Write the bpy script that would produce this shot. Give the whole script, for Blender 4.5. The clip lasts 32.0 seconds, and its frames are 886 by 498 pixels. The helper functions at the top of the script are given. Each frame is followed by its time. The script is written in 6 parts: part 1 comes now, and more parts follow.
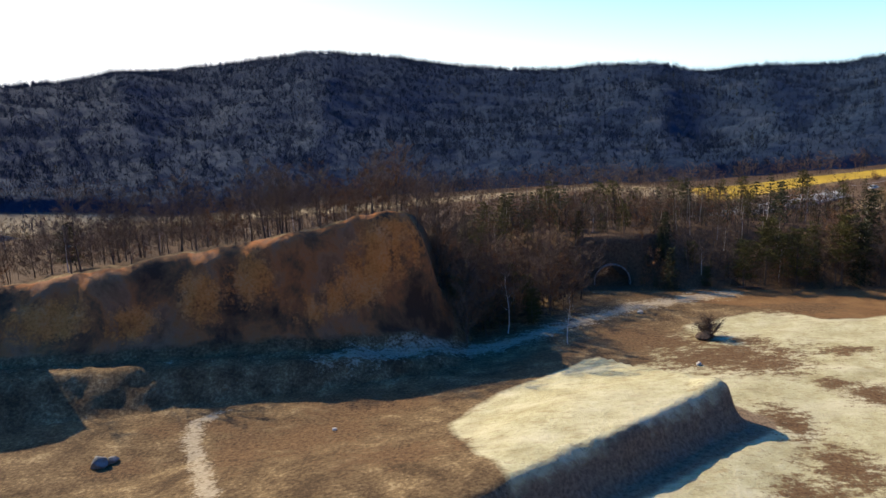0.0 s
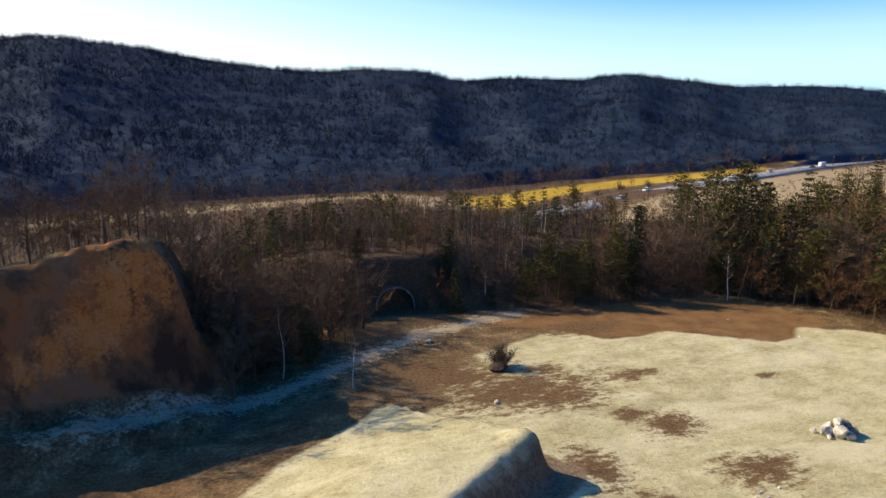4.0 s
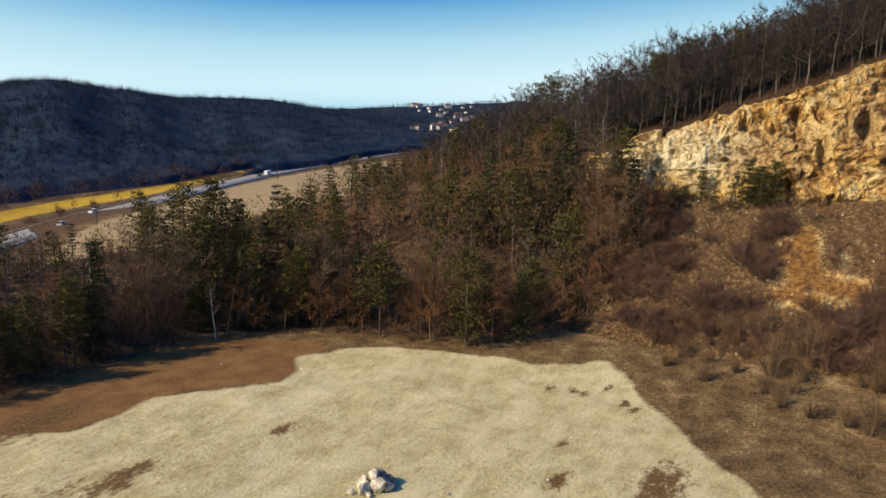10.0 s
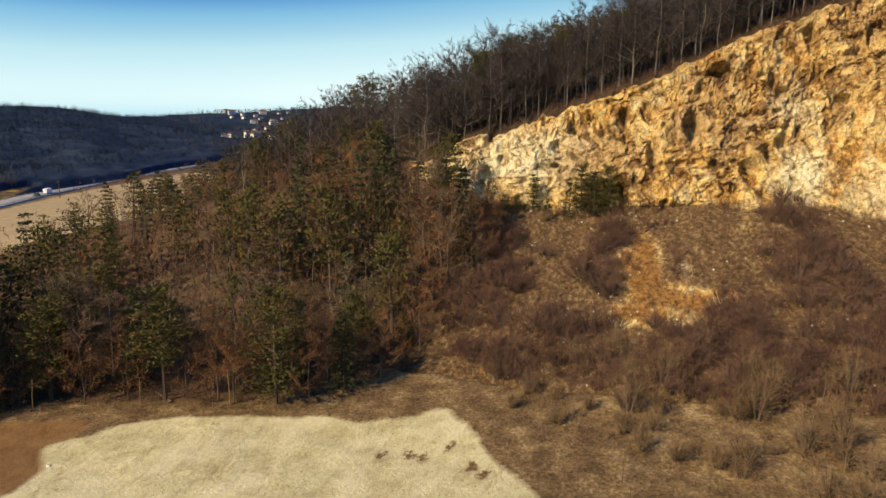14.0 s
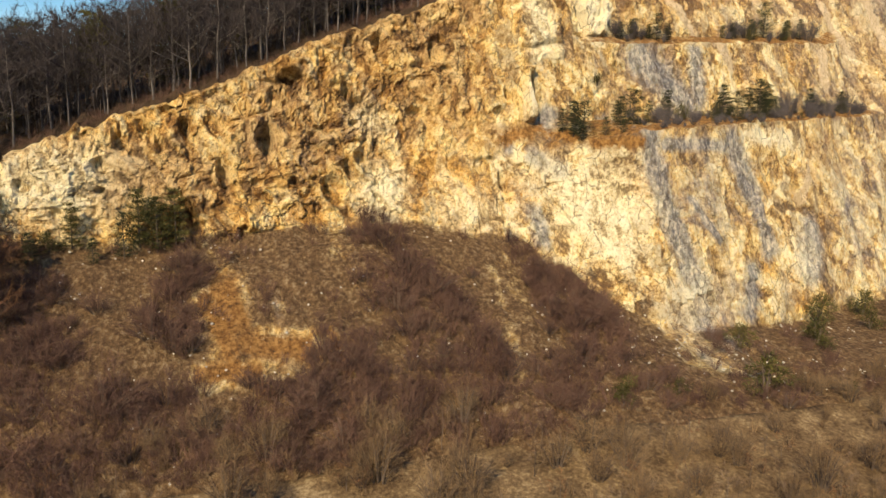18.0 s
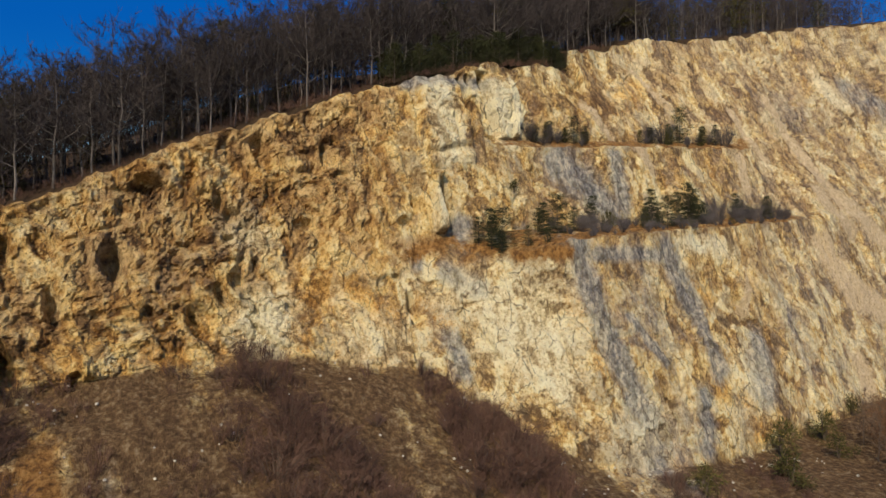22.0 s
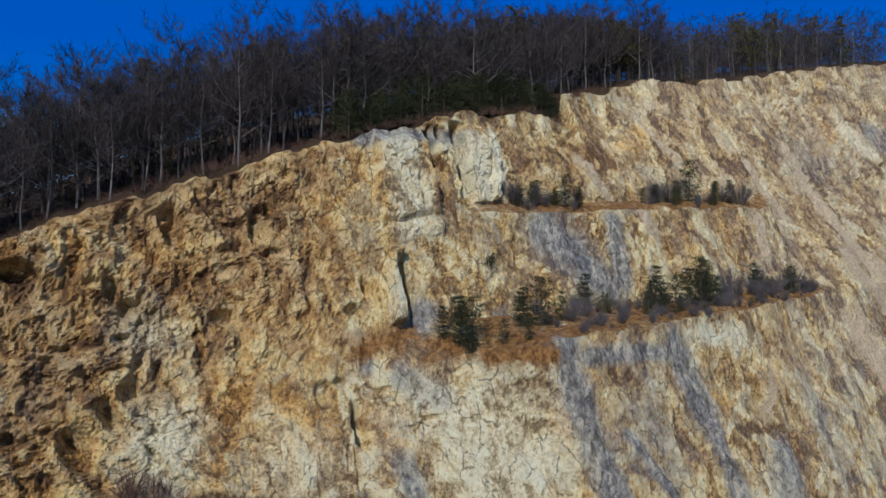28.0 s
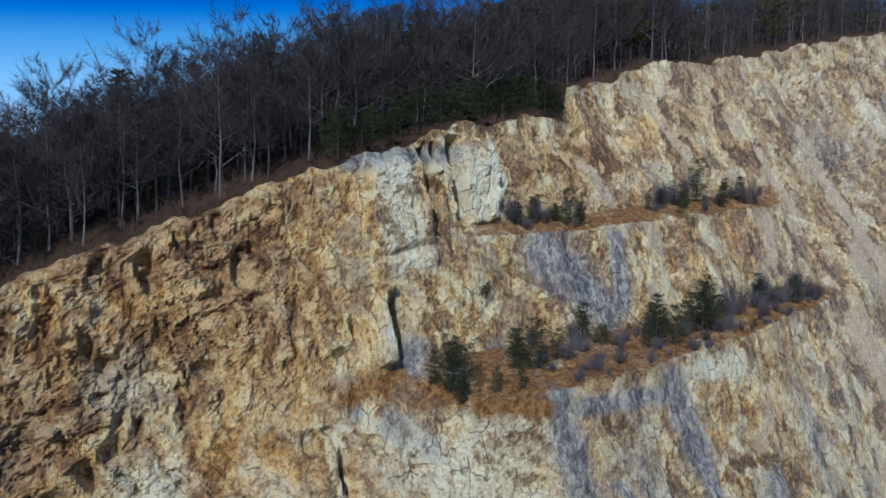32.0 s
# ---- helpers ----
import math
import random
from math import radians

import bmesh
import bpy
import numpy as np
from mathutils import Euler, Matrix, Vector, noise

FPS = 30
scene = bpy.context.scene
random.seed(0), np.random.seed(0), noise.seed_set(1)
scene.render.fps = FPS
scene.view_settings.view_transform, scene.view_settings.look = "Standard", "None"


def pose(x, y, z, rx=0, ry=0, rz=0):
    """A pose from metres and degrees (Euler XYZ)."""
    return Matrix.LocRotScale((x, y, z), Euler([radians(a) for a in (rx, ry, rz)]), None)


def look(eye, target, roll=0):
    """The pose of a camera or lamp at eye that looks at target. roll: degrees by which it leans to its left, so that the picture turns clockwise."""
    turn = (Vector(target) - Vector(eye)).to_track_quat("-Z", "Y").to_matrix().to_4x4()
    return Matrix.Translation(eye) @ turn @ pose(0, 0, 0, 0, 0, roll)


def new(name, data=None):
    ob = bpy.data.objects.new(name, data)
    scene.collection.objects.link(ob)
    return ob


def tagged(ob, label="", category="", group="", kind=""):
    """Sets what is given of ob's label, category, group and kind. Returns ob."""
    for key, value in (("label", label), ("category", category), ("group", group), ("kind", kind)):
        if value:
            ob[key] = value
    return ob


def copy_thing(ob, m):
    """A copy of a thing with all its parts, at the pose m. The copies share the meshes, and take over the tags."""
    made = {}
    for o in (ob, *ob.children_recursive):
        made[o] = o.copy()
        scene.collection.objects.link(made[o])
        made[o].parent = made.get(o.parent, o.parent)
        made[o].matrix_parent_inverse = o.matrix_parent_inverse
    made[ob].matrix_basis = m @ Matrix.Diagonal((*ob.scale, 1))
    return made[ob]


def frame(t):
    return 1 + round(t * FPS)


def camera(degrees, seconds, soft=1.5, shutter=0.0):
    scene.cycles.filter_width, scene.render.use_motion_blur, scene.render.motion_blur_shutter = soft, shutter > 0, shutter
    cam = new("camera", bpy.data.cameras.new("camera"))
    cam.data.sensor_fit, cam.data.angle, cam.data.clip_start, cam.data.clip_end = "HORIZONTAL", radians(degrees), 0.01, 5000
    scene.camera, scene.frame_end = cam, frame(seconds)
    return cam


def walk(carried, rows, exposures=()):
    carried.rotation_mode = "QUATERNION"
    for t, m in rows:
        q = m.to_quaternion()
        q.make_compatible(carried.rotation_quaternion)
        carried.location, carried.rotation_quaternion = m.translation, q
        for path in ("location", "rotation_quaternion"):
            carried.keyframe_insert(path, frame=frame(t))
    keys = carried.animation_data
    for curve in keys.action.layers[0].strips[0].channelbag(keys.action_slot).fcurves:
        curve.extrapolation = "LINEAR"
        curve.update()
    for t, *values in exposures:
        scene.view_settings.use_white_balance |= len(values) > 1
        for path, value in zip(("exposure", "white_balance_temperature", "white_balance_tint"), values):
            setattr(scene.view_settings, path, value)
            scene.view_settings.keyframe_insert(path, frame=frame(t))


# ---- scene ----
cam = camera(63.3, 32.0)
METRES, EYE, TILT, LEAN, TURN = 150.0, 41.4, -12.5, 3.0, 0.0
PATH = [
    (0, (1.301, -0.195, 39.986), (1.267, 1.762, 39.58), -2.6),
    (0.5, (1.607, 1.897, 40.149), (1.632, 3.855, 39.739), -2.5),
    (1, (1.502, 3.907, 40.294), (1.614, 5.86, 39.88), -2.1),
    (1.5, (1.458, 5.818, 40.538), (1.617, 7.767, 40.121), -1.8),
    (2, (1.575, 7.89, 40.591), (1.8, 9.833, 40.175), -1.6),
    (2.5, (1.5, 10.262, 40.441), (1.795, 12.196, 40.026), -1.3),
    (3, (1.68, 12.344, 40.641), (2.061, 14.262, 40.224), -1.0),
    (3.5, (1.63, 14.17, 40.794), (2.116, 16.065, 40.376), -0.5),
    (5.5, (2.043, 22.506, 40.292), (2.991, 24.222, 39.895), 0.9),
    (6, (2.996, 24.527, 40.179), (4.048, 26.182, 39.787), 0.9),
    (6.5, (3.766, 26.515, 40.08), (4.916, 28.104, 39.691), 1.0),
    (7, (4.93, 28.44, 40.012), (6.179, 29.954, 39.626), 1.0),
    (7.5, (6.037, 30.005, 39.843), (7.371, 31.446, 39.462), 1.2),
    (8, (7.327, 31.748, 39.8), (8.749, 33.103, 39.422), 1.2),
    (8.5, (8.85, 33.271, 39.804), (10.348, 34.541, 39.428), 1.2),
    (9, (10.447, 34.798, 40.029), (12.022, 35.972, 39.652), 1.2),
    (9.5, (12.122, 36.17, 40.267), (13.763, 37.249, 39.89), 1.2),
    (10, (14.092, 37.484, 40.249), (15.798, 38.459, 39.875), 1.1),
    (10.5, (16.075, 38.689, 40.405), (17.835, 39.563, 40.031), 1.2),
    (11, (18.346, 39.913, 40.465), (20.158, 40.673, 40.093), 1.1),
    (11.5, (20.415, 41.653, 40.258), (22.24, 42.384, 39.889), 1.0),
    (12, (23.017, 42.809, 40.473), (24.84, 43.543, 40.102), 0.8),
    (12.5, (25.708, 43.351, 40.544), (27.528, 44.092, 40.174), 0.6),
    (13, (28.576, 43.606, 40.676), (30.412, 44.308, 40.306), 0.5),
    (13.5, (31.311, 44.261, 40.496), (33.174, 44.891, 40.132), 0.4),
    (15.5, (43.009, 44.555, 39.623), (44.976, 44.703, 39.29), 0.2),
    (16, (45.726, 44.988, 40.041), (47.698, 44.984, 39.707), 0.3),
    (16.5, (48.333, 45.821, 40.725), (50.298, 45.666, 40.385), 0.3),
    (17, (51.105, 46.246, 40.831), (53.051, 45.93, 40.494), 0.6),
    (17.5, (53.447, 45.697, 40.674), (55.368, 45.248, 40.346), 0.5),
    (18, (56.027, 45.608, 40.558), (57.906, 45.002, 40.239), 0.6),
    (18.5, (58.415, 45.493, 40.156), (60.24, 44.733, 39.851), 0.6),
    (19, (61.437, 45.066, 39.595), (63.224, 44.216, 39.305), 0.3),
    (19.5, (63.848, 44.095, 39.483), (65.638, 43.25, 39.199), 0.1),
    (20, (66.469, 42.903, 39.452), (68.267, 42.058, 39.221), -0.1),
    (20.5, (68.836, 41.79, 39.558), (70.643, 40.943, 39.424), -0.3),
    (21, (70.925, 40.092, 39.589), (72.739, 39.25, 39.563), -0.5),
    (21.5, (72.628, 38.533, 39.157), (74.445, 37.697, 39.167), -0.8),
    (22, (74.638, 37.057, 39.405), (76.455, 36.222, 39.42), -0.9),
    (22.5, (76.356, 35.454, 39.474), (78.176, 34.624, 39.497), -1.0),
    (23, (78.31, 33.893, 39.662), (80.129, 33.063, 39.692), -1.0),
    (23.5, (80.097, 32.496, 39.968), (81.916, 31.665, 40.003), -1.0),
    (24, (81.701, 30.999, 40.151), (83.52, 30.169, 40.191), -0.9),
    (24.5, (83.22, 29.625, 40.457), (85.04, 28.797, 40.5), -0.9),
    (26.5, (88.787, 25.199, 44.108), (90.607, 24.371, 44.164), -0.3),
    (27, (89.636, 24.447, 45.639), (91.456, 23.619, 45.699), -0.2),
    (27.5, (90.142, 23.79, 47.123), (91.963, 22.964, 47.188), -0.1),
    (28, (90.632, 23.409, 48.969), (92.451, 22.581, 49.038), -0.1),
    (28.5, (90.982, 23.01, 50.812), (92.802, 22.183, 50.885), 0.0),
    (29, (91.238, 22.697, 52.763), (93.057, 21.869, 52.822), 0.1),
    (29.5, (91.273, 22.259, 54.461), (93.095, 21.434, 54.471), 0.2),
    (30, (91.686, 22.0, 56.553), (93.505, 21.175, 56.459), 0.3),
    (30.5, (92.219, 21.731, 58.754), (94.033, 20.907, 58.575), 0.5),
    (31, (92.877, 21.387, 61.026), (94.69, 20.563, 60.842), 0.6),
    (31.5, (93.508, 21.021, 62.823), (95.321, 20.198, 62.641), 0.6),
    (32, (94.41, 20.526, 64.916), (96.224, 19.706, 64.733), 0.8),
]
EXPOSURES = [(0, 0.84, 6250, 10), (3, 0.76, 6400, 10), (6, 0.56, 6600, 10), (9, 0.40, 6700, 10), (12, 0.48, 7000, 10), (15, 0.62, 7450, 10), (17, 0.69, 7150, 10), (20, 0.30, 6500, 10), (23, -0.04, 6000, 10), (28, -0.14, 4900, 10), (32, -0.13, 4500, 10)]
walk(cam, [(t, look(eye, target, roll)) for t, eye, target, roll in PATH], EXPOSURES)

# ---- world, sun ----
TO_SUN = Vector((-0.79, 0.61, 0.69)).normalized()
SUN_EL = math.asin(TO_SUN.z)
SUN_AZ = math.atan2(TO_SUN.x, TO_SUN.y)

world = bpy.data.worlds.new("sky")
scene.world = world
world.use_nodes = True
wn = world.node_tree.nodes
sky = wn.new("ShaderNodeTexSky")
sky.sky_type = "NISHITA"
sky.sun_disc = False
sky.sun_elevation, sky.sun_rotation = SUN_EL, SUN_AZ
sky.altitude, sky.air_density, sky.dust_density, sky.ozone_density = 600, 0.85, 1.3, 3.2
# the clear winter sky: pale towards the sun and the horizon, deep blue away from it
pick = wn.new("ShaderNodeSeparateColor")
world.node_tree.links.new(sky.outputs[0], pick.inputs[0])
scaled = wn.new("ShaderNodeMath")
scaled.operation = "DIVIDE"
scaled.inputs[1].default_value = 6.0
world.node_tree.links.new(pick.outputs[0], scaled.inputs[0])
tint = wn.new("ShaderNodeValToRGB")
for pos, rgb in ((0.225, (0.004, 0.10, 0.41)), (0.305, (0.008, 0.135, 0.45)), (0.365, (0.14, 0.36, 0.58)), (0.46, (0.33, 0.55, 0.68)), (0.76, (0.66, 0.80, 0.84)), (1.0, (0.95, 0.98, 0.98))):
    spot = tint.color_ramp.elements.new(pos)
    spot.color = (*rgb, 1)
tint.color_ramp.elements.remove(tint.color_ramp.elements[0])
tint.color_ramp.elements.remove(tint.color_ramp.elements[-1])
world.node_tree.links.new(scaled.outputs[0], tint.inputs[0])
wn["Background"].inputs["Strength"].default_value = 1.0
world.node_tree.links.new(tint.outputs[0], wn["Background"].inputs["Color"])

sun = new("sun", bpy.data.lights.new("sun", "SUN"))
sun.data.energy, sun.data.angle, sun.data.color = 4.5, radians(0.53), (1.0, 0.84, 0.62)
sun.matrix_world = look((0, 0, 300), Vector((0, 0, 300)) - TO_SUN)


# ---- numeric helpers ----
def smooth(a, b, x):
    t = np.clip((x - a) / (b - a), 0, 1)
    return t * t * (3 - 2 * t)


def hashed(ix, iy, iz, seed):
    h = (ix.astype(np.int64) * 374761393 + iy.astype(np.int64) * 668265263 + iz.astype(np.int64) * 1440662683 + seed * 974711) & 0xFFFFFFFF
    h = ((h ^ (h >> 13)) * 1274126177) & 0xFFFFFFFF
    h = ((h ^ (h >> 15)) * 2246822519) & 0xFFFFFFFF
    return ((h ^ (h >> 16)) & 0xFFFFFF) / float(0xFFFFFF)


def value_noise(x, y, z, seed=0):
    """Smooth noise from -1 to 1."""
    x, y, z = np.broadcast_arrays(np.asarray(x, float), np.asarray(y, float), np.asarray(z, float))
    ix, iy, iz = np.floor(x), np.floor(y), np.floor(z)
    fx, fy, fz = x - ix, y - iy, z - iz
    fx, fy, fz = (f * f * (3 - 2 * f) for f in (fx, fy, fz))
    out = 0
    for a in (0, 1):
        for b in (0, 1):
            for c in (0, 1):
                w = (fx if a else 1 - fx) * (fy if b else 1 - fy) * (fz if c else 1 - fz)
                out = out + w * hashed(ix + a, iy + b, iz + c, seed)
    return out * 2 - 1


def fbm(x, y, z=0.0, octaves=4, seed=0, gain=0.5):
    total, amp, f = 0, 1.0, 1.0
    for n in range(octaves):
        total = total + amp * value_noise(np.asarray(x) * f, np.asarray(y) * f, np.asarray(z) * f, seed + n * 17)
        amp, f = amp * gain, f * 2.03
    return total


def ridged(x, y, z, octaves=4, seed=0, gain=0.55):
    """Sharp crests with hollows between."""
    total, amp, f = 0, 1.0, 1.0
    for n in range(octaves):
        total = total + amp * (1 - 2 * np.abs(value_noise(x * f + 7 * n, y * f, z * f, seed + n * 13)))
        amp, f = amp * gain, f * 2.1
    return total


def billow(x, y, z, octaves=5, seed=0, gain=0.56):
    """Rounded lumps with creases between."""
    return -ridged(x, y, z, octaves, seed, gain)


def cells(x, y, z, seed=0):
    """Blocks: the distance from their joints, a random number a block, and a random slant across it."""
    ix, iy, iz = np.floor(x), np.floor(y), np.floor(z)
    d1, d2, tag, tilt = np.full(x.shape, 9.0), np.full(x.shape, 9.0), np.zeros(x.shape), np.zeros(x.shape)
    for a in (-1, 0, 1):
        for b in (-1, 0, 1):
            for c in (-1, 0, 1):
                px, py, pz = ix + a, iy + b, iz + c
                ox, oy, oz = x - px - hashed(px, py, pz, seed), y - py - hashed(px, py, pz, seed + 1), z - pz - hashed(px, py, pz, seed + 2)
                d = np.sqrt(ox * ox + oy * oy + oz * oz)
                nearer = d < d1
                d2 = np.where(nearer, d1, np.minimum(d2, d))
                tag = np.where(nearer, hashed(px, py, pz, seed + 3), tag)
                tilt = np.where(nearer, oy * (hashed(px, py, pz, seed + 4) - 0.5) + oz * (hashed(px, py, pz, seed + 5) - 0.7), tilt)
                d1 = np.where(nearer, d, d1)
    return d2 - d1, tag, tilt


def piecewise(t, ts, zs):
    """A polyline over t whose knots may differ from place to place."""
    out = np.broadcast_to(np.asarray(zs[0], float), t.shape).copy()
    for a, b, za, zb in zip(ts, ts[1:], zs, zs[1:]):
        k = np.clip((t - a) / np.maximum(np.asarray(b) - a, 1e-3), 0, 1)
        out = np.where(t > a, za + (zb - za) * k, out)
    return out


def inside(x, y, poly):
    """Signed distance to a polygon, positive inside."""
    d, hit = np.full(np.shape(x), 1e9), np.zeros(np.shape(x), bool)
    for (ax, ay), (bx, by) in zip(poly, poly[1:] + poly[:1]):
        k = np.clip(((x - ax) * (bx - ax) + (y - ay) * (by - ay)) / ((bx - ax) ** 2 + (by - ay) ** 2), 0, 1)
        d = np.minimum(d, np.hypot(x - ax - k * (bx - ax), y - ay - k * (by - ay)))
        cross = ((ay > y) != (by > y)) & (x < (bx - ax) * (y - ay) / ((by - ay) if by != ay else 1e-9) + ax)
        hit ^= cross
    return np.where(hit, d, -d)


def mesh_of(name, verts, faces, mats, slots=None, soft=False):
    """A mesh from arrays; faces is an (n, 3) or (n, 4) array."""
    me = bpy.data.meshes.new(name)
    verts, faces = np.asarray(verts, np.float32), np.asarray(faces, np.int32)
    n, k = faces.shape
    me.vertices.add(len(verts))
    me.vertices.foreach_set("co", verts.ravel())
    me.loops.add(n * k)
    me.loops.foreach_set("vertex_index", faces.ravel())
    me.polygons.add(n)
    me.polygons.foreach_set("loop_start", np.arange(n, dtype=np.int32) * k)
    if slots is not None:
        me.polygons.foreach_set("material_index", np.asarray(slots, np.int32))
    me.polygons.foreach_set("use_smooth", np.full(n, soft))
    for m in mats if isinstance(mats, (list, tuple)) else [mats]:
        me.materials.append(m)
    me.update(calc_edges=True)
    return me


def paint(me, name, rgb):
    """A colour attribute of surface kinds, one value a vertex."""
    layer = me.color_attributes.new(name, "FLOAT_COLOR", "POINT")
    layer.data.foreach_set("color", np.concatenate([rgb, np.ones((len(rgb), 1))], 1).astype(np.float32).ravel())


def part(name, bm, material, parent, label=""):
    me = bpy.data.meshes.new(name)
    bm.to_mesh(me)
    bm.free()
    me.materials.append(material)
    ob = new(name, me)
    ob.parent = parent
    return tagged(ob, label)


# ---- materials ----
class Mat:
    """Short notation for a node material."""

    def __init__(self, name, rough=0.9, spec=0.2):
        self.m = bpy.data.materials.new(name)
        self.m.use_nodes = True
        self.n, self.l = self.m.node_tree.nodes, self.m.node_tree.links
        self.b = self.n["Principled BSDF"]
        self.b.inputs["Roughness"].default_value = rough
        self.b.inputs["Specular IOR Level"].default_value = spec

    def node(self, kind, **values):
        nd = self.n.new(kind)
        for k, v in values.items():
            nd.inputs[k].default_value = v
        return nd

    def put(self, sock, v):
        if isinstance(v, bpy.types.NodeSocket):
            self.l.new(v, sock)
        else:
            sock.default_value = v

    def place(self, scale=(1, 1, 1)):
        mp = self.n.new("ShaderNodeMapping")
        mp.inputs["Scale"].default_value = scale
        self.l.new(self.n.new("ShaderNodeNewGeometry").outputs["Position"], mp.inputs["Vector"])
        return mp.outputs[0]

    def leaning(self, scale, turn=-0.2):
        """World places turned about x, then stretched."""
        mp = self.n.new("ShaderNodeMapping")
        mp.vector_type = "TEXTURE"
        mp.inputs["Rotation"].default_value = (turn, 0, 0)
        mp.inputs["Scale"].default_value = scale
        self.l.new(self.n.new("ShaderNodeNewGeometry").outputs["Position"], mp.inputs["Vector"])
        return mp.outputs[0]

    def local(self, scale=(1, 1, 1)):
        mp = self.n.new("ShaderNodeMapping")
        mp.inputs["Scale"].default_value = scale
        self.l.new(self.n.new("ShaderNodeTexCoord").outputs["Object"], mp.inputs["Vector"])
        return mp.outputs[0]

    def noise(self, vec, scale, detail=4.0, rough=0.6, warp=0.0):
        nd = self.node("ShaderNodeTexNoise", Scale=scale, Detail=detail, Roughness=rough, Distortion=warp)
        self.l.new(vec, nd.inputs["Vector"])
        return nd.outputs["Fac"]

    def cracks(self, vec, scale, warp=1.2):
        """The distance from a net of wandering joints."""
        stir = self.node("ShaderNodeTexNoise", Scale=0.6, Detail=5.0, Roughness=0.7)
        self.l.new(vec, stir.inputs["Vector"])
        vec = self.mix(warp / (1 + warp), vec, stir.outputs["Color"], "LINEAR_LIGHT")
        nd = self.node("ShaderNodeTexVoronoi", Scale=scale)
        nd.feature = "DISTANCE_TO_EDGE"
        self.l.new(vec, nd.inputs["Vector"])
        return nd.outputs["Distance"]

    def ramp(self, v, *stops):
        nd = self.n.new("ShaderNodeValToRGB")
        while len(nd.color_ramp.elements) < len(stops):
            nd.color_ramp.elements.new(0.5)
        for e, (p, c) in zip(nd.color_ramp.elements, stops):
            e.position, e.color = p, (*((c, c, c) if isinstance(c, (int, float)) else c), 1)
        self.l.new(v, nd.inputs[0])
        return nd.outputs[0]

    def mix(self, f, a, b, kind="MIX"):
        nd = self.n.new("ShaderNodeMix")
        nd.data_type, nd.blend_type = "RGBA", kind
        for sock, v in ((nd.inputs[0], f), (nd.inputs[6], a), (nd.inputs[7], b)):
            self.put(sock, v if isinstance(v, (bpy.types.NodeSocket, float, int)) else (*v, 1))
        return nd.outputs[2]

    def math(self, op, a, b=0.0):
        nd = self.n.new("ShaderNodeMath")
        nd.operation = op
        self.put(nd.inputs[0], a)
        self.put(nd.inputs[1], b)
        return nd.outputs[0]

    def attr(self, name):
        nd = self.n.new("ShaderNodeAttribute")
        nd.attribute_name = name
        sp = self.n.new("ShaderNodeSeparateColor")
        self.l.new(nd.outputs["Color"], sp.inputs[0])
        return sp.outputs

    def island(self):
        return self.n.new("ShaderNodeNewGeometry").outputs["Random Per Island"]

    def each(self):
        return self.n.new("ShaderNodeObjectInfo").outputs["Random"]

    def done(self, colour, height=None, strength=0.5, distance=0.1):
        self.put(self.b.inputs["Base Color"], colour if isinstance(colour, bpy.types.NodeSocket) else (*colour, 1))
        if height is not None:
            bp = self.node("ShaderNodeBump", Strength=strength, Distance=distance)
            self.l.new(height, bp.inputs["Height"])
            self.l.new(bp.outputs[0], self.b.inputs["Normal"])
        return self.m


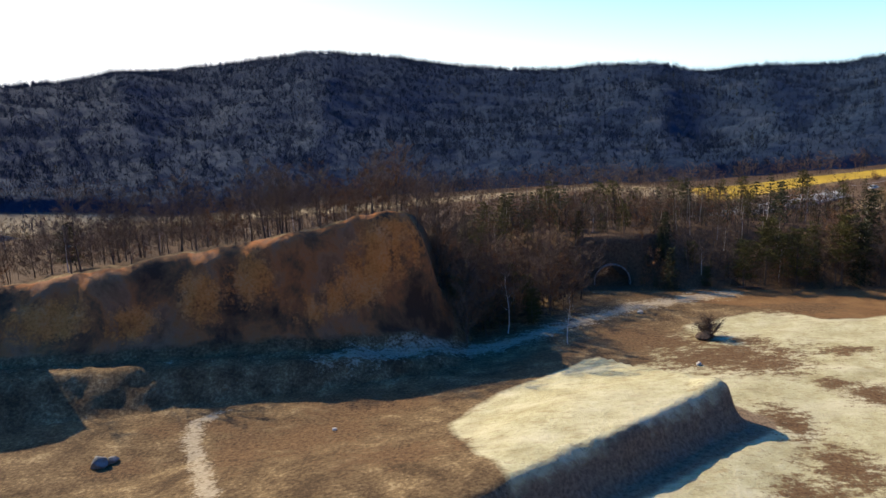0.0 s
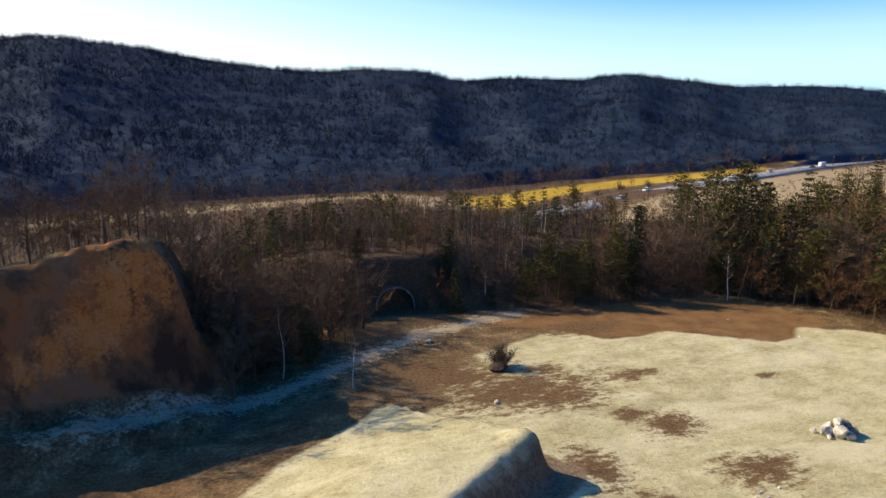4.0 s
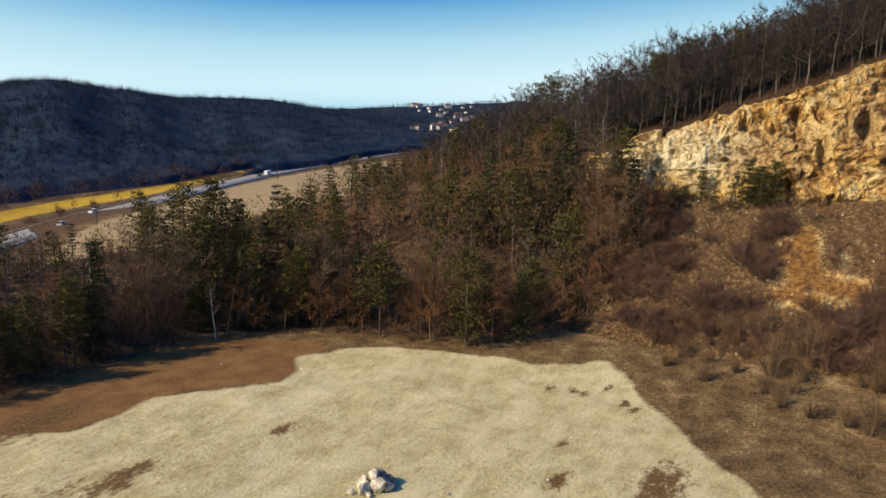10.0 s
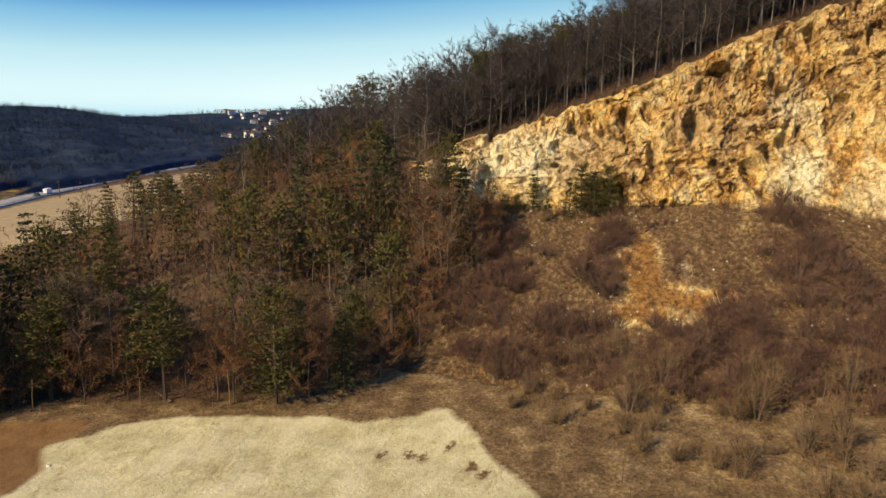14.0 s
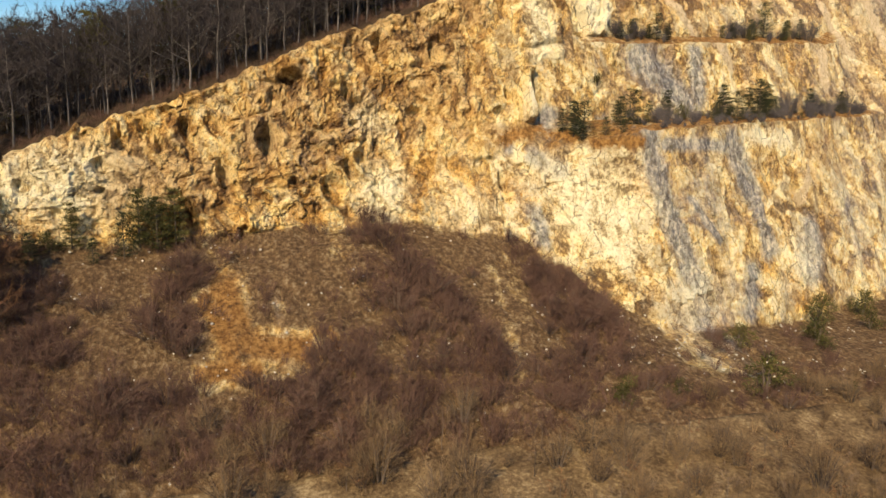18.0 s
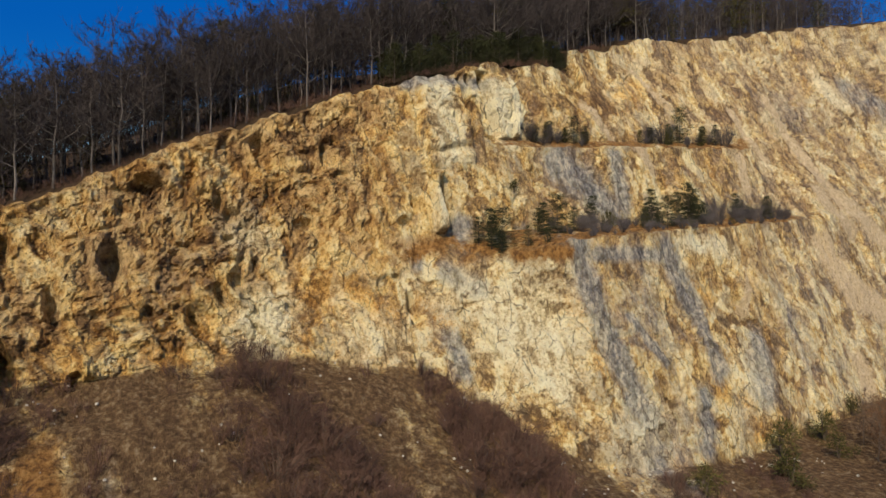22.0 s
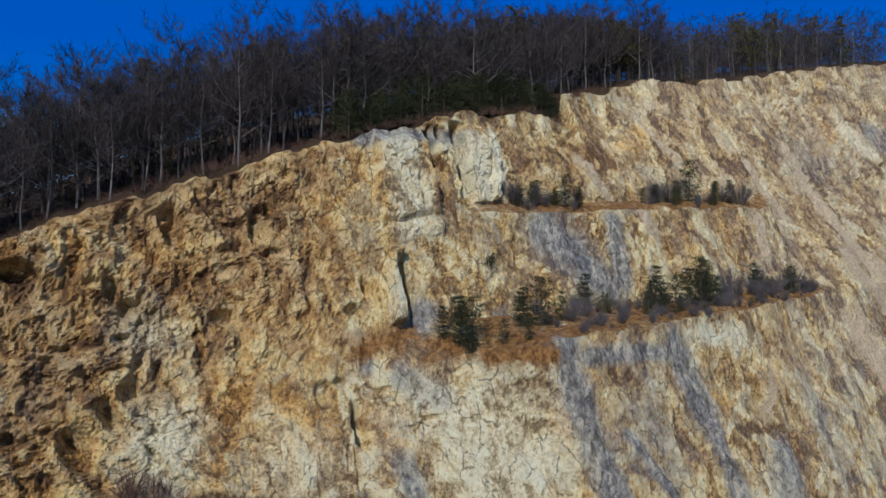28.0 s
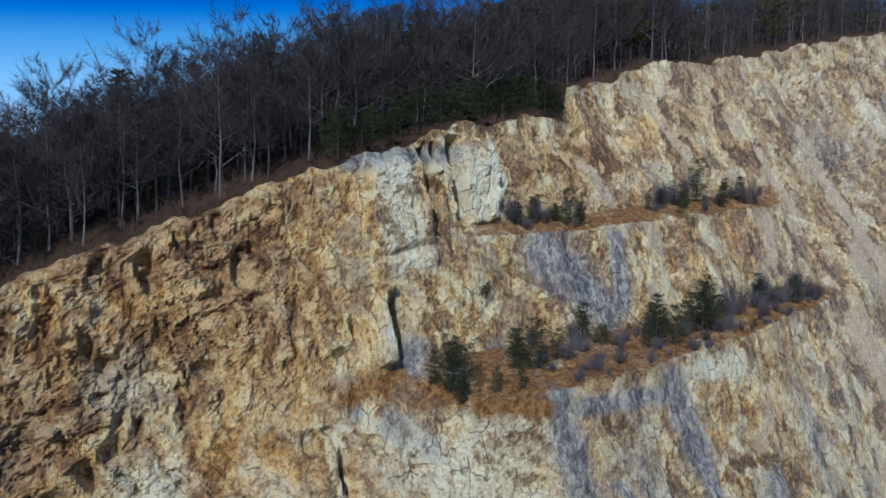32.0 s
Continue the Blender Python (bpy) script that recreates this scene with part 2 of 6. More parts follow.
def ground_material():
    k = Mat("ground_cover", 0.95, 0.1)
    v = k.place()
    big, mid, fine = k.noise(v, 0.03, 5), k.noise(v, 0.25, 6, 0.65), k.noise(v, 2.2, 6, 0.7)
    a, b = k.attr("cover"), k.attr("land")
    wob = k.math("MULTIPLY", k.math("SUBTRACT", k.math("ADD", k.math("MULTIPLY", mid, 0.7), k.math("MULTIPLY", fine, 0.3)), 0.5), 1.1)

    def edge(sock, hard=6.0):
        s = k.math("ADD", k.math("MULTIPLY", k.math("ADD", k.math("SUBTRACT", sock, 0.5), k.math("MULTIPLY", wob, 0.35)), hard), 0.5)
        return k.math("MINIMUM", k.math("MAXIMUM", s, 0.0), 1.0)

    mott = k.math("ADD", k.math("MULTIPLY", mid, 0.5), k.math("MULTIPLY", fine, 0.5))
    grass = k.ramp(mott, (0.34, (0.04, 0.025, 0.013)), (0.45, (0.088, 0.055, 0.026)), (0.54, (0.165, 0.108, 0.05)), (0.64, (0.33, 0.24, 0.12)))
    brown = k.ramp(fine, (0.25, (0.075, 0.037, 0.016)), (0.7, (0.18, 0.093, 0.036)))
    brown = k.mix(k.ramp(mid, (0.35, 0.0), (0.7, 1.0)), brown, (0.22, 0.125, 0.05))
    pale = k.ramp(k.math("ADD", k.math("MULTIPLY", mid, 0.6), k.math("MULTIPLY", fine, 0.4)), (0.34, (0.28, 0.235, 0.115)), (0.5, (0.43, 0.38, 0.20)), (0.64, (0.54, 0.49, 0.29)))
    pale = k.mix(k.ramp(k.noise(k.place((1, 2.6, 1)), 0.5, 6, 0.7), (0.53, 0.0), (0.64, 0.55)), pale, (0.27, 0.19, 0.09))
    specks = k.noise(k.place((1, 1.5, 1)), 1.6, 7, 0.78)
    pale = k.mix(k.ramp(specks, (0.56, 0.0), (0.63, 0.7)), pale, (0.17, 0.115, 0.055))
    pale = k.mix(k.ramp(k.noise(k.place((0.6, 1.6, 1)), 0.09, 6, 0.7, 0.4), (0.47, 0.0), (0.60, 0.45)), pale, (0.60, 0.535, 0.34))
    litter = k.ramp(fine, (0.3, (0.045, 0.028, 0.016)), (0.7, (0.14, 0.085, 0.045)))
    col = k.mix(edge(a[0]), grass, pale)
    col = k.mix(edge(a[1], 5.0), col, brown)
    w = k.attr("wear")
    rag = k.math("MULTIPLY", k.math("SUBTRACT", k.math("ADD", k.math("MULTIPLY", k.noise(k.place((1, 1.8, 1)), 0.45, 7, 0.72), 0.6), k.math("MULTIPLY", fine, 0.4)), 0.5), 3.2)
    patch = k.ramp(k.math("ADD", w[0], rag), (0.36, 0.0), (0.68, 1.0))
    col = k.mix(patch, col, k.ramp(fine, (0.34, (0.052, 0.029, 0.014)), (0.62, (0.17, 0.10, 0.045))))
    col = k.mix(k.ramp(k.math("ADD", w[2], rag), (0.45, 0.0), (0.8, 0.75)), col, k.ramp(fine, (0.3, (0.32, 0.25, 0.15)), (0.7, (0.50, 0.42, 0.28))))
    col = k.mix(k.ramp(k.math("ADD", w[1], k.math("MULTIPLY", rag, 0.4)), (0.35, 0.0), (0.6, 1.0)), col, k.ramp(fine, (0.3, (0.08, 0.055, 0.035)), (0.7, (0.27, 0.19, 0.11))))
    col = k.mix(edge(a[2], 4.0), col, litter)
    meadow = k.ramp(k.math("ADD", k.math("MULTIPLY", big, 0.5), k.math("MULTIPLY", mid, 0.5)), (0.3, (0.26, 0.16, 0.02)), (0.65, (0.52, 0.34, 0.035)))
    tan = k.ramp(mid, (0.3, (0.26, 0.19, 0.10)), (0.7, (0.36, 0.27, 0.15)))
    col = k.mix(edge(b[0], 8.0), col, meadow)
    col = k.mix(edge(b[1], 8.0), col, tan)
    rust = k.ramp(k.noise(k.place((1, 1, 0.7)), 0.13, 9, 0.64, 0.3), (0.36, (0.06, 0.036, 0.022)), (0.44, (0.15, 0.078, 0.036)), (0.51, (0.32, 0.125, 0.042)), (0.57, (0.27, 0.135, 0.066)), (0.63, (0.20, 0.10, 0.045)), (0.70, (0.08, 0.046, 0.028)))
    ore = k.ramp(k.math("ADD", k.attr("ore")[0], k.math("MULTIPLY", rag, 0.5)), (0.46, 0.0), (0.68, 1.0))
    rust = k.mix(ore, rust, k.ramp(mott, (0.36, (0.20, 0.075, 0.024)), (0.5, (0.54, 0.195, 0.045)), (0.66, (0.52, 0.26, 0.11))))
    col = k.mix(edge(b[2], 6.0), col, rust)
    h = k.math("ADD", k.math("MULTIPLY", mid, 0.6), k.math("MULTIPLY", fine, 0.5))
    # floor of the far hills: blue of the distant haze mixed into the colour
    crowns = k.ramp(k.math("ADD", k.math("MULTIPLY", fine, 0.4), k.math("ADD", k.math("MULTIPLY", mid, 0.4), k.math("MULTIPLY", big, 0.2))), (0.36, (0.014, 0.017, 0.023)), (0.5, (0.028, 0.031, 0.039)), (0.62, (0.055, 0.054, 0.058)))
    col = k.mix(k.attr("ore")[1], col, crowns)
    return k.done(col, h, 0.7, 0.5)


def rock_material():
    k = Mat("limestone", 0.92, 0.15)
    v = k.place((1, 1, 0.75))
    mid, fine, tiny = k.noise(v, 0.22, 7, 0.72, 0.15), k.noise(v, 1.3, 7, 0.74), k.noise(v, 5.0, 5, 0.72)
    streak = k.noise(k.leaning((1, 1, 1.9)), 0.9, 8, 0.76, 0.1)
    grain = k.noise(k.leaning((1, 1, 1.3)), 1.7, 8, 0.80)
    joint = k.cracks(k.leaning((1, 1, 2.0)), 0.42)
    a, b = k.attr("cover"), k.attr("land")
    n = k.math("MULTIPLY", k.math("SUBTRACT", k.math("ADD", k.math("MULTIPLY", mid, 0.55), k.math("MULTIPLY", grain, 0.45)), 0.5), 1.9)

    def edge(sock, hard=3.0):
        s = k.math("ADD", k.math("MULTIPLY", k.math("ADD", k.math("SUBTRACT", sock, 0.5), n), hard), 0.5)
        return k.math("MINIMUM", k.math("MAXIMUM", s, 0.0), 1.0)

    tone = k.math("ADD", k.math("ADD", k.math("MULTIPLY", fine, 0.32), k.math("MULTIPLY", grain, 0.34)), k.math("ADD", k.math("MULTIPLY", tiny, 0.14), k.math("MULTIPLY", b[2], 0.20)))
    ochre = k.ramp(tone, (0.40, (0.17, 0.10, 0.044)), (0.445, (0.36, 0.215, 0.08)), (0.485, (0.65, 0.42, 0.145)), (0.525, (0.82, 0.62, 0.26)), (0.57, (0.94, 0.82, 0.49)))
    white = k.ramp(tone, (0.40, (0.42, 0.32, 0.17)), (0.46, (0.82, 0.69, 0.40)), (0.52, (0.95, 0.87, 0.60)))
    pale = k.ramp(tone, (0.40, (0.25, 0.185, 0.11)), (0.48, (0.54, 0.42, 0.25)), (0.56, (0.84, 0.71, 0.46)))
    grey = k.ramp(streak, (0.368, (0.058, 0.062, 0.071)), (0.460, (0.172, 0.177, 0.184)), (0.53, (0.35, 0.34, 0.32)), (0.60, (0.64, 0.57, 0.44)))
    orange = k.ramp(tone, (0.40, (0.31, 0.145, 0.038)), (0.48, (0.72, 0.41, 0.11)), (0.56, (0.93, 0.67, 0.25)))
    earth = k.ramp(fine, (0.368, (0.066, 0.037, 0.019)), (0.480, (0.14, 0.081, 0.037)), (0.56, (0.22, 0.138, 0.065)), (0.66, (0.34, 0.25, 0.145)))
    soil = k.ramp(fine, (0.36, (0.10, 0.044, 0.015)), (0.48, (0.27, 0.130, 0.036)), (0.6, (0.44, 0.235, 0.075)))
    col = k.mix(edge(a[2]), ochre, orange)
    col = k.mix(k.ramp(k.noise(k.leaning((1, 1, 1.5)), 0.22, 8, 0.76, 0.6), (0.50, 0.0), (0.57, 0.45)), col, pale)
    col = k.mix(k.ramp(k.noise(k.leaning((1, 1, 1.6)), 0.27, 8, 0.74, 0.7), (0.52, 0.0), (0.57, 0.6)), col, k.ramp(tone, (0.39, (0.11, 0.075, 0.045)), (0.5, (0.31, 0.22, 0.125)), (0.6, (0.46, 0.36, 0.225))))
    col = k.mix(k.math("MULTIPLY", edge(a[1], 2.1), 0.86), col, grey)
    col = k.mix(k.math("MULTIPLY", edge(a[0], 1.8), 0.85), col, white)
    wr = k.attr("wear")
    col = k.mix(k.math("MULTIPLY", edge(wr[2], 2.5), 0.8), col, k.ramp(tone, (0.40, (0.10, 0.052, 0.024)), (0.48, (0.36, 0.205, 0.082)), (0.56, (0.64, 0.42, 0.18))))
    thin = k.math("MULTIPLY", k.ramp(joint, (0.0, 1.0), (0.035, 0.0)), k.ramp(k.noise(v, 0.3, 4, 0.65), (0.47, 0.0), (0.55, 0.8)))
    col = k.mix(thin, col, (0.085, 0.06, 0.04))
    col = k.mix(edge(wr[1], 4.0), col, k.ramp(fine, (0.3, (0.50, 0.36, 0.20)), (0.52, (0.66, 0.51, 0.31)), (0.7, (0.76, 0.63, 0.43))))
    col = k.mix(edge(b[1], 4.0), col, soil)
    col = k.mix(edge(b[0], 4.0), col, earth)
    col = k.mix(k.ramp(k.noise(v, 2.6, 6, 0.78), (0.375, 0.6), (0.43, 0.0)), col, (0.13, 0.085, 0.045))
    col = k.mix(edge(wr[0], 4.0), col, k.ramp(fine, (0.3, (0.04, 0.026, 0.015)), (0.7, (0.13, 0.08, 0.042))))
    h = k.math("ADD", k.math("ADD", k.math("MULTIPLY", mid, 0.5), k.math("MULTIPLY", fine, 0.7)), k.math("MULTIPLY", tiny, 0.55))
    h = k.math("SUBTRACT", k.math("ADD", h, k.math("MULTIPLY", grain, 0.9)), k.math("MULTIPLY", thin, 0.3))
    return k.done(col, h, 1.0, 0.7)


def wood_material(name, dark, light, rough=0.9):
    k = Mat(name, rough, 0.1)
    n = k.noise(k.local((1, 1, 0.25)), 6.0, 4)
    clump = k.noise(k.place((1, 1, 0.5)), 0.22, 2, 0.5)
    f = k.math("ADD", k.math("ADD", k.math("MULTIPLY", n, 0.2), k.math("MULTIPLY", k.island(), 0.25)), k.math("MULTIPLY", clump, 0.55))
    return k.done(k.ramp(f, (0.3, dark), (0.68, light)), n, 0.4, 0.03)


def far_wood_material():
    """Leafless crowns far off: fine twig texture, with the blue of distant haze in its colour."""
    k = Mat("hazed_crowns", 0.95, 0.05)
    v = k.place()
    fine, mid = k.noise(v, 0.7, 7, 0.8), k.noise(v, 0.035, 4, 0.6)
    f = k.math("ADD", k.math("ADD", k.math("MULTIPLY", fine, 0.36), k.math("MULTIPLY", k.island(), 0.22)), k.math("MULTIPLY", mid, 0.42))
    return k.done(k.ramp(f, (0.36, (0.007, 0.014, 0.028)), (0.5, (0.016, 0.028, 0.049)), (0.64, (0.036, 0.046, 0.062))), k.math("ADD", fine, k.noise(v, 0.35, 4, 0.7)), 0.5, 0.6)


def leaf_material(name, dark, light):
    k = Mat(name, 0.85, 0.12)
    clump = k.noise(k.place((1, 1, 0.6)), 0.3, 2, 0.5)
    f = k.math("ADD", k.math("ADD", k.math("MULTIPLY", k.island(), 0.3), k.math("MULTIPLY", k.each(), 0.25)), k.math("MULTIPLY", clump, 0.45))
    return k.done(k.ramp(f, (0.2, dark), (0.75, light)))


def birch_material():
    k = Mat("birch_bark", 0.8, 0.2)
    n = k.noise(k.local((1, 1, 3)), 3.0, 4)
    return k.done(k.ramp(n, (0.36, (0.06, 0.05, 0.045)), (0.45, (0.46, 0.42, 0.36))))


def plain(name, colour, rough=0.6, metal=0.0, vary=0.12, scale=2.0):
    k = Mat(name, rough, 0.4)
    k.b.inputs["Metallic"].default_value = metal
    n = k.noise(k.local(), scale, 5)
    lo, hi = ([min(1, c * (1 + s * vary * 2)) for c in colour] for s in (-1, 1))
    return k.done(k.ramp(n, (0.3, tuple(lo)), (0.7, tuple(hi))), n, 0.2, 0.02)


M_GROUND, M_ROCK = ground_material(), rock_material()
M_BARK = wood_material("bark", (0.035, 0.026, 0.02), (0.13, 0.098, 0.075))
# darker copy of the twigs, with shade put into its colour
M_SHADETWIG = wood_material("shaded_twigs", (0.023, 0.020, 0.020), (0.080, 0.064, 0.058))
M_LEDGETWIG = wood_material("grey_twigs", (0.045, 0.040, 0.044), (0.16, 0.14, 0.135))
M_TWIG = wood_material("twigs", (0.048, 0.033, 0.023), (0.20, 0.136, 0.090))
M_RUST = wood_material("russet_twigs", (0.046, 0.025, 0.014), (0.245, 0.122, 0.055))
M_THICKET = wood_material("thicket_twigs", (0.050, 0.028, 0.022), (0.165, 0.093, 0.064))
M_STRAW = wood_material("straw_twigs", (0.10, 0.062, 0.032), (0.25, 0.165, 0.085))
M_PINE = leaf_material("pine_needles", (0.022, 0.023, 0.008), (0.095, 0.082, 0.022))
M_DARKPINE = leaf_material("dark_pine_needles", (0.013, 0.017, 0.009), (0.054, 0.056, 0.022))
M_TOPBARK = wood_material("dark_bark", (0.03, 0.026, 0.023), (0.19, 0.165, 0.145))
M_SPRUCE = leaf_material("spruce_needles", (0.016, 0.020, 0.010), (0.058, 0.056, 0.023))
M_BIRCH = birch_material()
M_STONE = plain("pale_stone", (0.47, 0.42, 0.33), 0.9, 0, 0.35, 1.5)
M_CONCRETE = plain("old_concrete", (0.155, 0.14, 0.118), 0.9, 0, 0.35, 1.0)
M_ASPHALT = plain("asphalt", (0.22, 0.215, 0.205), 0.85, 0, 0.1, 0.6)
M_LINE = plain("road_paint", (0.5, 0.5, 0.47), 0.8)
M_ASPHALT.node_tree.nodes["Principled BSDF"].inputs["Specular IOR Level"].default_value = 0.1
M_WHITE = plain("white_render", (0.62, 0.60, 0.55), 0.8, 0, 0.05)
M_ROOF = plain("roof_tiles", (0.13, 0.085, 0.07), 0.8, 0, 0.2)
M_GLASS = plain("dark_glass", (0.03, 0.035, 0.04), 0.15, 0, 0.1)
M_TYRE = plain("tyre_rubber", (0.03, 0.03, 0.03), 0.9)
M_METAL = plain("galvanised_steel", (0.35, 0.35, 0.34), 0.5, 0.6)
M_EARTH = plain("dark_earth", (0.07, 0.045, 0.028), 0.95, 0, 0.4, 3.0)
# dark colour that stands for the shade inside the arch
M_DARK = plain("shaded_hollow", (0.055, 0.05, 0.045), 0.95)

# ---- the lie of the land ----
# the cliff's cross-sections: y, then x and z of the toe, the rock's foot, two benches' front and back, the rim
CUT_Y = [-260, -147, -115, -100, -88, -70, -50, -47, -38, -26, -14, -5, 20, 34, 60, 88, 122, 160, 230, 300]
TOE_X = [150, 140, 134, 132, 131, 129, 128, 128, 128, 128, 129, 130, 130, 131, 134, 140, 118, 110, 120, 130]
TOE_Z = [6, 6, 6, 6, 6, 6, 5.5, 5.5, 5.5, 5, 5, 5, 4, 3.5, 1.5, 1, 0, 0, 0, 0]
FOOT_X = [196, 181, 174, 170, 166, 160, 155, 154.5, 152.5, 153, 158, 167, 171, 171, 170, 169.5, 160, 150, 140, 140]
FOOT_Z = [10, 9, 8, 8, 8, 8, 8, 8, 8.5, 10, 14, 22, 27, 25, 24, 24, 16, 9, 1, 0]
ONE_X = [205, 192, 186, 183.5, 179, 172, 166, 165.3, 163.2, 162, 167, 173.5, 174, 173, 171.5, 170.6, 166, 156, 150, 150]
ONE_Z = [48, 47, 46, 45.8, 45, 44, 43, 42.8, 42.2, 41.3, 38.5, 37, 36, 33, 30, 27, 18, 10, 2, 0]
ONE_BX = [206, 193, 188, 187.5, 185.5, 181, 178.5, 178, 177.5, 177.3, 175.8, 175.5, 175, 174, 172, 171, 168, 158, 152, 152]
ONE_BZ = [49.5, 48.5, 48, 47.5, 46.6, 45.6, 44.6, 44.4, 43.8, 43.2, 43.2, 42, 40, 37, 33, 28, 19, 11, 2.3, 0]
TWO_X = [214, 202, 199, 196, 190, 186, 182.3, 182, 181.5, 181, 179.6, 178.5, 177, 175.5, 173, 171.5, 172, 164, 160, 160]
TWO_Z = [75, 69, 66, 63.5, 61.3, 60.3, 59, 58.8, 58.2, 57.6, 56.5, 55, 50, 44, 37, 29.5, 21, 12.5, 3, 0]
TWO_BX = [215, 203, 200.5, 198.5, 196, 194, 188.5, 187.5, 186, 184.2, 181, 179.5, 178, 176, 173.5, 172, 174, 168, 165, 165]
TWO_BZ = [76.5, 71, 68, 66, 63.6, 62.4, 61, 60.8, 60, 59.2, 58.4, 57, 53, 47, 39.5, 30.5, 22, 13.5, 3.5, 0]
RIM_X = [225, 213, 211, 209, 208, 206.5, 198, 195, 191, 187, 184.5, 183, 179, 177, 174.5, 172.7, 178, 176, 176, 176]
RIM_Z = [122, 102, 95, 92, 89.8, 87, 80.2, 74.4, 75.2, 72.8, 70, 67.4, 58.5, 51.5, 42, 31.5, 24, 15, 4, 0]


def cut(table, y):
    return np.interp(y, CUT_Y, table)


def cliff_height(x, y):
    """The hill with the quarry face, over the plan."""
    ts = [cut(TOE_X, y) - 24, cut(TOE_X, y), cut(FOOT_X, y), cut(ONE_X, y), cut(ONE_BX, y), cut(TWO_X, y), cut(TWO_BX, y), cut(RIM_X, y)]
    zs = [0 * y, cut(TOE_Z, y), cut(FOOT_Z, y), cut(ONE_Z, y), cut(ONE_BZ, y), cut(TWO_Z, y), cut(TWO_BZ, y), cut(RIM_Z, y)]
    ts += [ts[-1] + 70, ts[-1] + 220, ts[-1] + 600]
    lift = (0.85 + 0.15 * smooth(50, 110, y)) * smooth(190, 115, y)
    zs += [zs[-1] + 18 * lift, zs[-1] + 40 * lift, zs[-1] + 60 * lift]
    return piecewise(x, ts, zs)


# left of x = -70.5 the ridge is raised, unseen, to shade the floor
RIDGE_X = [-220, -95, -79, -73, -70.5, -51.7, -34.5, -22, -9, -6, -4, -1.5, 3]
RIDGE_Y = [100, 105, 106, 106, 106, 107.8, 109.7, 110.6, 113.2, 114, 114.5, 115.5, 118]
RIDGE_Z = [40, 30, 26.5, 22.5, 14.5, 17, 19, 21, 23.2, 22, 18.5, 9, 0]
ROAD_Y = [85, 92, 93.5, 94.1, 94.3, 97.5, 100.5, 102.6, 105.5, 106.2, 106.7, 107.2, 109]
ROAD_Z = [6, 6, 5.5, 5.3, 5.2, 4.5, 3.9, 3.2, 2.2, 2.0, 1.9, 1.7, 0]


def ridge_height(x, y):
    ry, rz, wy, wz = (np.interp(x, RIDGE_X, t) for t in (RIDGE_Y, RIDGE_Z, ROAD_Y, ROAD_Z))
    # the added unseen rise that casts shade; it drops off quickly behind
    high = x < -70.5
    ts = [wy - 3 - wz * 1.25, wy - 3, wy + 2, wy + 4.5, ry - 1.5, ry, ry + np.where(high, 5, 14), ry + 60]
    zs = [0 * x, wz, wz, wz + 0.12 * rz, rz * 0.93, rz, np.where(high, 13, rz * 0.9), 0 * x]
    gully = fbm(x / 5.5, y / 9, 0, 4, 61, 0.5) * 1.2 * smooth(0, 4, y - wy - 3) * smooth(1.0, -3.0, y - ry)
    rough = fbm(x / 3, y / 3, 0, 3, 62) * 0.4 * smooth(2, 6, rz)
    return np.maximum(piecewise(y + gully, ts, zs) + rough * smooth(-12, -4, y - wy) * smooth(60, 40, y - ry), 0)


# the far hills round (5, 15): bearing, where they begin, how far off and how high their crest is
HILL_A = [-180, -120, -75, -45, -32, -25, -21, -17, -11.5, -9, -4.5, 0, 4, 8, 13, 16, 19, 22, 28, 30, 33, 36, 39, 43, 47, 50, 52.5, 55, 58.5, 63, 66, 90, 180]
HILL_FOOT = [330, 300, 280, 265, 272, 280, 283, 286, 292, 294, 298, 301, 304, 307, 311, 314, 318, 330, 362, 375, 392, 410, 428, 460, 510, 560, 640, 710, 800, 860, 900, 900, 330]
HILL_TOP = [650, 650, 650, 640, 640, 650, 660, 668, 680, 683, 689, 695, 700, 710, 723, 731, 740, 770, 832, 850, 880, 905, 932, 980, 1065, 1150, 1255, 1360, 1500, 1570, 1600, 1600, 650]
HILL_Z = [50, 50, 50, 52, 55, 66, 72, 77, 85, 83, 78, 69, 64, 61, 58, 56, 50, 53, 55, 60, 59, 55, 51, 54, 48, 39, 43, 51, 56, 64, 64, 50, 50]


def hill_height(x, y):
    a = np.degrees(np.arctan2(x - 5, y - 15))
    r = np.hypot(x - 5, y - 15)
    foot, top, z = (np.interp(a, HILL_A, t) for t in (HILL_FOOT, HILL_TOP, HILL_Z))
    k = np.clip((r - foot) / (top - foot), 0, 1)
    rough = fbm(x / 130, y / 130, 0, 4, 5) * 9 + fbm(x / 420, y / 420, 0, 2, 9) * 6 - 5 * np.abs(value_noise(a / 7, r / 900, 0, 15)) * 3
    return z * (1 - (1 - k) ** 1.7) + rough * smooth(0.02, 0.35, k) * (1 - 0.75 * smooth(0.6, 1.0, k))


BERM_A, BERM_U, BERM_N = (3.7, 60.1), (0.807, 0.591), (-0.591, 0.807)


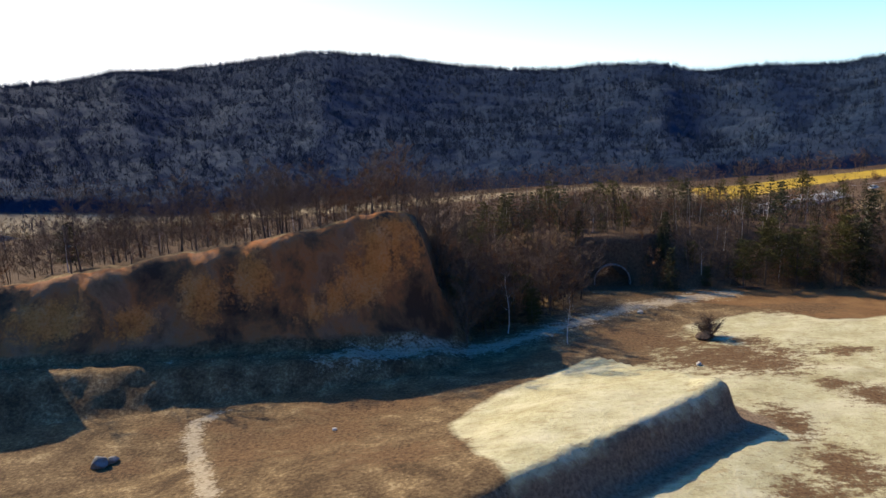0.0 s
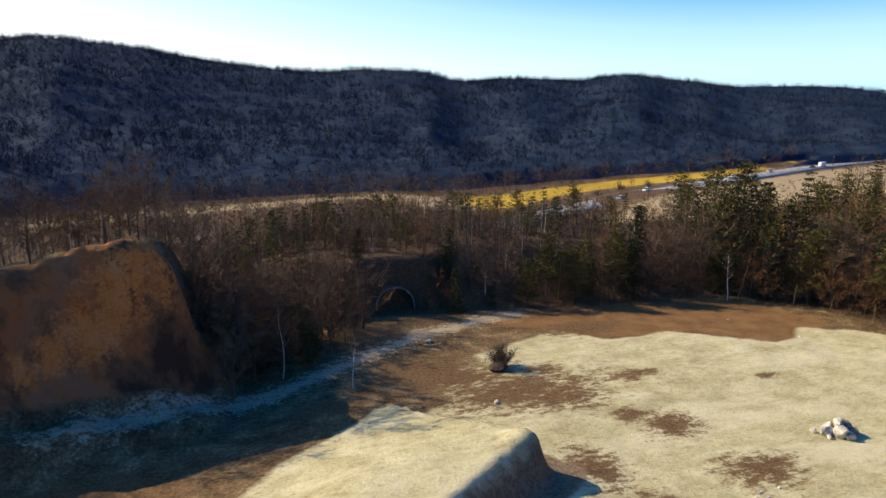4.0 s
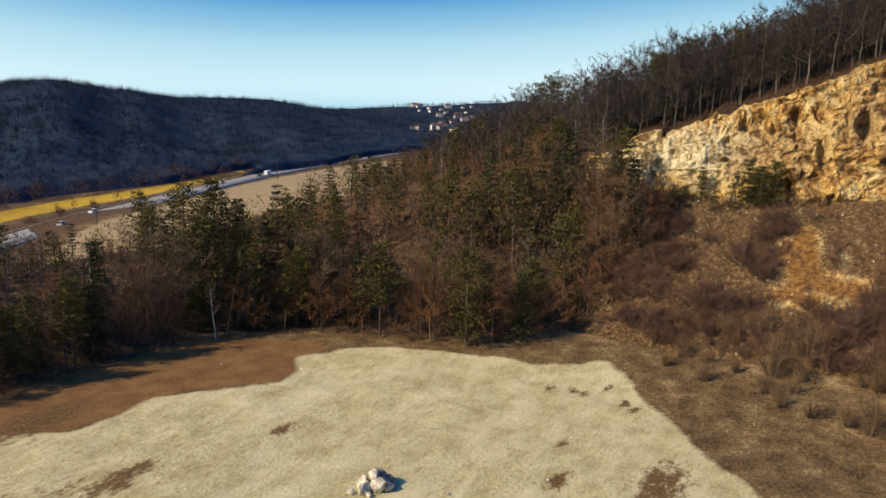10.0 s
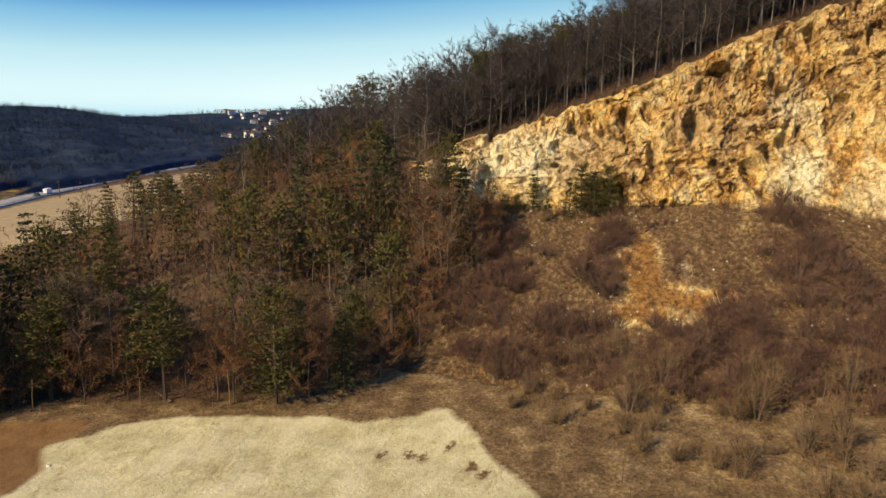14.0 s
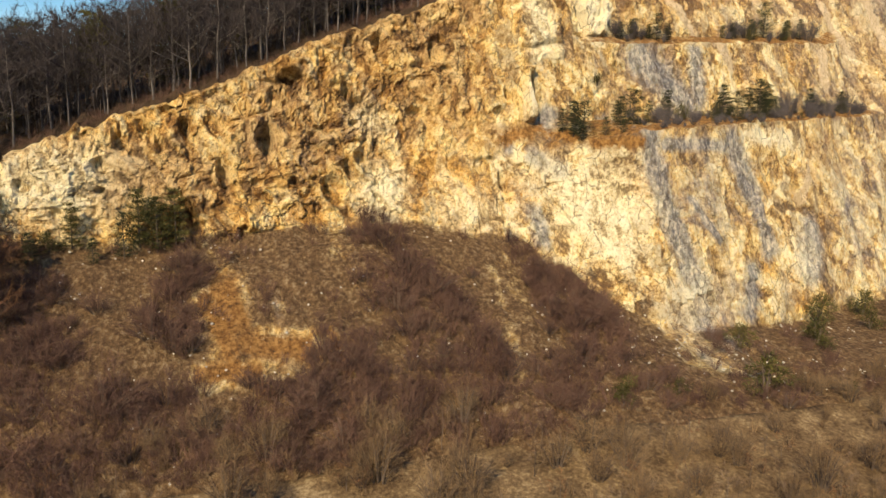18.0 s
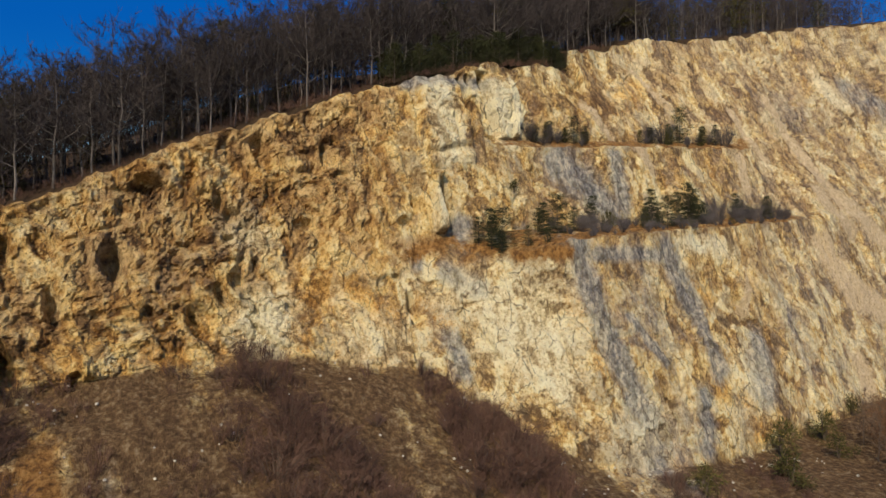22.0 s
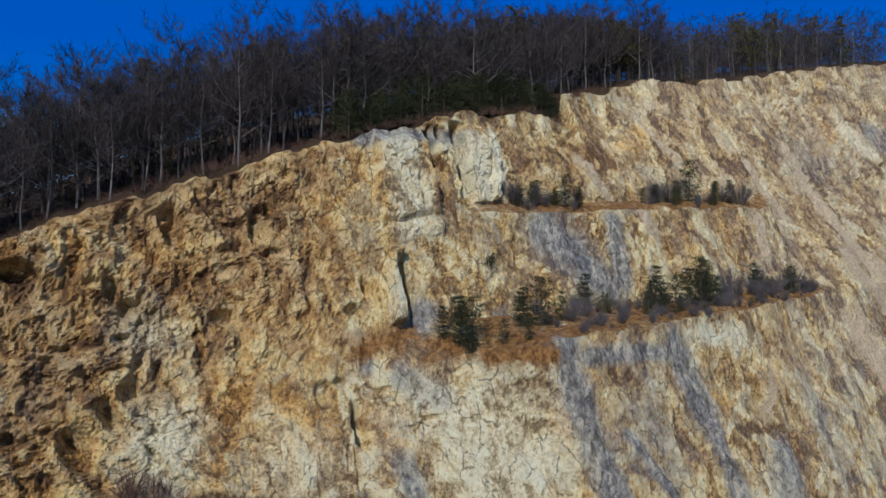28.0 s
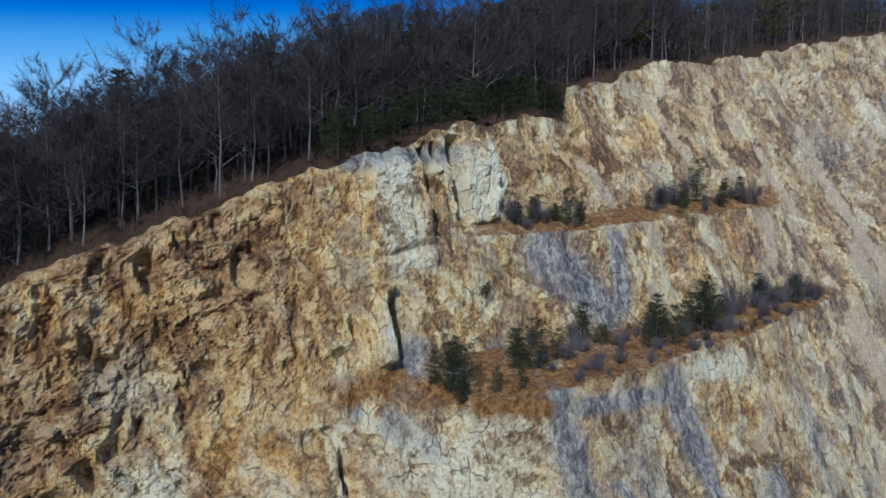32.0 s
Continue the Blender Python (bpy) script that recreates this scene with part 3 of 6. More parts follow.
def berm_height(x, y):
    s = (x - BERM_A[0]) * BERM_U[0] + (y - BERM_A[1]) * BERM_U[1]
    d = (x - BERM_A[0]) * BERM_N[0] + (y - BERM_A[1]) * BERM_N[1]
    wob = fbm(x / 4, y / 4, 0, 3, 31) * 0.6 + ridged(x / 2.2, y / 2.2, 0 * x, 3, 32) * 0.35 * smooth(-30, 34, s)
    d = d + wob * smooth(5, 0, np.abs(d))
    s = s + 1.2 * wob
    body = piecewise(d, [-2.9, -1.2, -0.35, 0.3, 10, 24, 34], [0 * d, 0 * d + 2.0, 0 * d + 3.9, 0 * d + 4.5, 0 * d + 3.7, 0 * d + 1.5, 0 * d])
    knob = 0.7 * smooth(3.2, 0.6, np.hypot(s - 35.8, d - 0.8))
    return (body + knob) * smooth(38.0, 36.6, s - 0.10 * np.maximum(d, 0)) * smooth(-60, -35, s) + 0.6 * smooth(16, 6, np.hypot(d, (s - 20) * 0.4))


def ground_height(x, y):
    z = 0.25 * fbm(x / 14, y / 14, 0, 4, 3) * smooth(900, 150, np.hypot(x, y - 60))
    z = z + berm_height(x, y) + ridge_height(x, y)
    near_arch = smooth(16, 6, np.abs(x - 34.0))
    bank = smooth(141 + 4.5 * near_arch, 157 - 7.5 * near_arch, y + 0.12 * (x - 50) * (1 - near_arch) + 3 * value_noise(x / 9, y / 9, 0, 8) * (1 - near_arch)) * smooth(140, 112, x) * smooth(-2, 22, x) * smooth(204, 168, y)
    notch = smooth(4.4, 3.6, np.abs(x - 34.2)) * smooth(148.2, 147.2, y)
    z = z + 10.0 * bank * (1 - notch)
    return np.maximum(np.maximum(z, cliff_height(x, y)), hill_height(x, y))


BROWN = [(44, 134), (56, 128), (64, 119.5), (70, 118.6), (77, 120), (84, 114.5), (90.5, 109), (96, 110), (100.5, 114.8), (106, 113), (109, 116), (101, 134), (86, 139), (66, 140), (50, 141)]
PALE = [(9, 46), (6, 57), (4, 63), (2, 71), (0, 79), (7, 88), (20, 99), (29, 103), (33, 111), (44, 121), (58, 126), (64, 119.5), (77, 120), (90.5, 109), (100.5, 114.8), (108, 111), (117, 95), (118.8, 80), (124.8, 69.5), (111, 57.5), (104, 52.5), (92, 42), (70, 30), (30, 20), (14, 30)]
MEADOW = [(-330, 205), (-160, 240), (-45, 268), (5, 285), (60, 304), (84, 262), (96, 256), (104, 258), (128, 277), (165, 298), (235, 322), (300, 347), (350, 368), (300, 356), (201, 331), (150, 312), (122, 297), (98, 292), (70, 317), (5, 301), (-45, 286), (-160, 262), (-330, 232)]
TAN = [(118, 214), (150, 246), (178, 262), (270, 312), (340, 338), (420, 360), (480, 372), (520, 376), (480, 335), (420, 296), (345, 258), (250, 215), (190, 190), (150, 188)]


ROAD = [(48, 198), (62, 207), (95, 230.5), (122, 246.5), (166, 273), (235, 305.5), (330, 347), (430, 381), (560, 416), (760, 480)]


def off_road(x, y):
    """How far a place lies from the highway's middle."""
    d = np.full(np.shape(x), 1e9)
    for (ax, ay), (bx, by) in zip(ROAD, ROAD[1:]):
        k = np.clip(((x - ax) * (bx - ax) + (y - ay) * (by - ay)) / ((bx - ax) ** 2 + (by - ay) ** 2), 0, 1)
        d = np.minimum(d, np.hypot(x - ax - k * (bx - ax), y - ay - k * (by - ay)))
    return d


def spacing(lo, hi, step, far_lo, far_hi, grow=1.05):
    mid = list(np.arange(lo, hi + step / 2, step))
    up, down, g = [], [], step
    while (up[-1] if up else mid[-1]) < far_hi:
        g *= grow
        up.append((up[-1] if up else mid[-1]) + g)
    g = step
    while (down[-1] if down else mid[0]) > far_lo:
        g *= grow
        down.append((down[-1] if down else mid[0]) - g)
    return np.array(down[::-1] + mid + up)


def sheet(nx, ny):
    i = np.arange(nx * ny).reshape(ny, nx)
    return np.stack([i[:-1, :-1], i[:-1, 1:], i[1:, 1:], i[1:, :-1]], -1).reshape(-1, 4)


def wooded(x, y):
    """How far the plan is under trees, 0 to 1."""
    near = smooth(139, 143, y + 0.12 * np.minimum(x - 50, 40)) * smooth(212, 200, y - 0.1 * x) * smooth(128, 118, x) * smooth(-2, 8, x)
    slope = smooth(-3, 3, inside(x, y, [(113, 122), (119, 103), (124, 95), (133, 84), (146, 74), (160, 70), (171, 84), (174, 80), (700, 60), (700, 300), (230, 195), (160, 185), (118, 205), (100, 138)]))
    top = smooth(-1, 3, x - cut(RIM_X, y) - 3) * smooth(290, 250, y)
    hill = smooth(2, 10, hill_height(x, y))
    left = smooth(4, 8, y - np.interp(x, RIDGE_X, RIDGE_Y)) * smooth(200, 180, y + 0.2 * x) * smooth(6, 0, x)
    return np.clip(np.maximum.reduce([near, slope, top, hill, left]), 0, 1)


GRID = {}


def lie(x, y):
    """The height of the ground sheet between its own corners."""
    xs, ys, z = GRID["xs"], GRID["ys"], GRID["z"]
    i, j = np.clip(np.searchsorted(xs, x) - 1, 0, len(xs) - 2), np.clip(np.searchsorted(ys, y) - 1, 0, len(ys) - 2)
    u, v = (x - xs[i]) / (xs[i + 1] - xs[i]), (y - ys[j]) / (ys[j + 1] - ys[j])
    return (z[j, i] * (1 - u) + z[j, i + 1] * u) * (1 - v) + (z[j + 1, i] * (1 - u) + z[j + 1, i + 1] * u) * v


def build_ground():
    xs, ys = spacing(-80, 130, 0.75, -3200, 3600, 1.06), spacing(44, 146, 0.75, -2600, 3600, 1.06)
    x, y = np.meshgrid(xs, ys)
    x, y = x.ravel(), y.ravel()
    z = ground_height(x, y)
    # the sheet passes behind the quarry face
    face = smooth(118, 100, y) * smooth(-255, -235, y)
    back = np.maximum(cliff_height(x - 12 * smooth(0, 14, x - cut(TOE_X, y)), y) - 1.2, hill_height(x, y))
    z = np.where((x > cut(TOE_X, y)) & (x < cut(RIM_X, y) + 26), z * (1 - face) + back * face, z)
    GRID.update(xs=xs, ys=ys, z=z.reshape(len(ys), len(xs)))
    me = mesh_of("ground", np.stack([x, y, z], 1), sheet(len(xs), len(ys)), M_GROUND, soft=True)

    def soft_edge(d, w=3.0):
        return np.clip(d / w * 0.5 + 0.5, 0, 1)

    patches = 0
    for px, py, rx, ry in ((41, 103.5, 14, 7), (45, 100, 8, 5), (35, 110.5, 10, 5.5), (29.8, 116, 5.5, 4.5), (55.3, 88, 4.2, 3.8), (60.5, 76, 4, 1.2), (85, 62.8, 2.4, 1.2), (78.8, 97.4, 2.4, 1.2), (59.5, 103.6, 4.5, 2), (57.9, 75, 5, 4), (40.5, 81, 3.4, 5), (48.1, 110, 3.4, 2.4), (41.7, 69.7, 4.2, 6), (35.6, 64.6, 3.6, 4), (52, 91.7, 2.6, 2.4), (-10.7, 90, 10, 5), (-16.6, 81, 9, 6.5), (-6.2, 70.7, 7, 3.5), (-25, 78.5, 4.5, 7), (-39, 75.6, 4.5, 2.2), (14, 104.5, 6, 2.6), (63, 126, 9, 4), (41.7, 137, 5, 3), (-32, 86, 8, 3), (46, 62, 5, 3), (90, 52.5, 6, 2.6), (111.3, 70.5, 1.4, 0.7), (111.5, 68.6, 1.4, 0.7), (114.8, 66.3, 1.4, 0.7), (110.5, 62.5, 1.4, 0.7), (109.5, 60.6, 1.4, 0.7), (110.1, 73.7, 1.4, 0.7), (94.3, 65.6, 1.4, 0.7)):
        patches = np.maximum(patches, np.clip(0.95 - 0.5 * np.hypot((x - px) / rx, (y - py) / ry), 0, 1))
    s_, d_ = (x - BERM_A[0]) * BERM_U[0] + (y - BERM_A[1]) * BERM_U[1], (x - BERM_A[0]) * BERM_N[0] + (y - BERM_A[1]) * BERM_N[1]
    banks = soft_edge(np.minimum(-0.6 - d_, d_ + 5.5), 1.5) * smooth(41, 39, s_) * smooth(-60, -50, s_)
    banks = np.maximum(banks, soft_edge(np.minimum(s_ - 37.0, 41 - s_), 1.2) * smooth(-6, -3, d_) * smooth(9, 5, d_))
    track = np.clip(1.0 - np.abs(x - np.interp(y, [56, 66, 74, 81, 87, 92], [-22, -25, -28.5, -32, -33.5, -30])) / 2.6, 0, 1) * smooth(94, 88, y) * smooth(50, 58, y)
    track = np.maximum(track, np.clip(1.0 - np.abs(y - np.interp(x, [-20, 9, 20, 34, 48, 60], [101, 113, 121, 131, 136, 138])) / 6.0, 0, 1) * smooth(-26, -15, x) * smooth(62, 54, x) * 0.9)
    track = np.maximum(track, np.clip(1.0 - np.abs(y - np.interp(x, RIDGE_X, ROAD_Y)) / 2.2, 0, 1) * smooth(12, 4, x) * 0.4)
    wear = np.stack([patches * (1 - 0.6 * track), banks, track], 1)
    floor = np.maximum(wooded(x, y), 0.9 * smooth(196, 206, y) * smooth(-2, -8, np.maximum(inside(x, y, MEADOW), inside(x, y, TAN))))
    cover = np.stack([soft_edge(inside(x, y, PALE) + 1.2 * value_noise(x / 5, y / 5, 0, 2), 3), soft_edge(inside(x, y, BROWN), 2.5), floor], 1)
    ry, wy = np.interp(x, RIDGE_X, RIDGE_Y), np.interp(x, RIDGE_X, ROAD_Y)
    rust = soft_edge(np.minimum(ry + 1 - y, y - wy - 3.5), 2) * smooth(4, -3, x)
    rust = np.maximum(rust, 0.3 * soft_edge(np.minimum(wy - 4 - y, y - wy + 14), 4) * smooth(-30, -50, x))
    field = soft_edge(inside(x, y, MEADOW), 8)
    land = np.stack([field * smooth(90, 99, x), np.maximum(soft_edge(inside(x, y, TAN), 8), field * smooth(99, 90, x)), rust], 1)
    ore = np.maximum.reduce([np.clip(1 - 0.5 * np.hypot((x - ox) / sx, (z - oz) / sz), 0, 1) * smooth(95, 99, y) for ox, oz, sx, sz in ((-9, 18, 6, 4.5), (-14, 12, 5, 4), (-30, 14, 4, 4), (-38, 12, 4, 4), (-20, 9, 5, 2.5), (-60, 10, 6, 3), (-48, 9, 4, 2.5))])
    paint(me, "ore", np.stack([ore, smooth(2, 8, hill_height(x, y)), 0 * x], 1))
    paint(me, "cover", cover)
    paint(me, "land", land)
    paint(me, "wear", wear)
    return tagged(new("ground", me), "pale gravel quarry floor running out into brown valley land", "ground", kind="structure")


def build_cliff():
    ys = np.concatenate([np.arange(-250, -150, 3.0), np.arange(-150, -110, 0.9), np.arange(-110, 92, 0.31), np.arange(92, 132, 1.2)])[::-1]
    tables = [(TOE_X, TOE_Z), (FOOT_X, FOOT_Z), (ONE_X, ONE_Z), (ONE_BX, ONE_BZ), (TWO_X, TWO_Z), (TWO_BX, TWO_BZ), (RIM_X, RIM_Z)]
    counts = [56, 112, 16, 60, 10, 66]
    cols, kinds = [], []
    soft_y = ys + 2.0 * fbm(ys / 7, ys * 0, 0, 3, 77)
    ragged = 0.7 * fbm(ys / 5, ys * 0, 0, 4, 78, 0.65) * smooth(120, 90, ys)
    for n, (a, b) in enumerate(zip(tables, tables[1:])):
        for k in np.arange(counts[n]) / counts[n]:
            e = k * k * (3 - 2 * k) if n in (1, 3, 5) else k
            cols.append(np.stack([cut(a[0], soft_y) * (1 - e * 0.5 - k * 0.5) + cut(b[0], soft_y) * (e * 0.5 + k * 0.5), ys, cut(a[1], soft_y) * (1 - k) + cut(b[1], soft_y) * k + ragged * k * (n == 5)], 1))
            kinds.append(n + k)
    rim = np.stack([cut(RIM_X, soft_y), ys, cut(RIM_Z, soft_y) + ragged], 1)
    for k in (0, 0.6, 1.4, 2.4, 4, 6, 9, 13, 18, 24, 27, 30):
        rise = 18 / 70 * (0.85 + 0.15 * smooth(50, 110, ys)) * smooth(190, 115, ys) * k
        cols.append(rim + np.stack([0 * ys + k, 0 * ys, rise + 0.08 - 0.004 * max(0, k - 24) ** 2], 1))
        kinds.append(6 + k / 10)
    cols.insert(0, cols[0] + np.array([-2.5, 0, -1.6]))
    kinds.insert(0, 0.0)
    p = np.stack(cols, 0)
    rows, n, _ = p.shape
    kind = np.repeat(np.array(kinds), n)
    # outward direction of the smooth face
    du, dv = np.gradient(p, axis=1), np.gradient(p, axis=0)
    nor = np.cross(du, dv)
    nor /= np.linalg.norm(nor, axis=2, keepdims=True) + 1e-9
    nor = nor.reshape(-1, 3)
    p = p.reshape(-1, 3)
    if nor[:, 0].mean() > 0:
        nor = -nor
    x, y, z = p.T
    scree = smooth(1.15, 0.9, kind)
    flat = np.maximum(smooth(1.95, 2.05, kind) * smooth(3.05, 2.95, kind) * smooth(-5, -20, y + 5 * value_noise(y / 3, z / 3, x / 3, 12)), smooth(3.95, 4.05, kind) * smooth(5.05, 4.95, kind) * smooth(-18, -25, y)) * smooth(-110, -92, y)
    rock = (1 - scree) * (1 - flat) * smooth(6.12, 5.88, kind)
    wx, wy, wz = (1.6 * fbm(x / 6, y / 6, z / 6, 3, sd) for sd in (51, 52, 53))
    fx_, fy_, fz_ = (0.55 * fbm(x / 1.5, y / 1.5, z / 1.5, 2, sd) for sd in (54, 55, 56))
    wx, wy, wz = wx + fx_, wy + fy_, wz + fz_
    sy = y - 0.18 * z
    slab_gap, slab_tag, slab_tilt = cells((x + wx) / 6.0, (y - 0.2 * z + 1.2 * wy) / 3.4, (z + 2 * wz) / 4.6, 66)
    chip_gap, chip_tag, chip_tilt = cells((x + wx) / 2.4, (y - 0.25 * z + wy) / 1.25, (z + wz) / 2.3, 67)
    gap1, tag1, tilt1 = cells((x + wx) / 4.6, (sy + wy) / 3.2, (z + wz) / 6.4, 60)
    gap2, tag2, tilt2 = cells((x + wx) / 2.0, (sy + wy) / 1.4, (z + wz) / 2.6, 70)
    gap3, tag3, tilt3 = cells((x + 0.7 * wx) / 1.1, (sy + 0.7 * wy) / 0.85, (z + 0.7 * wz) / 1.35, 80)
    left = smooth(-14, 4, y - 11 * smooth(45, 36, z))
    coarse = (tag1 - 0.5) * 1.1 + tilt1 * 2.2
    medium = (tag2 - 0.5) * 0.9 + tilt2 * 1.7 - 0.35 * smooth(0.12, 0.0, gap2) * left
    small = (tag3 - 0.5) * 0.55 + tilt3 * 1.1
    # leaning ribs and a few deep creases
    lean = y - 0.22 * z
    vary = fbm(y / 13, z / 11, 0, 2, 93)
    crease = smooth(0.06, 0.0, np.abs(fbm(lean / 6.5, z / 40, x / 60, 2, 92))) * smooth(0.0, 0.3, value_noise(y / 7, z / 9, 0, 94))
    rib = fbm(lean / 3.2, z / 8, x / 30, 4, 90) * 0.32 + fbm(y / 10.0, z / 26, 0, 3, 91) * 1.5 - 1.8 * crease * (1 - 0.6 * left)
    crag = np.clip(0.7 + 0.35 * left + 0.5 * vary, 0.3, 1.25)
    facets = (slab_tag - 0.5) * 1.2 + slab_tilt * 2.0 - 0.5 * smooth(0.07, 0.0, slab_gap)
    chips = (chip_tag - 0.5) * 0.45 + chip_tilt * 0.7
    calm = np.clip(0.55 + 0.9 * fbm(y / 6, z / 7, 0, 3, 88), 0.1, 1.2)
    crumble = billow((x + wx) / 5.2, (sy + wy) / 4.0, (z + wz) / 5.0, 5, 131, 0.55) + 0.85
    slope = billow((x + wx) / 7.0, (y - 0.15 * z + wy) / 4.6, (z + wz) / 5.6, 5, 151, 0.60) + 0.85
    rough = fbm(x / 0.9, y / 0.9, z / 0.9, 3, 95, 0.6)
    grit = fbm(x / 0.55, y / 0.5, z / 0.55, 2, 99, 0.7)
    worn = left * (0.95 * crumble * crag + 0.30 * coarse + 0.22 * medium * crag + 0.30 * small * crag + 0.7 * rib + 0.13 * rough + 0.08 * grit)
    plain_face = (1 - left) * (0.42 * slope * calm + 0.32 * facets * np.clip(0.6 - 0.7 * vary, 0.1, 1.1) + 0.30 * chips * calm + 0.22 * small * calm + 0.35 * rib + 0.12 * rough + 0.08 * grit)
    rock = rock * (0.35 + 0.65 * smooth(0.0, 0.14, np.abs(kind - 2.0)) * smooth(0.0, 0.14, np.abs(kind - 4.0)))
    push = rock * (worn + plain_face) * (0.35 + 0.65 * smooth(6.0, 5.75, kind)) * (1 - 0.35 * smooth(32, 58, y))
    push = push + scree * (0.9 * fbm(x / 9, y / 9, z / 9, 4, 96) + 0.25 * fbm(x / 1.6, y / 1.6, z / 1.6, 2, 97)) + flat * 0.4 * fbm(x / 2, y / 2, z / 2, 3, 98)
    # hollows, overhangs and clefts: place, half sizes, depth; then the small pits of the crumbling part
    pits = [(37.2, 39.4, 1.4, 2.3, 4.0), (49.0, 40.8, 0.9, 1.5, 2.2), (43.8, 33.8, 0.9, 2.6, 2.4), (26.8, 31.2, 1.9, 2.2, 2.8), (33.0, 49.0, 2.0, 1.0, 2.2), (17.7, 55.2, 1.1, 1.8, 2.0), (8.0, 54.6, 1.1, 2.2, 2.0), (48.5, 26.5, 0.9, 3.2, 2.6), (24.0, 34.3, 0.8, 1.6, 1.8), (-10.4, 47.6, 0.7, 3.4, 3.2), (-22.6, 66.0, 0.9, 4.2, 3.4), (-19.0, 69.0, 0.8, 1.6, 2.6), (-29.6, 53.0, 0.6, 2.2, 1.8), (-2.8, 31.4, 0.6, 2.6, 1.7), (-60.5, 30.0, 0.7, 4.5, 2.2), (-36.0, 18.0, 0.5, 4.5, 1.6), (12.0, 44.0, 1.6, 0.8, 1.5), (-34.7, 34.5, 0.5, 2.6, 1.4), (-47.5, 74.5, 1.6, 3.4, 3.0), (-66.0, 36.0, 0.5, 2.6, 1.4)]
    pit_rnd = random.Random(5)
    pits += [(pit_rnd.uniform(-6, 76), pit_rnd.uniform(0, 1), pit_rnd.uniform(0.4, 1.2), pit_rnd.uniform(0.5, 1.8), pit_rnd.uniform(0.8, 1.6)) for n in range(38)]
    pits += [(pit_rnd.uniform(-95, -16), pit_rnd.uniform(0, 1), pit_rnd.uniform(0.3, 0.5), pit_rnd.uniform(0.6, 1.6), pit_rnd.uniform(0.6, 1.0)) for n in range(14)]
    for hy, hz, sy, sz, depth in pits:
        if hz < 1:
            hz = float(cut(FOOT_Z, hy) + hz * (cut(RIM_Z, hy) - cut(FOOT_Z, hy)))
        lean = (z - hz) * -0.2
        push = push - depth * smooth(1.3, 0.6, np.hypot((y - hy + lean + 0.3 * wy) / sy, (z - hz + 0.3 * wz) / sz)) * (1 - scree)
    # the standing slab and the pale buttress by the rim
    push = push + 2.2 * smooth(1.15, 0.85, np.maximum(np.abs(y + 9.0 + (z - 46) * 0.06) / 0.9, np.abs(z - 47.5) / 4.8)) * rock
    for mid_y, half, mid_z, tall, out in ((-12.2, 4.2, 62.0, 6.4, 1.9), (-26.5, 2.6, 64.0, 5.5, 1.4), (-19.8, 1.4, 62.5, 5.0, 1.0)):
        push = push + out * smooth(1.15, 0.88, np.abs(y - mid_y + 0.4 * wy) / half) * smooth(1.5, 0.55, np.abs(z - mid_z + 0.6 * wz) / tall) * rock
    for cy, lo, hi, wide, deep in ((-22.9, 60.5, 71, 1.2, 4.2), (-17.4, 64.5, 70, 0.9, 3.0), (-14.2, 57, 62, 0.35, 0.9), (-10.4, 43.6, 49.6, 0.7, 2.4), (-28.9, 50.8, 53.8, 0.35, 1.4), (-2.5, 29.6, 33, 0.45, 1.4), (-59.5, 27, 32, 0.5, 1.6), (-65.4, 32.5, 37.6, 0.4, 1.2), (-33.4, 12.8, 14.6, 0.6, 1.2)):
        push = push - deep * smooth(1.2, 0.5, np.abs(y - cy - 0.1 * (z - lo) + 0.25 * wy) / wide) * smooth(lo - 0.8, lo + 0.5, z) * smooth(hi + 0.8, hi - 0.5, z) * rock
    block = np.clip(0.5 + left * ((tag1 - 0.5) * 0.5 + (tag2 - 0.5) * 0.6 + (tag3 - 0.5) * 0.5) + (1 - left) * ((slab_tag - 0.5) * 0.7 + (chip_tag - 0.5) * 0.6), 0, 1)
    p = p + nor * push[:, None]
    me = mesh_of("quarry_face", p, sheet(n, rows), M_ROCK)

    def blob(cy, cz, sy, sz, lean=0.0):
        return np.clip(1.0 - 0.5 * np.hypot((y - cy + lean * (z - cz)) / sy, (z - cz) / sz), 0, 1)

    def strokes(*rows):
        """Streaks from one height to another: y and z of both ends, half width."""
        best = 0 * y
        for ay, az, by, bz, wide in rows:
            k = np.clip(((y - ay) * (by - ay) + (z - az) * (bz - az)) / ((by - ay) ** 2 + (bz - az) ** 2 + 1e-6), 0, 1)
            best = np.maximum(best, np.clip(0.92 - 0.38 * np.hypot(y - ay - k * (by - ay), z - az - k * (bz - az)) / wide, 0, 1))
        return best

    white = np.maximum.reduce([blob(18.8, 31.0, 4, 5), blob(20.3, 42.8, 3.2, 3.2) * 0.9, blob(66, 33, 12, 5), blob(80, 29, 6, 4), blob(-75, 82, 16, 4) * 0.42, blob(-115, 88, 18, 5) * 0.4, blob(-150, 96, 22, 6) * 0.4, blob(-16.5, 28, 7, 8) * 0.95, blob(-30, 14, 8, 5) * 0.6, blob(-56, 18, 6, 6) * 0.55, blob(3, 28, 8, 5) * 0.62, blob(-9, 34, 6, 4) * 0.6])
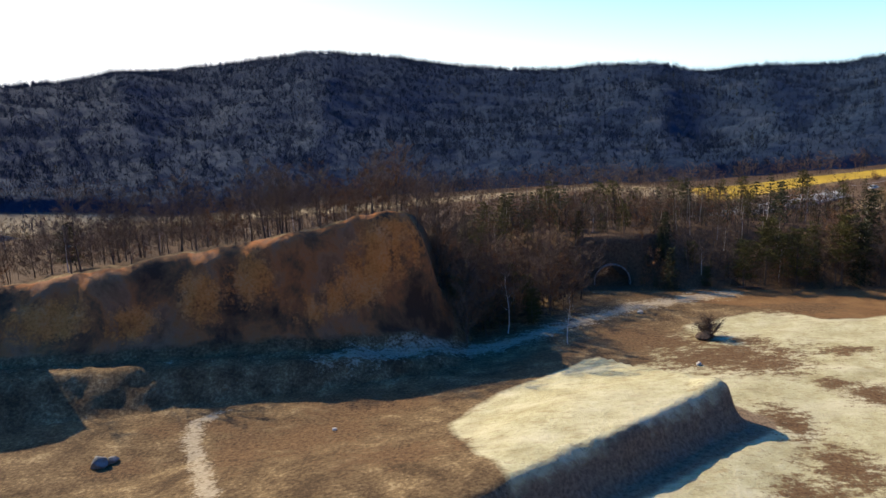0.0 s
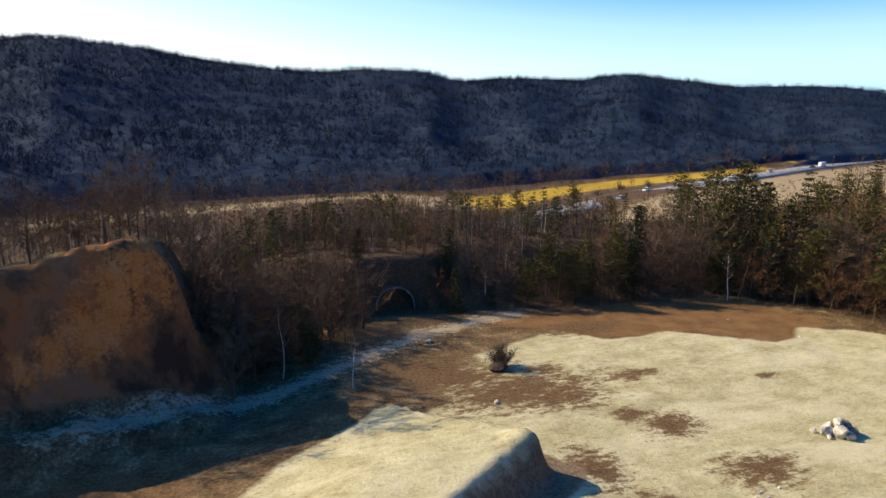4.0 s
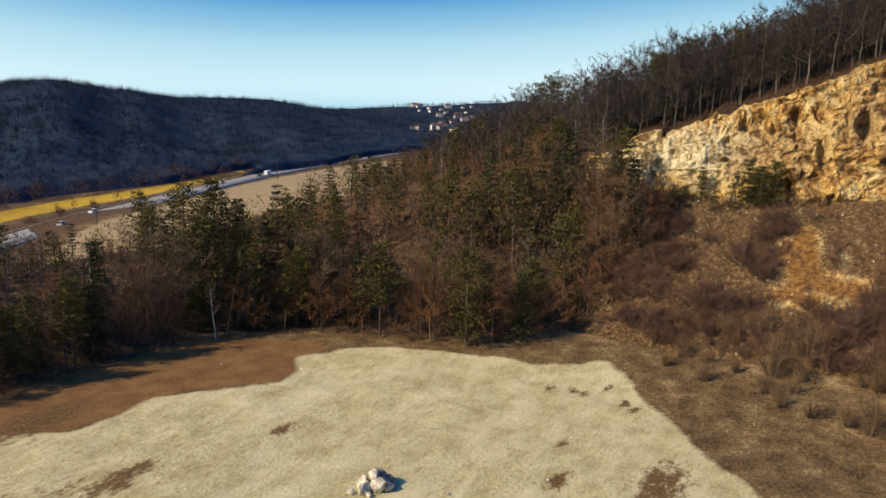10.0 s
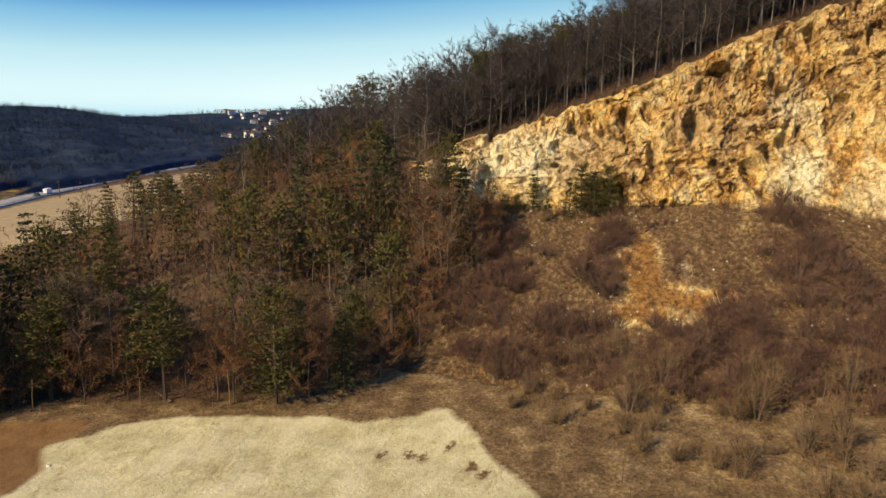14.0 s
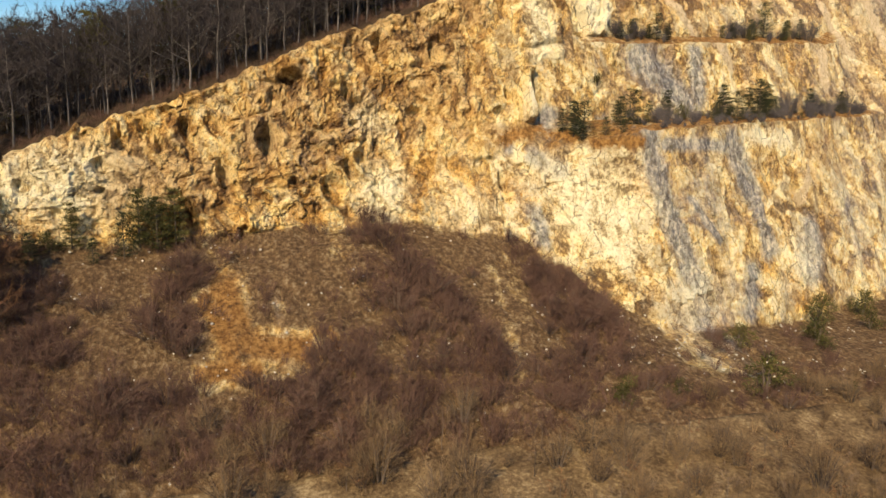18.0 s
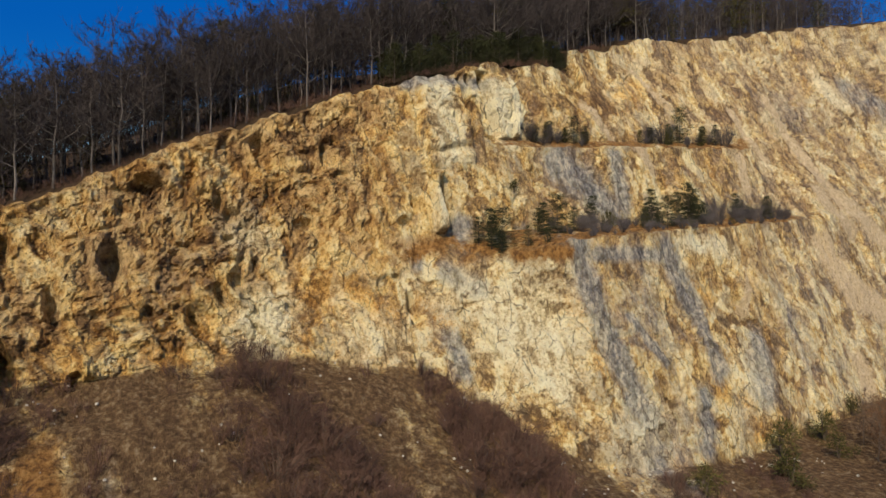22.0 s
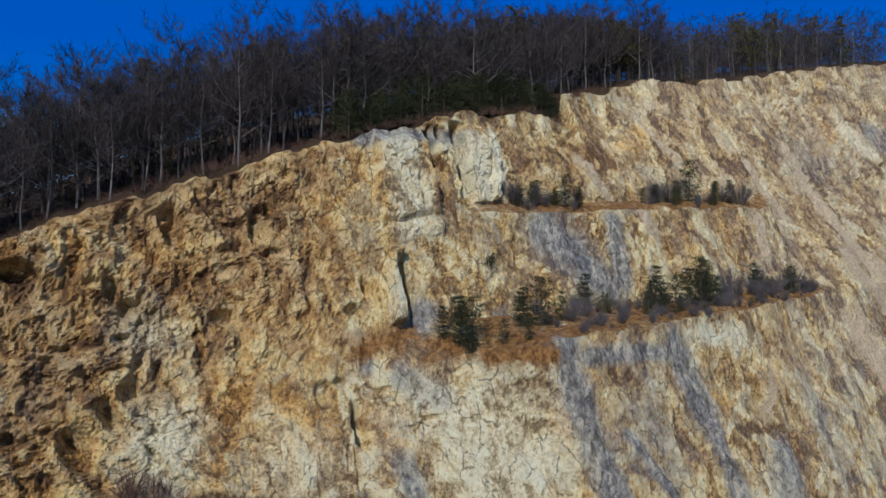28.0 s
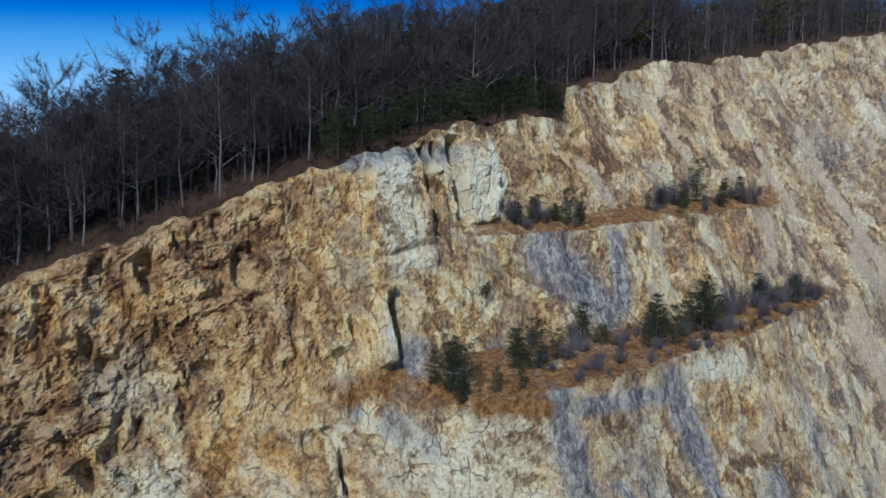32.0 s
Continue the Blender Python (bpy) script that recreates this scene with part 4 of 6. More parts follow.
    white = np.maximum(white, strokes((-19.1, 33.5, -18.1, 27.2, 2.1), (-14, 33.6, -14.9, 30.4, 1.8), (-12.1, 25.8, -19, 20.4, 1.8), (-11.8, 65.7, -11.9, 55.8, 2.0), (-24.5, 68, -25.2, 58.9, 1.6), (-134, 84.8, -141, 77.3, 2.2), (-9.3, 48.3, -8.6, 43, 0.8), (-27.9, 68.8, -28.9, 61.1, 1.4), (-47.7, 40.7, -61, 39.7, 1.3), (-19.5, 27.2, -20.1, 22.6, 1.3)))
    grey = np.maximum.reduce([0.24 + 0.13 * smooth(-45, -95, y) - 0.20 * left, blob(22, 43, 5, 5) * 0.5, blob(30, 36, 5, 5) * 0.45, blob(37.5, 40, 2, 3) * 0.8, blob(37.6, 16.6, 1.4, 2.0) * 0.62, blob(-120, 75, 18, 12) * 0.6, blob(-76, 26, 7, 14, -0.3) * 0.6, blob(-36, 30, 9, 12) * 0.55, blob(-33, 12, 9, 6) * 0.65])
    grey = np.maximum(grey, strokes((-25, 41.7, -25.9, 33.4, 1.9), (-25.9, 33.4, -28.5, 23.8, 1.9), (-28.5, 23.8, -31.4, 15.9, 1.8), (-31.4, 15.9, -31.2, 8.8, 2.0), (-43.5, 39.8, -47.5, 29, 2.0), (-47.5, 29, -49.2, 21.1, 1.8), (-28.4, 19.2, -32.4, 12.1, 1.2), (-32.3, 29.9, -36.8, 23.1, 0.8), (-7.1, 27.3, -7.6, 22.7, 1.3), (-61.7, 23.4, -59.5, 16.4, 2.5), (-43.4, 17.6, -41.1, 10.9, 1.8), (-28.3, 39.1, -41.2, 38.9, 1.0), (-34, 56, -43.5, 47, 3.0), (-46.8, 57, -46.8, 47.6, 1.6), (-7.7, 36.6, -11.7, 34.4, 1.3), (-3.3, 41, -4.3, 37.8, 1), (-12.5, 44, -11.5, 41.5, 1.4), (-6.8, 67.2, -22.8, 69.1, 1.1), (-146, 82.7, -161, 77.4, 4)))
    grey = grey * 1.08
    orange = np.maximum.reduce([blob(45, 44, 12, 9) * 0.65, blob(14, 54, 15, 4.5) * 0.85, blob(2, 58, 9, 4) * 0.75, blob(4.8, 32, 4.5, 4) * 0.8, blob(-45, 66, 9, 7) * 0.6, blob(-62, 52, 8, 4) * 0.6, blob(-14, 24, 6, 5) * 0.6, blob(-66, 24, 5, 8) * 0.5, 0.40 + 0.20 * left])
    orange = np.maximum(orange, strokes((5.7, 34, 1.1, 30.7, 2.1), (-23.6, 31.8, -25.4, 23.2, 1.6), (-3.3, 32.1, -7.2, 28, 1.5), (-48.8, 22, -48.2, 17, 1.6), (-54.2, 14.5, -55.3, 10.2, 2.0), (-15.5, 25.8, -15.3, 24.2, 1.2), (-50.5, 32.8, -51.5, 31.4, 1.6), (-56.4, 68.6, -70.4, 76.8, 2.0), (-75, 57.7, -75.8, 55.7, 1.9), (-133, 86, -122, 76, 2.2), (-34.4, 11.8, -34.5, 8.9, 1.6)))
    sand = strokes((-47.3, 68, -54.4, 59.4, 1.1), (-54.4, 59.4, -57, 55, 1.3), (-110.4, 76.2, -115.4, 64.4, 1.5), (-115.4, 64.4, -119.5, 51.4, 1.8), (-119.5, 51.4, -131, 41.9, 2.5), (-105.9, 35.7, -121, 23.9, 3.1), (-101.9, 16, -101.9, 8, 2.4), (-112.7, 51.6, -118, 43.7, 2.6), (-104.8, 40, -108.1, 29.6, 3.2), (-53.3, 49.2, -54.9, 45.6, 0.9), (-86.3, 59, -85.1, 52.7, 1.4), (-64.7, 35.6, -60.6, 28.1, 0.7), (-96, 72, -101, 60, 1.0), (-70, 80, -76, 70, 0.8))
    brown = np.maximum.reduce([blob(34, 42, 16, 12) * 0.72, blob(8, 49, 12, 10) * 0.74, blob(-52, 70, 10, 7) * 0.6, blob(-82, 79, 24, 9) * 0.55, blob(-110, 62, 16, 14) * 0.55, blob(16, 55.5, 14, 3.5) * 0.9, blob(52, 33, 11, 7) * 0.8, blob(-2, 40, 3, 4) * 0.6, blob(-68, 36, 12, 9) * 0.5, blob(-90, 72, 15, 8) * 0.55, blob(-100, 50, 12, 6) * 0.5, blob(-36, 64, 6, 4) * 0.55, 0.38 * smooth(-45, -85, y) * smooth(40, 60, z)])
    brown = np.maximum(brown, strokes((43, 48.4, 37, 52.4, 1.0), (37, 52.4, 28, 56.0, 1.0), (28, 56, 14.2, 59.6, 1.0), (14.2, 59.6, -3.6, 65.2, 0.9), (35.6, 48.5, 32.2, 48.2, 0.9), (11, 57.3, 6.1, 54.9, 1.1), (18.6, 56, 17, 54.4, 1.0), (15.9, 55.2, -0.6, 62, 1.8), (-0.5, 41.3, -6.6, 40.3, 1.3), (25.7, 50.8, 22.9, 50.8, 0.8)))
    ochre_earth = np.maximum(blob(44.5, 16.5, 2.8, 4.5), strokes((47, 17, 44, 12.5, 1.3), (42, 13.2, 34.5, 12.8, 1.4), (41, 11.0, 48, 10.6, 0.9), (31, 13.5, 30, 11, 0.6), (44, 19, 42.5, 15, 1.2)))
    earth = np.maximum(scree * (0.86 - 0.75 * np.maximum.reduce([0.45 * blob(2, 18, 2.6, 5.5), 0.4 * blob(27, 23, 2.6, 4), ochre_earth, 0.5 * blob(37.6, 16.6, 1.4, 2.0), 0.75 * blob(-26, 9, 7, 2.2), 0.5 * strokes((3.5, 19, 8, 9, 1.0))])), flat * 0.25)
    earth = np.maximum(earth, smooth(6.05, 6.3, kind))
    soil = np.maximum(np.maximum(flat * 0.62, strokes((-3, 39.5, -9, 41.3, 1.5), (-8.9, 41.5, -15.4, 39.8, 1.4), (-17.1, 39.4, -22.9, 39.5, 1.5)) * 0.8), scree * np.maximum(ochre_earth, blob(52, 21, 3, 3) * 0.7) * 0.95, smooth(5.80, 5.97, kind) * (0.55 + 0.4 * left))
    paint(me, "cover", np.clip(np.stack([white, grey, orange], 1), 0, 1))
    paint(me, "land", np.stack([earth, soil, block], 1))
    litter = np.maximum(scree * smooth(70, 80, y + 6 * (kind - 0.5)), smooth(88, 93, y))
    paint(me, "wear", np.stack([np.maximum(litter, smooth(6.02, 6.2, kind) * 0.95), np.clip(sand, 0, 1), brown], 1))
    return tagged(new("quarry_face", me), "tall ochre and grey limestone quarry face with ledges above brown scree", "cliff", kind="structure")


ground = build_ground()
cliff = build_cliff()


# ---- plants: arrays of vertices, triangles and slots ----
class Geo:
    def __init__(self):
        self.v, self.f, self.n = [], [], 0

    def add(self, v, f):
        self.v.append(np.asarray(v, float))
        self.f.append(np.asarray(f, int) + self.n)
        self.n += len(v)

    def arrays(self):
        return np.concatenate(self.v), np.concatenate(self.f)


def tube(g, pts, radii, sides=4):
    """A tapered limb along pts."""
    pts = np.asarray(pts, float)
    d = pts[-1] - pts[0]
    a = np.cross(d, (0.3, 0.9, 0.2) if abs(d[2]) > 0.5 * np.linalg.norm(d) else (0, 0, 1.0))
    a /= np.linalg.norm(a) + 1e-9
    b = np.cross(d, a)
    b /= np.linalg.norm(b) + 1e-9
    ang = np.arange(sides) * 2 * math.pi / sides
    ring = np.cos(ang)[:, None] * a + np.sin(ang)[:, None] * b
    v = np.concatenate([p + ring * r for p, r in zip(pts, radii)])
    f = []
    for k in range(len(pts) - 1):
        for n in range(sides):
            p, q = k * sides + n, k * sides + (n + 1) % sides
            f += [(p, q, q + sides), (p, q + sides, p + sides)]
    g.add(v, f)


def blades(g, rnd, at, way, length, width):
    """Thin tapering twigs or needles: many at once."""
    at, way = np.asarray(at), np.asarray(way)
    way = way / (np.linalg.norm(way, axis=1, keepdims=True) + 1e-9)
    side = np.cross(way, rnd.normal(size=way.shape))
    side /= np.linalg.norm(side, axis=1, keepdims=True) + 1e-9
    length, width = np.broadcast_to(length, len(at))[:, None], np.broadcast_to(width, len(at))[:, None]
    v = np.stack([at - side * width / 2, at + side * width / 2, at + way * length], 1).reshape(-1, 3)
    g.add(v, np.arange(len(v)).reshape(-1, 3))


def bare_tree(seed, h, spread=0.28, limbs=13, subs=4, twigs=6, low=0.3, thick=0.0115, upright=1.0, fine=0.05):
    """Trunk with limbs, and the crown of branches and twigs."""
    rnd = np.random.default_rng(seed)
    trunk, crown = Geo(), Geo()
    zs = np.linspace(-0.3, h * 0.93, 6)
    sway = np.cumsum(rnd.normal(size=(6, 2)) * 0.02 * h * 0.6, 0)
    sway -= sway[0]
    pts = np.column_stack([sway, zs])
    tube(trunk, pts, h * thick * np.array([1.25, 0.95, 0.72, 0.5, 0.28, 0.06]), 5 if subs > 3 else 3)
    for n in range(limbs):
        k = low + (0.95 - low) * (n + rnd.random()) / limbs
        base = np.array([np.interp(k * h, zs, pts[:, c]) for c in range(3)])
        a = n * 2.4 + rnd.normal() * 0.5
        reach = h * spread * (1.2 - 0.85 * k) * rnd.uniform(0.7, 1.25)
        rise = reach * rnd.uniform(0.25, 1.0) * upright
        tip = base + np.array([math.cos(a) * reach, math.sin(a) * reach, rise])
        mid = (base + tip) / 2 + np.array([math.cos(a), math.sin(a), -0.4]) * reach * 0.12
        r = h * thick * 0.42 * (1.1 - k)
        if subs > 3:
            tube(trunk, [base, mid, tip], [r, r * 0.7, r * 0.2], 3)
        else:
            blades(trunk, rnd, base[None], (tip - base)[None], np.linalg.norm(tip - base), r * 1.6)
        for m in range(subs):
            q = 0.25 + 0.75 * (m + rnd.random()) / subs
            sb = base + (tip - base) * q
            way = (tip - base) / np.linalg.norm(tip - base) + rnd.normal(size=3) * 0.55 + np.array([0, 0, 0.45 * upright])
            st = sb + way / np.linalg.norm(way) * reach * rnd.uniform(0.35, 0.65)
            blades(crown, rnd, sb[None], (st - sb)[None], np.linalg.norm(st - sb) * 1.15, r * 0.75)
            tw = rnd.random((twigs, 1))
            blades(crown, rnd, sb + (st - sb) * tw, (st - sb)[None] + rnd.normal(size=(twigs, 3)) * reach * 0.35 + np.array([0, 0, 0.1]) * reach, reach * rnd.uniform(0.2, 0.5, twigs), fine * (h / 12) * rnd.uniform(0.6, 1.4, twigs))
    return trunk.arrays(), crown.arrays()


def pine_tree(seed, h, low=0.45, tiers=11, wide=0.25, tufts=60):
    """A stem with tiers of level boughs, their outer parts thick with needles."""
    rnd = np.random.default_rng(seed)
    trunk, crown = Geo(), Geo()
    lean = rnd.normal(size=2) * 0.02 * h
    pts = [(lean[0] * k * k, lean[1] * k * k, -0.3 + k * (h * 0.97 + 0.3)) for k in np.linspace(0, 1, 5)]
    tube(trunk, pts, h * np.array([0.017, 0.014, 0.011, 0.007, 0.002]), 5)
    for n in range(tiers):
        u = (n + rnd.random() * 0.5) / tiers
        k = low + (1 - low) * u
        base = np.array([lean[0] * k * k, lean[1] * k * k, k * h * 0.95])
        full = h * wide * (0.55 + 0.6 * math.sin(min(1.0, u * 1.9 + 0.25) * 1.57)) * (1 - 0.78 * u ** 1.6)
        boughs = 6 if u < 0.75 else 4
        for m in range(boughs):
            if rnd.random() < 0.12:
                continue
            a = m * 6.283 / boughs + n * 1.1 + rnd.normal() * 0.35
            reach = full * rnd.uniform(0.5, 1.2)
            way = np.array([math.cos(a), math.sin(a), rnd.uniform(-0.05, 0.3) + 0.35 * u])
            tip = base + way * reach
            if u < 0.8:
                blades(trunk, rnd, base[None], (tip - base)[None], np.linalg.norm(tip - base), h * 0.007)
            q = 0.12 + 0.92 * rnd.random((tufts, 1)) ** 0.8
            spot = base + (tip - base) * q + rnd.normal(size=(tufts, 3)) * np.array([0.036, 0.036, 0.015]) * h
            blades(crown, rnd, spot, way + rnd.normal(size=(tufts, 3)) * np.array([0.9, 0.9, 0.25]) + np.array([0, 0, 0.22]), h * rnd.uniform(0.022, 0.048, tufts), h * rnd.uniform(0.008, 0.017, tufts) * (1.5 if tufts < 30 else 1.0))
    return trunk.arrays(), crown.arrays()


def spruce_tree(seed, h, wide=0.23, rows=17, low=0.04):
    rnd = np.random.default_rng(seed)
    trunk, crown = Geo(), Geo()
    tube(trunk, [(0, 0, -0.3), (0, 0, h * 0.5), (0, 0, h * 0.99)], [h * 0.016, h * 0.009, h * 0.001], 5)
    for n in range(rows):
        u = (n + 0.5) / rows
        z = h * (low + (1 - low) * u)
        reach = h * wide * (1 - u) ** 0.85 + 0.12
        for m in range(7 if u < 0.7 else 5):
            a = m * 6.283 / 7 + n * 1.3 + rnd.normal() * 0.25
            way = np.array([math.cos(a), math.sin(a), -0.25 + 0.5 * u])
            length = reach * rnd.uniform(0.65, 1.2)
            count = 14 if rows > 12 else 7
            k = (np.arange(count) + rnd.random(count)) / count
            spot = np.array([0, 0, z]) + way * (k * length)[:, None] + rnd.normal(size=(count, 3)) * 0.03 * h * np.array([1, 1, 0.35])
            blades(crown, rnd, spot, way + rnd.normal(size=(count, 3)) * 0.6 + np.array([0, 0, -0.25]), h * rnd.uniform(0.03, 0.06, count), h * rnd.uniform(0.012, 0.022, count) * (1.0 if rows > 12 else 1.5))
    return trunk.arrays(), crown.arrays()


def shrub(seed, h, stems=16, twigs=14, spread=0.5, fine=1.0):
    """Stems that fan out from the ground, and fine twigs."""
    rnd = np.random.default_rng(seed)
    trunk, crown = Geo(), Geo()
    for n in range(stems):
        a, out = rnd.uniform(0, 6.283), rnd.random() ** 0.7 * spread * h
        base = np.array([math.cos(a) * out * 0.25, math.sin(a) * out * 0.25, -0.1])
        tip = np.array([math.cos(a) * out, math.sin(a) * out, h * rnd.uniform(0.6, 1.0) * (1 - 0.35 * out / (spread * h))])
        mid = (base + tip) / 2 + np.array([0, 0, 0.08 * h])
        tube(trunk, [base, mid, tip], [0.012 * h, 0.008 * h, 0.002 * h], 3)
        k = rnd.uniform(0.25, 1.0, (twigs, 1))
        blades(crown, rnd, base + (tip - base) * k, (tip - base)[None] * 0.6 + rnd.normal(size=(twigs, 3)) * 0.5 * h * np.array([1, 1, 0.6]), h * rnd.uniform(0.15, 0.4, twigs), fine * (0.014 * h + 0.012))
    return trunk.arrays(), crown.arrays()


def green_bush(seed, h, count=420, wide=0.5, fine=1.0):
    """A dense evergreen bush of needle tufts."""
    rnd = np.random.default_rng(seed)
    trunk, crown = Geo(), Geo()
    for n in range(4):
        a = n * 1.6 + rnd.random()
        tube(trunk, [(0, 0, -0.2), (math.cos(a) * 0.12 * h, math.sin(a) * 0.12 * h, h * 0.7)], [0.03 * h, 0.008 * h], 4)
    lobes = 7
    mid = np.column_stack([rnd.normal(size=lobes) * 0.45 * wide * h, rnd.normal(size=lobes) * 0.45 * wide * h, h * rnd.uniform(0.18, 0.72, lobes)])
    mid[0] = (0, 0, 0.72 * h)
    own = rnd.integers(0, lobes, count)
    p = rnd.normal(size=(count, 3))
    p *= rnd.uniform(0.5, 1.0, (count, 1)) / np.linalg.norm(p, axis=1, keepdims=True)
    p = mid[own] + p * (h * wide * rnd.uniform(0.42, 0.75, lobes))[own][:, None] * np.array([1, 1, 0.75])
    p = p[p[:, 2] > 0]
    blades(crown, rnd, p, p - np.array([0, 0, 0.35 * h]) + rnd.normal(size=p.shape) * 0.35 * h, fine * h * rnd.uniform(0.10, 0.2, len(p)), fine * h * rnd.uniform(0.03, 0.055, len(p)))
    return trunk.arrays(), crown.arrays()


def far_tree(seed, h, kind):
    """A tree of the far woods: clumped crown and loose boughs round it."""
    rnd = np.random.default_rng(seed)
    g = Geo()
    if kind == "bare":
        blades(g, rnd, np.array([[0, 0, -0.5]]), np.array([[rnd.normal() * 0.05, rnd.normal() * 0.05, 1.0]]), h * 0.85, h * 0.022)
        count = 30
        p = rnd.normal(size=(count, 3))
        p = p / np.linalg.norm(p, axis=1, keepdims=True) * np.array([0.19, 0.19, 0.40]) * h * rnd.uniform(0.2, 1.0, (count, 1)) + np.array([0, 0, 0.46 * h])
        way = (p - np.array([0, 0, 0.25 * h])) + rnd.normal(size=p.shape) * 0.07 * h
        blades(g, rnd, p, way, h * rnd.uniform(0.09, 0.2, count), h * rnd.uniform(0.013, 0.028, count))
    else:
        count = 44
        k, t = rnd.uniform(0.08, 1.0, count), rnd.uniform(0, 6.283, count)
        out = np.stack([np.cos(t), np.sin(t), 0 * t], 1)
        p = out * (0.17 * h * (1.02 - k) * rnd.uniform(0.2, 1.0, count))[:, None] + np.array([0, 0, h])[None] * k[:, None]
        blades(g, rnd, p, out + rnd.normal(size=p.shape) * 0.4 + np.array([0, 0, 0.1]), h * rnd.uniform(0.05, 0.10, count), h * rnd.uniform(0.025, 0.045, count))
    return g.arrays()


def spread_out(template, spots, rnd, lo=0.8, hi=1.2):
    """One joined set of arrays: the template at every spot."""
    v, f = template
    n = len(spots)
    a, s, w = rnd.uniform(0, 6.283, n), rnd.uniform(lo, hi, n), rnd.uniform(0.85, 1.15, n)
    c, sn = np.cos(a)[:, None], np.sin(a)[:, None]
    x = (v[:, 0] * c - v[:, 1] * sn) * (s * w)[:, None] + spots[:, :1]
    y = (v[:, 0] * sn + v[:, 1] * c) * (s * w)[:, None] + spots[:, 1:2]
    z = v[:, 2] * s[:, None] + spots[:, 2:3]
    verts = np.stack([x, y, z], -1).reshape(-1, 3)
    faces = (f[None] + (np.arange(n) * len(v))[:, None, None]).reshape(-1, 3)
    return verts, faces


def gather(name, pieces, material, label, category, soft=False):
    """One object of stuff out of many sets of arrays."""
    vs, fs, n = [], [], 0
    for v, f in pieces:
        vs.append(v)
        fs.append(f + n)
        n += len(v)
    ob = new(name, mesh_of(name, np.concatenate(vs), np.concatenate(fs), material, soft=soft))
    return tagged(ob, label, category, kind="stuff")


def plant(name, arrays, materials, label, category, group, names=("trunk", "crown")):
    """A thing with a stem and a crown of its own, at the origin."""
    root = tagged(new(name), label, category, group)
    for nm, (v, f), m in zip(names, arrays, materials):
        new(nm, mesh_of(nm, v, f, m)).parent = root
    return root


def cliff_place(y, k):
    """A spot on the scree: k from the toe (0) to the rock's foot (1)."""
    x = cut(TOE_X, y) * (1 - k) + cut(FOOT_X, y) * k
    return np.stack([x, y, cut(TOE_Z, y) * (1 - k) + cut(FOOT_Z, y) * k - 0.2], -1)


def stand(x, y):
    """The ground under x, y, with the top of the face where that is higher."""
    x, y = np.asarray(x, float), np.asarray(y, float)
    return ground_height(x, y)


def scatter(rnd, lo, hi, step, chance):
    """Jittered grid spots with a chance by place."""
    x, y = np.meshgrid(np.arange(lo[0], hi[0], step), np.arange(lo[1], hi[1], step))
    x = (x + rnd.uniform(-0.45, 0.45, x.shape) * step).ravel()
    y = (y + rnd.uniform(-0.45, 0.45, y.shape) * step).ravel()
    ok = rnd.random(len(x)) < chance(x, y)
    return x[ok], y[ok]


rng = np.random.default_rng(11)

